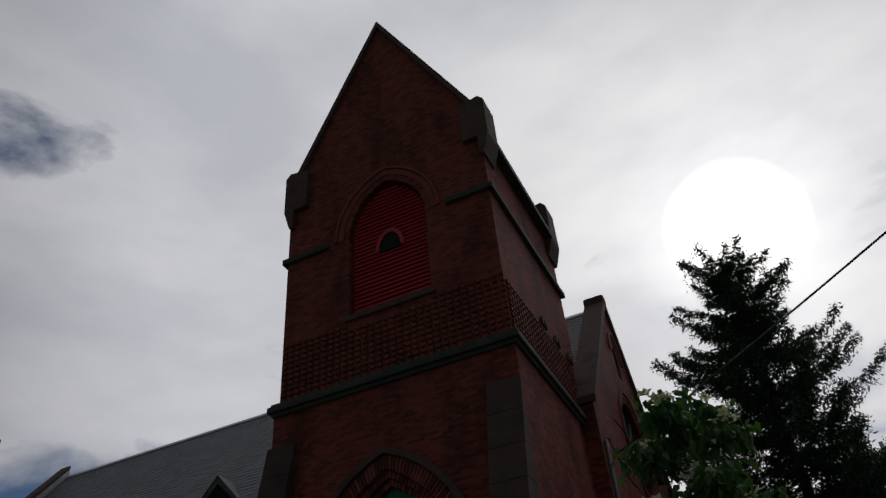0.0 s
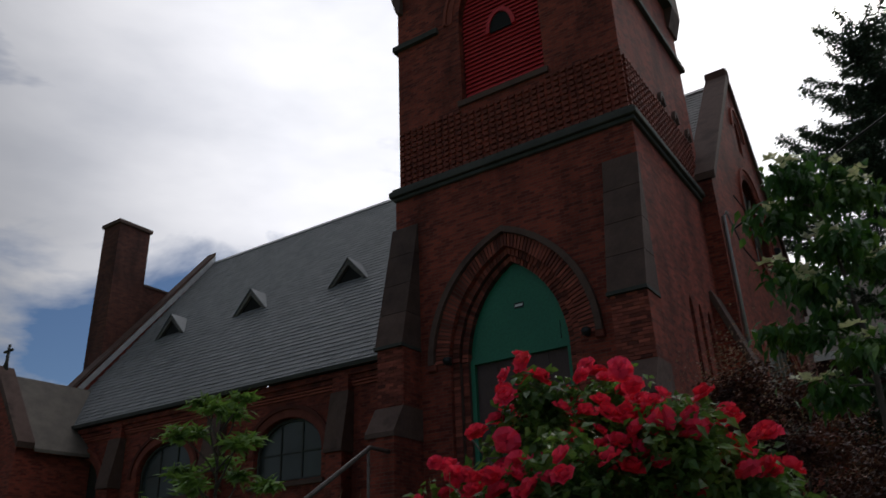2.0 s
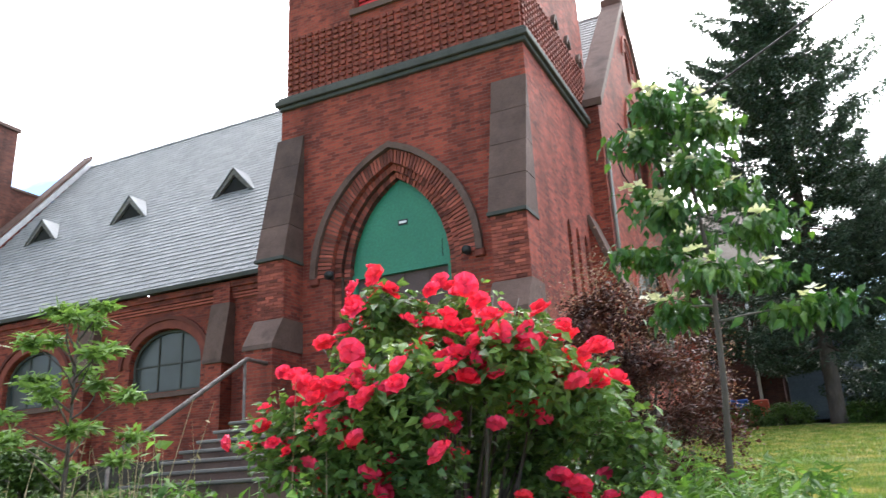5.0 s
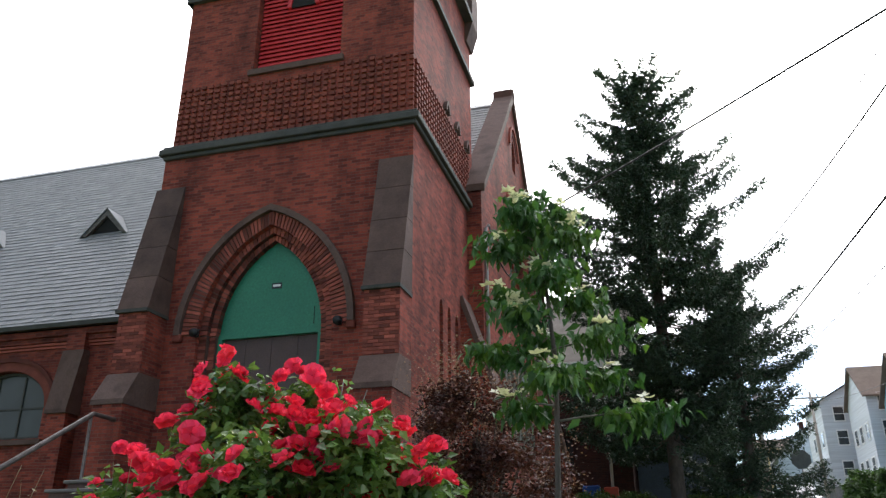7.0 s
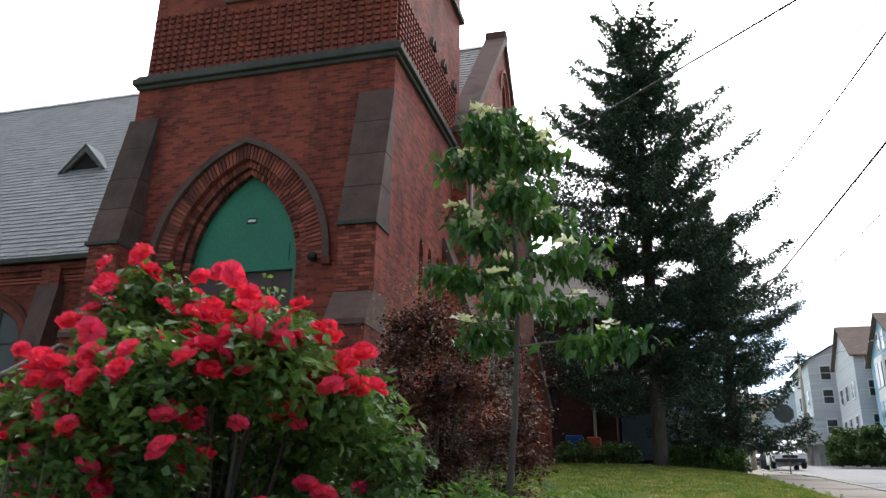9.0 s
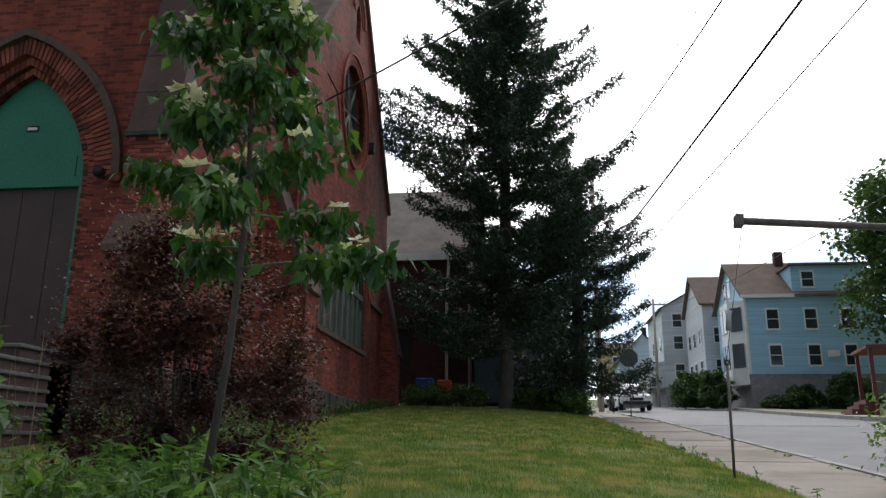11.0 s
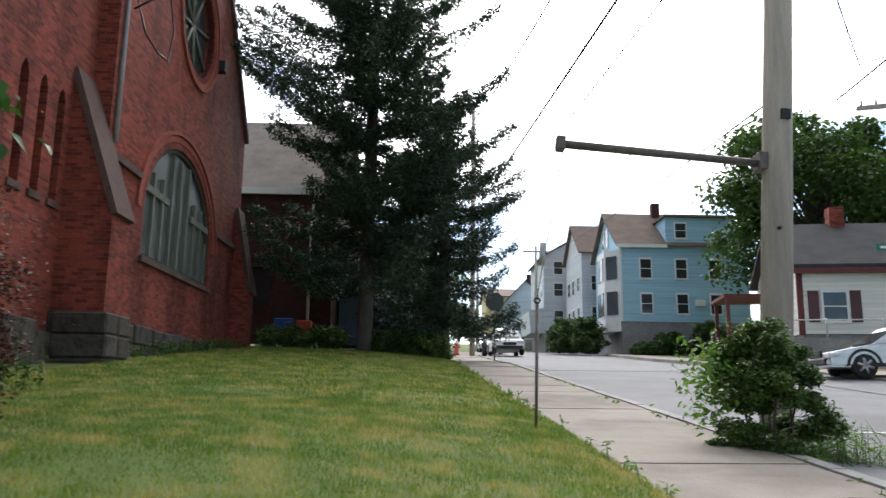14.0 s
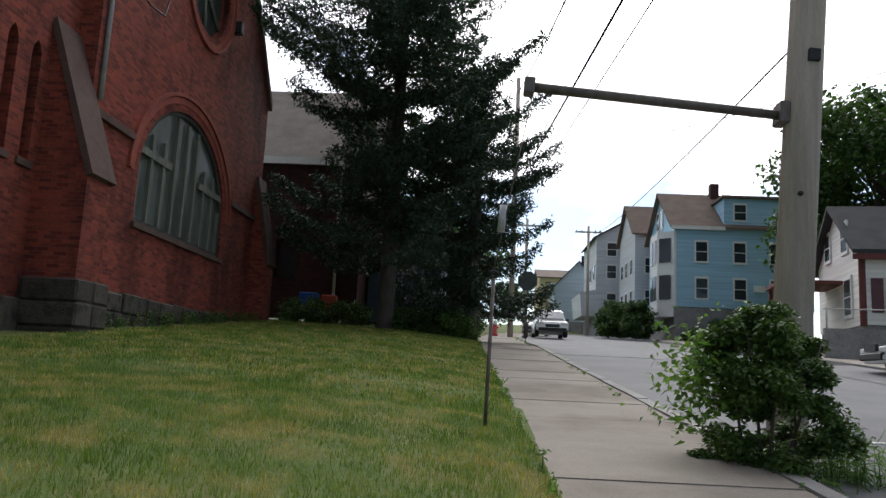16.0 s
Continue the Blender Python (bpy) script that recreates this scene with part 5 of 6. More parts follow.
    part("windscreen", prism([(cab[-1][0] - 0.02, belt + 0.06), (0.62, zr), (0.58, zr), (cab[-1][0] - 0.1, belt + 0.05)], "y", -b + 0.22, b - 0.22), GLASS, ob)
    part("bumper", boxes((h - 0.12, h + 0.03, -b + 0.12, b - 0.12, 0.34, 0.52), bevel=0.03), PLASTIC, ob)
    part("bumper", boxes((-h - 0.03, -h + 0.12, -b + 0.12, b - 0.12, 0.36, 0.55), bevel=0.03), PLASTIC, ob)
    part("grille", boxes((h - 0.06, h + 0.02, -0.4, 0.4, 0.55, 0.72)), PLASTIC, ob)
    return ob


rz = -0.14
car("grey_suv", (14.85, -0.5, rz + 0.02), -90, 4.7, 1.85, 1.72, car_paint("graphite_paint", (0.06, 0.057, 0.055)), "graphite grey sport utility vehicle waiting at the crossing")
car("silver_sedan", (19.6, 10.4, rz + 0.08), 172, 4.6, 1.78, 1.42, car_paint("silver_paint", (0.62, 0.64, 0.66)), "silver sedan in front of the cream cottage", False)
car("white_suv", (11.9, 38.5, rz), -90, 4.6, 1.85, 1.70, car_paint("white_car_paint", (0.75, 0.75, 0.74), 0.0), "white sport utility vehicle farther along the street")
car("silver_sedan", (11.7, 46.5, rz), -90, 4.5, 1.8, 1.42, car_paint("silver_paint", (0.62, 0.64, 0.66)), "silver sedan parked behind a white vehicle", False)
dl = 162.8
for x, y, nm, lab, pc, su in ((-10.2, -10.95, "maroon_sedan", "dark red sedan parked at the kerb", ("maroon_paint", (0.10, 0.012, 0.016)), False), (-17.6, -8.75, "silver_suv", "silver sport utility vehicle parked at the kerb", ("pale_silver_paint", (0.46, 0.46, 0.44)), True), (-25.6, -6.3, "silver_sedan", "silver sedan parked at the kerb", ("silver_paint", (0.62, 0.64, 0.66)), False), (-33.0, -4.1, "dark_suv", "dark grey vehicle parked at the kerb", ("graphite_paint", (0.06, 0.057, 0.055)), True), (-42.0, -1.4, "dark_sedan", "dark sedan parked far along the kerb", ("black_paint", (0.03, 0.03, 0.033)), False)):
    car(nm, (x, y, rz), dl, 4.6, 1.82, 1.75 if su else 1.42, car_paint(*pc), lab, su)
moto = thing("motorcycle", (10.3, 35.0, rz), "dark motorcycle parked by the kerb", "motorcycle")
for y in (-0.7, 0.7):
    part("wheel", tube([(-0.06, y, 0.32), (0.06, y, 0.32)], 0.32, 14), TYRE, moto)
part("frame", tube([(0, -0.7, 0.35), (0, -0.3, 0.8), (0, 0.3, 0.75), (0, 0.7, 0.35)], [0.06, 0.14, 0.16, 0.05], 8), PLASTIC, moto)
part("handlebar", tube([(-0.35, -0.35, 1.05), (0, -0.45, 0.95), (0.35, -0.35, 1.05)], 0.02, 6), RIM, moto)

# ---- street furniture ----
pole = thing("utility_pole", (10.72, -1.25, 0.0), "weathered grey wooden utility pole with a side arm", "utility pole")
part("shaft", tube([(0, 0, -0.3), (0.0, 0, 4), (0.03, 0, 12)], [0.185, 0.172, 0.14], 16), POLE_WOOD, pole)
part("side_arm", tube([(0.0, 0.05, 3.19), (-2.72, -0.63, 2.98)], 0.047, 10), RUST_PIPE, pole, "steel pipe guy arm")
part("arm_flange", boxes((-0.25, -0.15, -0.1, 0.12, 3.08, 3.3), bevel=0.01), RUST_PIPE, pole)
part("arm_cap", boxes((-2.79, -2.69, -0.7, -0.56, 2.9, 3.06), bevel=0.01), RUST_PIPE, pole)
part("pole_tag", boxes((-0.04, 0.07, -0.21, -0.165, 3.7, 3.82)), METAL_BLACK, pole)
part("bolt", tube([(-0.05, -0.14, 2.35), (-0.05, -0.19, 2.35)], 0.025, 8), METAL_BLACK, pole)
pole.rotation_euler.y = radians(4)
WIRE = surface("cable_black", [(0.03, 0.03, 0.03), (0.045, 0.045, 0.045)], 3.0, 0.6)
anchor = thing("guy_anchor", (7.92, -1.78, height(7.92, -1.78)), "rusty guy rod and strut at the lawn's edge", "guy wire")
az = height(7.92, -1.78)
part("strut", shift(tube([(7.9, -1.79, az - 0.2), (7.93, -1.78, az + 1.32)], 0.017, 8), anchor), RUST_PIPE, anchor)
part("thimble", shift(tube([(7.93 + 0.03 * math.cos(a), -1.78, az + 1.36 + 0.028 * math.sin(a)) for a in [2 * math.pi * i / 10 for i in range(11)]], 0.012, 6), anchor), METAL_BLACK, anchor)
part("insulator", shift(tube([(7.98, -1.79, az + 1.75), (8.0, -1.795, az + 2.0)], 0.035, 8), anchor), LEAD, anchor)
part("guy_wire", shift(tube([(7.93, -1.78, az + 1.4), (8.23, -1.88, 3.15)], 0.005, 5), anchor), RUST_PIPE, anchor)


def line_pole(at, h, label, lamp=False, arms=True, turn=0):
    ob = thing("utility_pole", at, label, "utility pole")
    ob.rotation_euler.z = radians(turn)
    part("shaft", tube([(0, 0, -0.3), (0, 0, h)], [0.15, 0.11], 10), POLE_WOOD, ob)
    if arms:
        part("crossarm", boxes((-1.2, 1.2, -0.06, 0.06, h - 0.6, h - 0.46)), POLE_WOOD, ob)
        for x in (-1.05, -0.6, 0.6, 1.05):
            part("insulator", tube([(x, 0, h - 0.46), (x, 0, h - 0.28)], 0.04, 6), LEAD, ob)
    if lamp:
        part("lamp_arm", tube([(0.05, 0, h - 3.2), (0.9, 0, h - 2.3), (1.5, 0, h - 2.2)], 0.03, 6), LEAD, ob)
        part("lamp_head", tube([(1.4, 0, h - 2.2), (1.6, 0, h - 2.2), (2.0, 0, h - 2.12)], [0.06, 0.13, 0.08], 8), LEAD, ob)
    return ob


P2 = (22.1, 15.0, 0.0)
line_pole(P2, 9.5, "grey utility pole with crossarm and street lamp", True, True, -35).rotation_euler.y = radians(5)
P3 = (9.24, 29.7, 0.0)
line_pole(P3, 13.4, "tall utility pole behind the spruce", False, False)
P4 = (17.1, 60.5, 0.2)
line_pole(P4, 9.5, "dark utility pole by the grey houses", False, True)
P5 = (11.2, 53.5, 0.2)
line_pole(P5, 9.0, "utility pole farther along the street", False, True)


def cable(a, b, sag, r, label="black overhead cable"):
    a, b = Vector(a), Vector(b)
    a.z, b.z = a.z + float(slope(a.y)), b.z + float(slope(b.y))
    ob = part("overhead_cable", tube([a.lerp(b, k / 24) - Vector((0, 0, sag * 4 * (k / 24) * (1 - k / 24))) for k in range(25)], r, 5), WIRE)
    return tagged(ob, label, "cable")


cable((13.56, -24.0, 10.75), (9.19, 29.7, 7.4), 0.1, 0.034, "thick black overhead cable")
cable((11.0, -1.25, 10.6), (9.24, 29.7, 12.6), 0.4, 0.026, "thin overhead wire between poles")
cable((11.0, -1.25, 11.9), (9.8, 29.7, 13.2), 0.4, 0.012, "thin overhead wire between poles")
cable((11.0, -1.25, 4.05), (17.1, 60.5, 8.9), 0.5, 0.011, "drooping service wire along the street")
cable((9.24, 29.7, 9.0), (21.9, 15.0, 9.7), 0.4, 0.014, "thin wire across the street")
cable((11.0, -1.25, 9.6), (21.9, 15.0, 10.5), 0.3, 0.02, "thin wire to the pole by the cottage")
cable((21.9, 15.0, 10.6), (30.0, -12.0, 9.8), 0.4, 0.02, "thin wire along the side street")
cable((21.2, 15.4, 9.4), (14.0, -25.0, 10.4), 0.5, 0.03, "thick wire along the side street")
cable((0.55, 5.0, 7.7), (11.2, -1.25, 10.35), 0.1, 0.024, "service wire from the church to a pole")
cable((11.3, -1.25, 7.55), (8.6, 29.7, 5.25), 0.1, 0.014, "thin overhead wire beside the thick cable")
sign = thing("stop_sign", (9.44, 19.5, -0.05), "back of an octagonal street sign on a thin post", "sign")
part("sign_post", tube([(0, 0, -0.2), (0, 0, 2.6)], 0.025, 6), RUST_PIPE, sign)
part("sign_plate", prism([(0.38 * math.cos(math.pi / 8 + i * math.pi / 4), 2.3 + 0.38 * math.sin(math.pi / 8 + i * math.pi / 4)) for i in range(8)], "y", -0.035, -0.027), surface("dull_sign_back", [(0.10, 0.105, 0.10), (0.14, 0.145, 0.14)], 4.0, 0.6, 0.3), sign)
hyd = thing("fire_hydrant", (8.5, 31.0, 0.02), "red fire hydrant with a white cap", "hydrant")
RED_IRON = surface("red_hydrant_paint", [(0.42, 0.03, 0.03), (0.5, 0.045, 0.04)], 5.0, 0.5)
part("barrel", tube([(0, 0, -0.05), (0, 0, 0.08), (0, 0, 0.1), (0, 0, 0.55)], [0.17, 0.17, 0.12, 0.12], 12), RED_IRON, hyd)
part("bonnet", tube([(0, 0, 0.55), (0, 0, 0.6), (0, 0, 0.7), (0, 0, 0.76)], [0.15, 0.14, 0.08, 0.03], 12), WHITE_PAINT, hyd)
part("nozzle", tube([(-0.2, 0, 0.42), (0.2, 0, 0.42)], 0.055, 8), RED_IRON, hyd)
mh = thing("manhole_cover", (9.72, -4.9, 0.006), "round cast-iron manhole cover in the pavement", "manhole")
part("lid", tube([(0, 0, -0.02), (0, 0, 0.012)], 0.31, 28), surface("rusted_cast_iron", [(0.15, 0.12, 0.10), (0.22, 0.18, 0.155)], 8.0, 0.8, 0.1), mh)
for k in range(5):
    rr = 0.05 + 0.055 * k
    part("lid_ring", tube([(rr * math.cos(2 * math.pi * i / 24), rr * math.sin(2 * math.pi * i / 24), 0.012) for i in range(25)], 0.006, 4), METAL_BLACK, mh)
bin_ = thing("recycling_bin", (1.4, 19.6, height(1.4, 19.6) + 0.3), "blue plastic bin by the hedge", "bin")
part("tub", boxes((-0.35, 0.35, -0.25, 0.25, 0, 0.78), bevel=0.04), surface("blue_plastic", [(0.01, 0.06, 0.28), (0.015, 0.08, 0.33)], 4.0, 0.5), bin_)
bin2 = thing("red_crate", (2.2, 19.4, height(2.2, 19.4) + 0.3), "orange-red plastic crate by the hedge", "crate")
part("tub", boxes((-0.28, 0.28, -0.2, 0.2, 0, 0.72), bevel=0.04), surface("orange_plastic", [(0.45, 0.05, 0.02), (0.5, 0.07, 0.03)], 4.0, 0.5), bin2)
# painted lines on the road
lines = tagged(new("road_line"), "faded white stop lines", "road marking", kind="structure")
part("stop_line", boxes((10.2, 14.6, -0.15, 0.15, 0.9, 0.935)), LINE, lines)
part("stop_line", boxes((10.0, 15.6, 14.0, 14.25, 2.1, 2.135)), LINE, lines)
run_of_pieces(pavement, "paving_slab", 0.0, WALK - 0.02, -0.07, 0.0, None, 1.5, 0.008)
run_of_pieces(kerb, "kerb_stone", WALK, WALK + 0.15, -0.3, 0.015, KERB, 0.9, 0.012)
kerb_far = tagged(new("kerb_far"), "granite kerb stones across the street", "kerb", kind="structure")
run_of_pieces(kerb_far, "kerb_stone", WALK + ROAD, WALK + ROAD + 0.16, -0.3, 0.015, KERB, 2.2, 0.012)

street_sign = thing("street_sign", (21.75, 14.8, 4.0), "small green street name sign on a pole", "sign")
GREEN_SIGN = surface("green_sign_sheet", [(0.01, 0.14, 0.09), (0.014, 0.17, 0.11)], 3.0, 0.5)
part("sign_plate", boxes((-0.1, 0.9, -0.16, -0.13, -0.12, 0.12)), GREEN_SIGN, street_sign)
part("sign_bar", boxes((0.05, 0.75, -0.165, -0.16, -0.04, 0.05)), WHITE_PAINT, street_sign)


# ---- plants ----
LEAF_ROSE = foliage("rose_leaf", [(0.055, 0.105, 0.034), (0.095, 0.17, 0.05), (0.17, 0.26, 0.07)], 0.4, 0.35)
PETAL = foliage("rose_petal", [(0.74, 0.02, 0.06), (0.84, 0.05, 0.15), (0.78, 0.03, 0.06)], 0.25, 0.55, 0.3)
LEAF_DOG = foliage("dogwood_leaf", [(0.03, 0.085, 0.025), (0.045, 0.115, 0.028), (0.09, 0.17, 0.035)], 0.35, 0.45, 0.3)
BRACT = foliage("cream_bract", [(0.74, 0.72, 0.58), (0.82, 0.80, 0.68)], 0.12, 0.6, 0.2)
LEAF_PURPLE = foliage("purple_leaf", [(0.032, 0.012, 0.013), (0.058, 0.020, 0.020), (0.12, 0.045, 0.040)], 0.4, 0.45)
SEEDHEAD = foliage("pinkish_seed_head", [(0.24, 0.13, 0.10), (0.34, 0.21, 0.17)], 0.3, 0.7, 0.2)
NEEDLE = foliage("spruce_needle", [(0.026, 0.05, 0.032), (0.045, 0.078, 0.047)], 0.4, 0.6, 0.1)
LEAF_MAPLE = foliage("maple_leaf", [(0.15, 0.27, 0.035), (0.21, 0.36, 0.05)], 0.35, 0.5, 0.5)
LEAF_TREE = foliage("tree_leaf", [(0.035, 0.075, 0.02), (0.06, 0.115, 0.028)], 0.4, 0.5, 0.3)
LEAF_WEED = foliage("weed_leaf", [(0.07, 0.15, 0.035), (0.11, 0.21, 0.045), (0.17, 0.28, 0.07)], 0.35, 0.5, 0.4)
LEAF_SAP = foliage("sapling_leaf", [(0.13, 0.22, 0.06), (0.19, 0.30, 0.09)], 0.3, 0.5, 0.4)
LEAF_HEDGE = foliage("hedge_leaf", [(0.045, 0.09, 0.022), (0.08, 0.14, 0.03)], 0.4, 0.5, 0.25)
BLADE = foliage("grass_blade", [(0.098, 0.178, 0.028), (0.16, 0.225, 0.038), (0.40, 0.33, 0.12)], 0.3, 0.6, 0.35)
STRAW = foliage("dry_stalk", [(0.30, 0.24, 0.14), (0.42, 0.35, 0.22)], 0.25, 0.8, 0.2)


def limb(rng, a, b, bend, n=5):
    a, b = np.array(a, float), np.array(b, float)
    off = rng.normal(0, bend, 3)
    return [tuple(a + (b - a) * k / n + off * math.sin(math.pi * k / n)) for k in range(n + 1)]


def shrub(name, at, label, category, rng, radius, h, leaf_mat, n, length, width, twig_mat=None, top_heavy=0.3, hollow=0.55, stems=9, droop=0.3):
    ob = thing(name, at, label, category)
    bm = bmesh.new()
    for k in range(stems):
        a = rng.uniform(0, 2 * math.pi)
        tube(limb(rng, (0.08 * math.cos(a), 0.08 * math.sin(a), -0.1), (0.75 * radius * math.cos(a) * rng.uniform(0.3, 1), 0.75 * radius * math.sin(a) * rng.uniform(0.3, 1), h * rng.uniform(0.6, 0.95)), 0.06), [0.022, 0.018, 0.014, 0.011, 0.008, 0.004], 5, bm)
    part("stem", bm, twig_mat or BARK, ob)
    lumps = []
    for k in range(64):
        a, t = rng.uniform(0, 2 * math.pi), rng.uniform(0.0, 1.0) ** 0.8
        rr = radius * math.sqrt(max(0.05, 1 - (max(0.0, t - 0.25) / 0.8) ** 2)) * math.sqrt(rng.uniform(0.05, 1.0)) * (0.8 + 0.2 * min(1, t * 3))
        size = rng.uniform(0.15, 0.27) * radius
        lumps.append((rr * math.cos(a), rr * math.sin(a), max(size * 0.6, h * t - size * 0.6), size))
    lumps = np.array(lumps)
    pick = rng.integers(0, len(lumps), n)
    d = rng.normal(0, 1, (n, 3))
    d /= np.linalg.norm(d, axis=1)[:, None]
    p = lumps[pick, :3] + d * (lumps[pick, 3] * rng.uniform(hollow, 1.15, n))[:, None] * np.array([1, 1, 0.8])
    p[:, 2] = np.maximum(p[:, 2], 0.03)
    v, f = leaf_cloud(rng, p, length, width, droop)
    fast_mesh("foliage", v, f, leaf_mat, ob)
    return ob, lumps


# rose bush
rng = np.random.default_rng(11)
RB = (2.15, -9.0, height(2.15, -9.0))
rosebush, lumps = shrub("rose_bush", RB, "rose bush covered in bright red double blooms", "rose bush", rng, 1.19, 1.86, LEAF_ROSE, 44000, 0.082, 0.05, BARK, 0.3, 0.25, 22)


def bloom_mesh(rng):
    v, f = [], []
    for ring, (k, tilt, r) in enumerate(((6, 0.25, 0.066), (6, 0.75, 0.055), (5, 1.15, 0.038))):
        for i in range(k):
            a = 2 * math.pi * (i + 0.5 * ring) / k + rng.uniform(-0.2, 0.2)
            t = tilt + rng.uniform(-0.15, 0.15)
            o = np.array([math.cos(a) * math.cos(t), math.sin(a) * math.cos(t), math.sin(t)])
            s = np.array([-math.sin(a), math.cos(a), 0])
            u = np.cross(o, s)
            b = len(v)
            w = r * 0.62
            pts = [0.1 * r * o, 0.55 * r * o + w * s - 0.15 * r * u, 0.55 * r * o - w * s - 0.15 * r * u, 1.0 * r * o + 0.75 * w * s + 0.05 * r * u, 1.0 * r * o - 0.75 * w * s + 0.05 * r * u, 1.12 * r * o + 0.25 * r * u * (-1 if ring == 0 else 0.4), 0.62 * r * o - 0.28 * r * u]
            v += pts
            f += [(b, b + 1, b + 6), (b, b + 6, b + 2), (b + 1, b + 3, b + 6), (b + 2, b + 6, b + 4), (b + 3, b + 5, b + 6), (b + 4, b + 6, b + 5)]
    return np.array(v), np.array(f)


blooms = [fast_mesh("bloom", *bloom_mesh(rng), PETAL, rosebush) for _ in range(4)]
for b in blooms:
    b.location = (0.0, 0.0, 0.9)
made = 0
while made < 296:
    c = lumps[rng.integers(0, len(lumps))]
    d = rng.normal(0, 1, 3)
    d[2] = abs(d[2]) * 0.8
    d[1] -= 0.8
    d /= np.linalg.norm(d)
    if c[1] > 0.2:
        continue
    q = c[:3] + d * c[3] * rng.uniform(0.95, 1.12) * np.array([1, 1, 0.85])
    if q[2] < 0.12 or (q[2] < 0.7 and rng.uniform() < 0.4):
        continue
    for k in range(rng.integers(1, 3)):
        e = blooms[made % 4].copy()
        scene.collection.objects.link(e)
        e.location = q + rng.normal(0, 0.075, 3)
        e.rotation_euler = (rng.normal(0.45, 0.4), rng.normal(0, 0.4), rng.uniform(0, 6.28))
        sc = rng.uniform(0.7, 1.2)
        e.scale = (sc, sc, sc)
        made += 1
for b in blooms:
    b.location = lumps[3, :3] + np.array([0, -0.05, lumps[3, 3]])
# long shoots over the bush
for k, (dx, dy, hh) in enumerate(((0.3, 0.1, 1.85), (-0.6, -0.35, 1.45), (-0.95, -0.1, 1.25))):
    part("shoot", tube(limb(rng, (dx * 0.6, dy * 0.6, 0.8), (dx, dy, hh), 0.02), 0.005, 5), BARK_GREY, rosebush)
    v, f = leaf_cloud(rng, np.array([dx, dy, hh]) + rng.normal(0, 0.06, (14, 3)), 0.06, 0.035)
    fast_mesh("shoot_leaf", v, f, LEAF_WEED, rosebush)["kind"] = "stuff"

# dogwood
rng = np.random.default_rng(5)
DW = (3.58, -6.7, height(3.58, -6.7))
dog = thing("dogwood_tree", DW, "young kousa dogwood with drooping leaves and cream bracts", "tree")
tip = (-0.2, 0.3, 3.95)
part("trunk", tube([(-0.08, -0.1, -0.1), (0.0, 0, 1.0), (0.04, 0.05, 2.1), (-0.04, 0.15, 3.1), tip], [0.031, 0.027, 0.022, 0.015, 0.006], 8), BARK, dog)
pads = []
for k in range(17):
    t = k / 16
    z = 1.75 + 2.15 * t
    a = 2.4 * k
    r = (0.9 - 0.55 * t) * rng.uniform(0.4, 1.1)
    base = np.array([0.04 - 0.22 * t, 0.02 + 0.24 * t, z - 0.15])
    end = base + np.array([r * math.cos(a), r * math.sin(a), 0.12 + 0.06 * rng.normal()])
    part("limb", tube(limb(rng, base, end, 0.02, 4), [0.012, 0.010, 0.008, 0.006, 0.003], 5), BARK_GREY, dog)
    pads += [end, base + 0.7 * (end - base)]
pads.append(np.array(tip))
pads = np.array(pads)
n = 3300
p = pads[rng.integers(0, len(pads), n)] + rng.normal(0, 1, (n, 3)) * np.array([0.12, 0.12, 0.055])
v, f = leaf_cloud(rng, p, 0.135, 0.068, 0.85, 0.4, 0.3)
fast_mesh("crown", v, f, LEAF_DOG, dog)
bl = []
for i in range(4):
    a = i * math.pi / 2
    o, sd = np.array([math.cos(a), math.sin(a), 0.25]), np.array([-math.sin(a), math.cos(a), 0])
    bl += [np.zeros(3), o * 0.024 + sd * 0.02, o * 0.026 - np.array([0, 0, 0.003]), o * 0.024 - sd * 0.02, o * 0.056]
quad = np.array([[0, 2, 1], [0, 3, 2], [1, 2, 4], [2, 3, 4]])
first = fast_mesh("bract_flower", np.array(bl), np.concatenate([quad + 5 * i for i in range(4)]), BRACT, dog, "cream flower bract")
for k in range(30):
    c = pads[rng.integers(0, len(pads))] + np.array([rng.normal(0, 0.08), rng.normal(0, 0.08), 0.13])
    for m in range(4):
        e = first if k + m == 0 else first.copy()
        if k + m:
            scene.collection.objects.link(e)
        e.location = c + rng.normal(0, 0.045, 3) * np.array([1, 1, 0.35])
        e.rotation_euler = (rng.normal(0.25, 0.25), rng.normal(0, 0.25), rng.uniform(0, 6.28))
        e.scale = (1.2,) * 3

# purple shrub
rng = np.random.default_rng(8)
PB = (2.3, -4.5, height(2.3, -4.5))
purple, lumps = shrub("purple_shrub", PB, "dark purple-leaved shrub with pinkish seed heads", "shrub", rng, 1.3, 2.35, LEAF_PURPLE, 30000, 0.06, 0.036, BARK, 0.5, 0.1, 22, 0.1)
n = 5200
pl = lumps[rng.integers(0, len(lumps), n)]
top = pl[:, :3] + np.stack([rng.normal(0, 0.2, n), rng.normal(0, 0.2, n), np.abs(rng.normal(0.05, 0.24, n)) + pl[:, 3] * 0.75], 1)
v, f = leaf_cloud(rng, top, 0.03, 0.028, -0.4)
fast_mesh("seed_head", v, f, SEEDHEAD, purple, "pinkish brown seed heads")

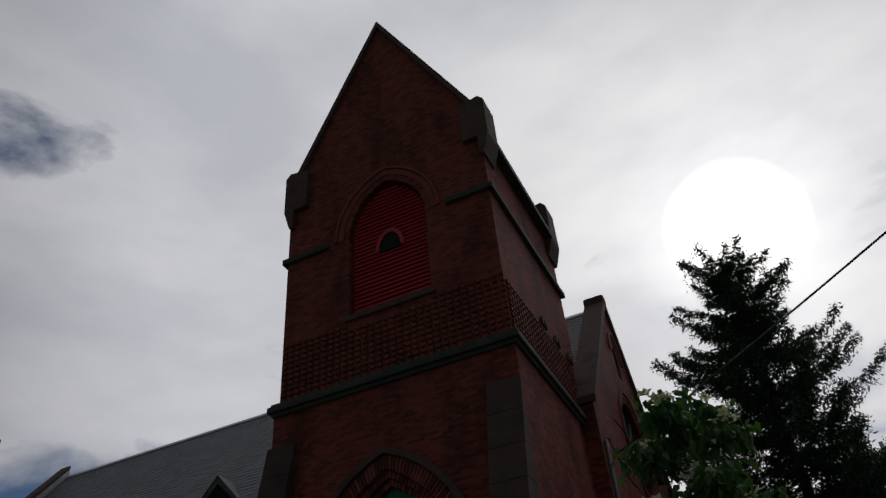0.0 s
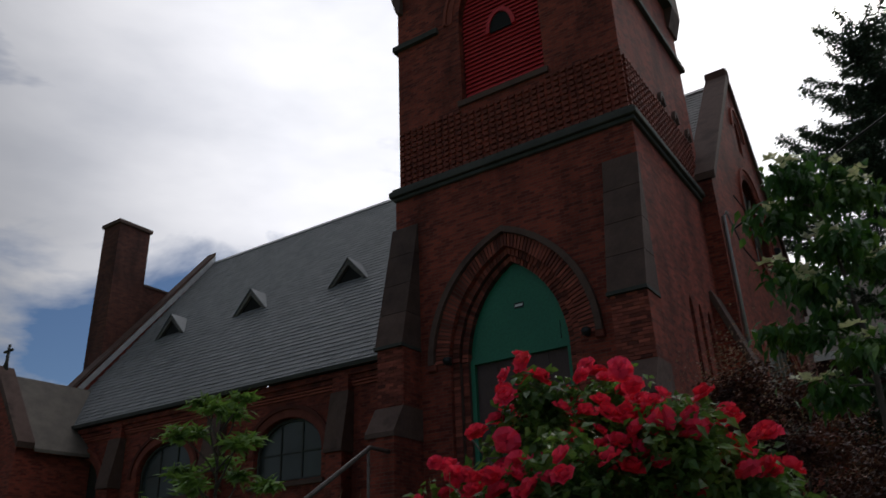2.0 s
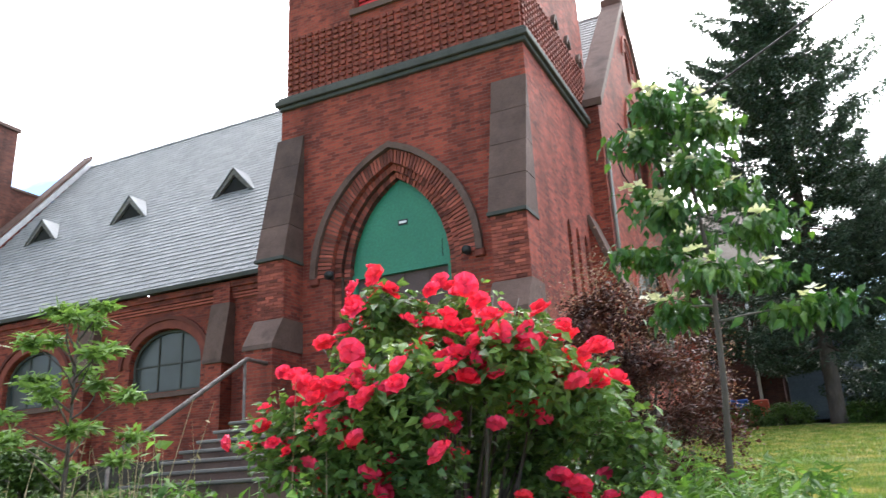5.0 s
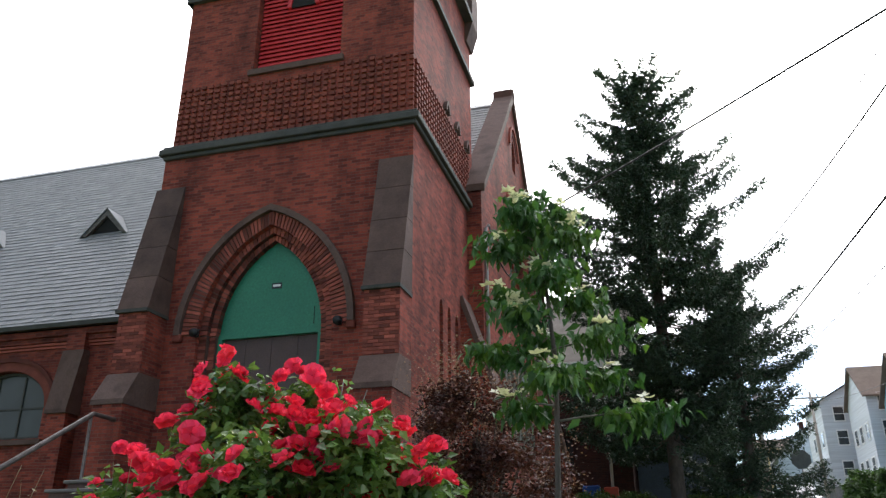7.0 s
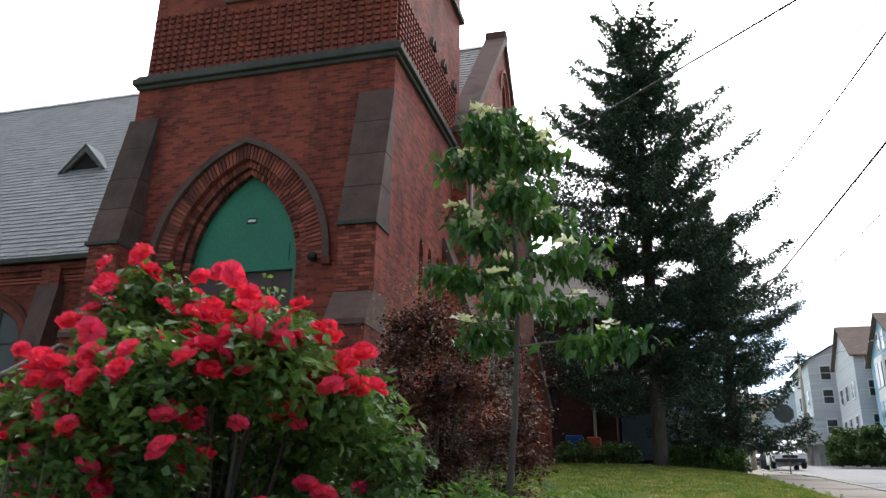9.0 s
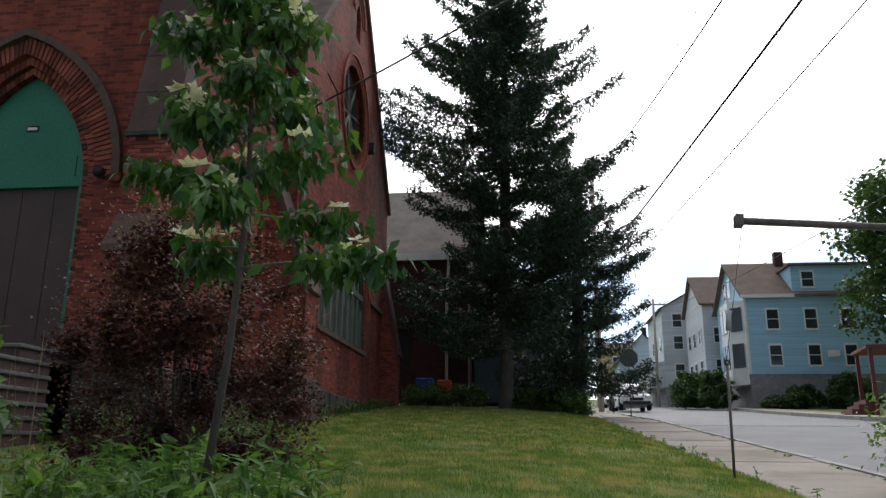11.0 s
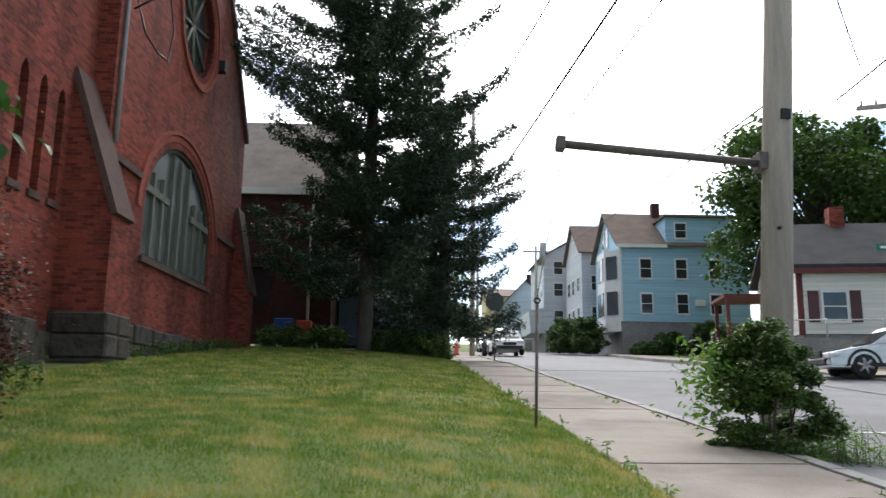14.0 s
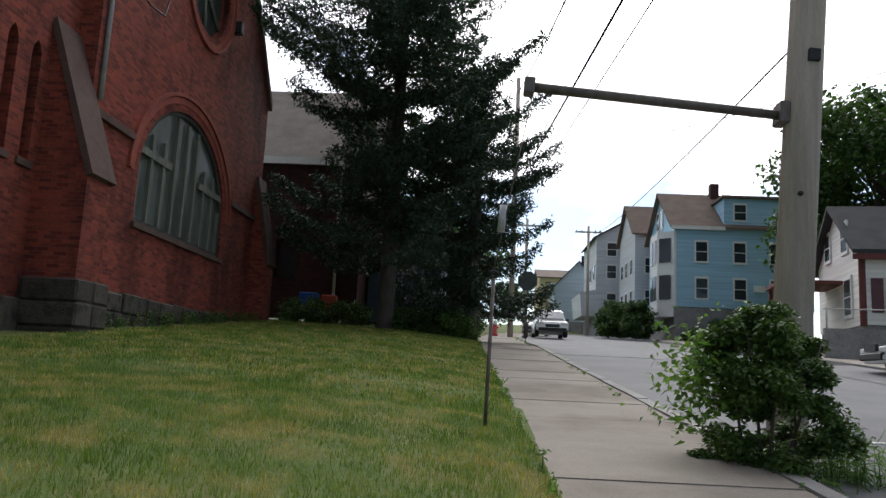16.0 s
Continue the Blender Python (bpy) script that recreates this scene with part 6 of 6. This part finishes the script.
# spruces
def spruce(at, h, radius, bare, seed, label):
    rng = np.random.default_rng(seed)
    ob = thing("spruce_tree", at, label, "tree")
    part("trunk", tube([(0, 0, -0.2), (0, 0, 0.4), (0.05, 0, h * 0.4), (0.1, 0.05, h * 0.75), (0.05, 0, h)], [0.36, 0.27, 0.22, 0.12, 0.02], 10), BARK, ob)
    bm, pts = bmesh.new(), []
    z = bare
    while z < h - 0.15:
        t = (z - bare) / (h - bare)
        reach = radius * (1 - t) ** 0.36 * (0.86 + 0.14 * math.sin(9 * t + seed)) + 0.1
        k_n = rng.integers(5, 8) if t < 0.85 else 5
        for k in range(k_n):
            a = 2 * math.pi * (k + rng.uniform(-0.5, 0.5)) / k_n + z * 1.7
            L = reach * rng.choice((0.4, 0.6, 0.8, 0.95, 1.12)) * rng.uniform(0.9, 1.1)
            zb = z + rng.uniform(-0.25, 0.25)
            up_ = 0.35 * L * (t - 0.35) + 0.05 * L
            axis = np.array([math.cos(a), math.sin(a), 0.0])
            side = np.array([-math.sin(a), math.cos(a), 0.0])
            spine = [axis * L * s + np.array([0, 0, zb + up_ * s - 0.22 * L * s * (1 - s) * 2 + 0.12 * L * s ** 3]) for s in np.linspace(0, 1, 6)]
            tube([tuple(p) for p in spine], [0.035 * (1 - t) + 0.012, 0.03 * (1 - t) + 0.01, 0.02, 0.014, 0.01, 0.005], 4, bm, False)
            for s in np.linspace(0.22, 1.0, max(4, int(L / 0.16))):
                i = min(4, int(s * 5))
                p = spine[i] + (spine[i + 1] - spine[i]) * (s * 5 - i)
                spread = 0.34 * L * (1.05 - s) + 0.12
                for m in range(4):
                    w = rng.uniform(-1, 1)
                    tw = p + side * spread * w + axis * 0.25 * spread * abs(w) + np.array([0, 0, -0.10 * spread * abs(w) - rng.uniform(0, 0.22)])
                    c = np.linspace(0.3, 1, 4)[:, None] * (tw - p) + p
                    pts.append(c + rng.normal(0, 0.035, (4, 3)))
        z += 0.46 * (1 - 0.3 * t)
    part("limb", bm, BARK, ob)
    pts = np.concatenate(pts)
    pts = np.repeat(pts, 3, axis=0) + rng.normal(0, 0.07, (3 * len(pts), 3))
    v, f = leaf_cloud(rng, pts, 0.17, 0.06, 0.15, 0.5, 0.2)
    fast_mesh("crown", v, f, NEEDLE, ob)
    return ob


spruce((4.75, 15.8, height(4.75, 15.8) - 0.1), 18.2, 5.3, 3.0, 4, "tall dark spruce with ragged drooping branches on the lawn")
spruce((7.4, 18.0, height(7.4, 18.0)), 9.8, 3.2, 1.2, 9, "smaller dark spruce beside the tall one")


def broadleaf(name, at, h, radius, bare, seed, mat, label, n=16000, leaf=0.16, trunk_r=0.16, bark=None, clumps=46, flat=1.0):
    rng = np.random.default_rng(seed)
    ob = thing(name, at, label, "tree")
    mid = (h + bare) / 2
    half = (h - bare) / 2
    cl = []
    bm = tube([(0, 0, -0.2), (rng.normal(0, 0.1), rng.normal(0, 0.1), bare), (rng.normal(0, 0.2), rng.normal(0, 0.2), mid), (0, 0, h * 0.93)], [trunk_r * 1.2, trunk_r * 0.85, trunk_r * 0.5, 0.02], 9)
    part("trunk", bm, bark or BARK, ob)
    bm = bmesh.new()
    for k in range(clumps):
        d = rng.normal(0, 1, 3)
        d /= np.linalg.norm(d)
        c = np.array([0, 0, mid]) + d * np.array([radius, radius, half]) * rng.uniform(0.45, 0.98)
        cl.append((*c, rng.uniform(0.16, 0.34) * radius))
        z0 = max(bare * 0.8, c[2] - 0.9 * abs(c[0]) - 0.6 * abs(c[1]) - 0.3)
        tube(limb(rng, (0, 0, min(z0, h * 0.85)), c, 0.12 * radius * 0.5), [0.3 * trunk_r, 0.24 * trunk_r, 0.2 * trunk_r, 0.15 * trunk_r, 0.1 * trunk_r, 0.02], 5, bm, False)
    part("limb", bm, bark or BARK, ob)
    cl = np.array(cl)
    pick = rng.integers(0, len(cl), n)
    d = rng.normal(0, 1, (n, 3))
    d /= np.linalg.norm(d, axis=1)[:, None]
    p = cl[pick, :3] + d * (cl[pick, 3] * rng.uniform(0.4, 1.2, n))[:, None] * np.array([1, 1, 0.7])
    v, f = leaf_cloud(rng, p, leaf, leaf * 0.7, 0.35)
    fast_mesh("crown", v, f, mat, ob)
    return ob


broadleaf("street_maple", (-17.6, -9.3, 0), 12.2, 3.0, 2.6, 21, LEAF_MAPLE, "bright green street maple in the pavement strip", 15000, 0.22, 0.055, BARK_GREY, 40)
broadleaf("dark_tree", (-33.2, 1.3, 0.2), 9.0, 2.5, 1.2, 22, LEAF_TREE, "dark green tree beside the porch", 15000, 0.2)
broadleaf("dark_tree", (-44.0, 3.5, 0.2), 9.0, 4.0, 1.2, 23, LEAF_TREE, "dark green tree farther down the street", 12000, 0.26)
broadleaf("street_maple", (-33.0, -3.6, 0.0), 7.0, 2.0, 2.2, 24, LEAF_MAPLE, "small green street tree by parked cars", 8000, 0.18, 0.08, BARK_GREY)
broadleaf("dark_tree", (-60.0, -6.0, 0.0), 9.0, 5.0, 2.0, 25, LEAF_TREE, "far street tree beyond the parked cars", 9000, 0.35)
broadleaf("dark_tree", (-72.0, 10.0, 0.0), 9.0, 6.0, 1.0, 29, LEAF_TREE, "far street trees closing the view", 9000, 0.4)
broadleaf("big_tree", (30.5, 35.1, 0.2), 14.6, 6.1, 3.0, 26, LEAF_TREE, "broad dark green tree behind the cottage", 34000, 0.36, 0.4, None, 70)
broadleaf("big_tree", (38.3, 30.8, 0.25), 13.4, 5.7, 2.5, 27, LEAF_TREE, "broad dark green tree behind the cottage", 30000, 0.36, 0.4, None, 60)
broadleaf("dark_tree", (11.4, 90.0, 0.2), 6.2, 2.2, 1.2, 28, LEAF_TREE, "small dark tree by the far houses", 6000, 0.3)
broadleaf("big_tree", (5.6, 38.0, 0.2), 6.8, 3.4, 0.8, 30, LEAF_TREE, "green trees beyond the parish house", 14000, 0.26)
broadleaf("big_tree", (3.8, 52.0, 0.3), 8.0, 5.0, 0.8, 31, LEAF_TREE, "green trees beyond the parish house", 12000, 0.32)

# sapling with tufted leaves
rng = np.random.default_rng(15)
SP = (-2.95, -7.74, height(-2.95, -7.74))
sap = thing("sapling", SP, "spindly sapling with tufts of light green leaves", "sapling")
part("stem", tube([(0, 0, -0.1), (0.04, 0.02, 0.9), (0.0, 0.05, 1.7), (0.05, 0.0, 2.55)], [0.03, 0.024, 0.016, 0.006], 7), BARK, sap)
tufts = [(0.05, 0, 2.55, 0.17)]
for k in range(22):
    t = k / 21
    z = 0.75 + 1.75 * t
    a = 2.4 * k
    r = (0.98 - 0.62 * t) * rng.uniform(0.45, 1.0)
    end = (r * math.cos(a), r * math.sin(a), z + 0.25 * rng.uniform(0.2, 1))
    part("limb", tube(limb(rng, (0.02, 0.02, z - 0.25), end, 0.03, 4), [0.014, 0.011, 0.009, 0.006, 0.004], 5), BARK, sap)
    tufts.append((*end, rng.uniform(0.11, 0.19)))
tufts = np.array(tufts)
n = 2700
pick = rng.integers(0, len(tufts), n)
p = tufts[pick, :3] + rng.normal(0, 0.45, (n, 3)) * tufts[pick, 3][:, None] * np.array([1, 1, 0.45])
v, f = leaf_cloud(rng, p, 0.15, 0.045, 0.0, 0.4, 0.15)
fast_mesh("crown", v, f, LEAF_SAP, sap)

# hedges and shrubs
rng = np.random.default_rng(31)
for x, y, r, h, lab in ((1.6, 18.2, 1.1, 0.9, 1), (3.1, 17.6, 1.1, 0.9, 1), (5.7, 16.4, 1.0, 0.85, 2), (6.9, 15.9, 0.95, 0.85, 2), (6.6, 17.6, 0.9, 0.8, 2)):
    shrub("hedge_bush", (x, y, height(x, y)), "low dark green bush under the spruce" if lab == 1 else "low yellow-green bush at the lawn's edge", "bush", rng, r, h, LEAF_HEDGE, 4200, 0.10, 0.06, None, 0.2, 0.3, 6)
for x, y, r, h in ((17.6, 47.6, 1.5, 2.5), (18.6, 45.8, 1.5, 2.6), (17.7, 50.5, 1.4, 2.6), (23.8, 43.4, 1.4, 1.5), (26.9, 43.2, 1.7, 2.3), (22.0, 42.4, 1.1, 0.8)):
    shrub("green_bush", (x, y, 0.1), "dense green bush before the houses", "bush", rng, r, h, LEAF_TREE, 5200, 0.22, 0.14, None, 0.2, 0.3, 6)
for x, y, r, h in ((7.2, 37.0, 1.2, 1.6), (5.5, 26.0, 1.3, 2.0), (7.0, 27.0, 0.9, 1.1)):
    shrub("green_bush", (x, y, height(x, y)), "green bush beside the pavement", "bush", rng, r, h, LEAF_HEDGE, 4500, 0.14, 0.09, None, 0.2, 0.3, 6)
for x, y, r, h in ((-10.4, -2.6, 0.85, 1.25), (-20.8, -3.1, 1.3, 1.7), (-25.0, -2.4, 1.6, 2.6), (-28.2, -0.8, 1.9, 4.2), (-21.7, -1.6, 0.9, 1.2)):
    shrub("dark_bush", (x, y, height(x, y)), "dark green bush before the church wall", "bush", rng, r, h, LEAF_TREE if x < -15 else LEAF_HEDGE, 8000, 0.12, 0.07, None, 0.2, 0.3, 8)
polebush, _ = shrub("pole_bush", (10.15, -2.3, -0.1), "leafy bush growing round the utility pole's foot", "bush", rng, 0.62, 1.36, LEAF_HEDGE, 38000, 0.058, 0.03, None, 0.2, 0.05, 6, 0.2)
v, f = leaf_cloud(rng, np.array([-0.5, 0.0, 0.75]) + rng.normal(0, 1, (700, 3)) * np.array([0.17, 0.17, 0.22]), 0.085, 0.05, 0.2)
fast_mesh("side_shoot", v, f, LEAF_WEED, polebush)["kind"] = "stuff"


# weeds on the bank
def weeds(name, spots, h, n_leaf, leaf, width, mat, label, seed, stalk=LEAF_WEED):
    rng = np.random.default_rng(seed)
    V, F, k0 = [], [], 0
    bm = bmesh.new()
    for x, y in spots:
        z0 = height(x, y) + float(slope(y))
        hh = h * rng.uniform(0.6, 1.2)
        lean = rng.normal(0, 0.12 * hh, 2)
        tube([(x, y, z0 - 0.03), (x + 0.4 * lean[0], y + 0.4 * lean[1], z0 + 0.55 * hh), (x + lean[0], y + lean[1], z0 + hh)], [0.006, 0.005, 0.002], 4, bm, False)
        t = rng.uniform(0.08, 1.0, n_leaf)
        p = np.stack([x + lean[0] * t ** 1.6 + rng.normal(0, 0.02, n_leaf), y + lean[1] * t ** 1.6 + rng.normal(0, 0.02, n_leaf), z0 + hh * t], 1)
        v, f = leaf_cloud(rng, p, leaf, width, 0.15, 0.45, 0.25)
        V.append(v)
        F.append(f + k0)
        k0 += len(v)
    ob = tagged(new(name), label, "weeds", kind="stuff")
    part("stalk", bm, stalk, ob)
    fast_mesh("foliage", np.concatenate(V), np.concatenate(F), mat, ob)
    return ob


def scatter(rng, n, x0, x1, y0, y1, keep=lambda x, y: True):
    res = []
    while len(res) < n:
        x, y = rng.uniform(x0, x1), rng.uniform(y0, y1)
        if inside(np.array([x]), np.array([y]))[0] > 0.12 and keep(x, y):
            res.append((x, y))
    return res


rng = np.random.default_rng(41)
off_path = lambda x, y: abs((x - 4.2) * 0.75 + (y + 12.9) * 0.66) > 0.55
weeds("tall_weeds", scatter(rng, 300, -1.5, 1.6, -11.6, -6.8, off_path), 0.62, 26, 0.11, 0.04, LEAF_WEED, "tangle of tall green weeds on the bank", 42)
weeds("tall_weeds", scatter(rng, 110, 1.15, 1.85, -10.3, -9.1, off_path), 1.05, 34, 0.10, 0.05, LEAF_WEED, "lush weeds beside the rose bush", 43)
weeds("low_weeds", scatter(rng, 130, 3.3, 4.6, -10.9, -8.0), 0.36, 22, 0.13, 0.03, LEAF_WEED, "green weeds and lily leaves before the shrubs", 44)
weeds("tall_weeds", scatter(rng, 150, 2.4, 4.3, -8.4, -5.8), 0.4, 22, 0.13, 0.035, LEAF_WEED, "long grass and weeds round the young dogwood", 57)
weeds("low_weeds", scatter(rng, 200, -8.0, -1.0, -7.0, -4.9, off_path), 0.5, 20, 0.10, 0.04, LEAF_HEDGE, "green weeds before the church steps", 45)
weeds("low_weeds", scatter(rng, 160, -24.0, -7.0, 0.1, 0.95), 0.45, 18, 0.09, 0.05, LEAF_HEDGE, "weeds along the foot of the church wall", 46)
weeds("low_weeds", scatter(rng, 120, 0.6, 1.0, 4.6, 15.5), 0.3, 16, 0.07, 0.04, LEAF_HEDGE, "weeds along the foot of the gable wall", 47)
weeds("low_weeds", scatter(rng, 90, -0.2, 2.6, -3.5, -1.3), 0.5, 20, 0.09, 0.05, LEAF_HEDGE, "weeds at the tower's foot", 48)
weeds("dry_stalks", scatter(rng, 50, -4.6, 1.4, -9.5, -5.0, off_path), 1.25, 10, 0.06, 0.012, STRAW, "dry pale grass stalks among the weeds", 49, STRAW)
weeds("dry_stalks", scatter(rng, 20, 1.2, 2.0, -9.9, -9.0), 1.3, 8, 0.05, 0.012, STRAW, "dry pale stalks beside the roses", 50, STRAW)
rng = np.random.default_rng(51)
kerbside = [(p.x + r.x * (WALK - 0.1 + rng.normal(0, 0.05)), p.y + r.y * (WALK - 0.1 + rng.normal(0, 0.05))) for p, r in stations(LINE_EDGE, 0.16) if -9 < p.x and p.y < 30 and rng.uniform() < 0.35]
weeds("kerb_weeds", kerbside, 0.12, 16, 0.07, 0.03, LEAF_WEED, "small weeds growing along the kerb", 52)
edge_w = [(p.x - r.x * 0.05, p.y - r.y * 0.05) for p, r in stations(LINE_EDGE, 0.3) if 5 < p.x and -9 < p.y < 14 and rng.uniform() < 0.3]
weeds("edge_weeds", edge_w, 0.13, 14, 0.07, 0.025, LEAF_WEED, "weeds along the lawn's edge", 53)
weeds("pole_weeds", [(10.85 + rng.normal(0, 0.25), -2.2 + rng.normal(0, 0.25)) for _ in range(60)], 0.42, 12, 0.26, 0.014, LEAF_WEED, "long grass round the utility pole", 54)
weeds("tall_weeds", [(1.75 + rng.normal(0, 0.22), -10.2 + rng.normal(0, 0.3)) for _ in range(70)], 0.75, 24, 0.09, 0.045, LEAF_WEED, "lush weeds at the foot of the rose bush", 56)
weeds("strap_lily", [(3.85 + rng.normal(0, 0.22), -9.6 + rng.normal(0, 0.2)) for _ in range(40)], 0.42, 9, 0.24, 0.022, LEAF_WEED, "strap-leaved lilies beside the roses", 55)


# lawn grass
def blades(rng, pts, h, w, name, label):
    n = len(pts)
    a = rng.uniform(0, 6.28, n)
    lean = rng.uniform(0.15, 0.7, n)
    hh = h * rng.uniform(0.5, 1.3, n)
    s = np.stack([-np.sin(a), np.cos(a), np.zeros(n)], 1) * w / 2
    o = np.stack([np.cos(a) * lean * hh, np.sin(a) * lean * hh, hh], 1)
    v = np.stack([pts - s, pts + s, pts + o * np.array([0.35, 0.35, 0.6]) + s * 0.7, pts + o * np.array([0.35, 0.35, 0.6]) - s * 0.7, pts + o], 1).reshape(-1, 3)
    b = np.arange(n)[:, None] * 5
    f = np.concatenate([b + np.array([q]) for q in ([0, 1, 2], [0, 2, 3], [3, 2, 4])])
    ob = fast_mesh(name, v, f, BLADE)
    return tagged(ob, label, "grass", kind="stuff")


rng = np.random.default_rng(61)


def lawn_points(n, x0, x1, y0, y1):
    x, y = rng.uniform(x0, x1, n), rng.uniform(y0, y1, n)
    d = inside(x, y)
    ok = (d > 0.02) & ~((x < 1.0) & (y > -0.8) & (y < 17.5)) & ~((x < -0.5) & (x > -5.8) & (y > -5) & (y < 0.5))
    x, y, d = x[ok], y[ok], d[ok]
    return np.stack([x, y, lie(d) + slope(y) - 0.015], 1)


blades(rng, lawn_points(150000, 2.5, 8.6, -11.5, -1.0), 0.055, 0.006, "lawn_grass", "short lawn grass with dry tips")
blades(rng, lawn_points(90000, 0.8, 9.0, -1.0, 16.0), 0.06, 0.014, "lawn_grass", "short lawn grass farther off")
blades(rng, lawn_points(60000, -26, 2.5, -11.0, 1.2), 0.08, 0.016, "lawn_grass", "lawn grass before the church")

# the site climbs to the north: every thing stands at the height of its place
for ob in list(bpy.data.objects):
    if ob.parent is None and "stands" in ob:
        ob.location.z += ob["rise"] if "rise" in ob else float(slope(ob.location.y))
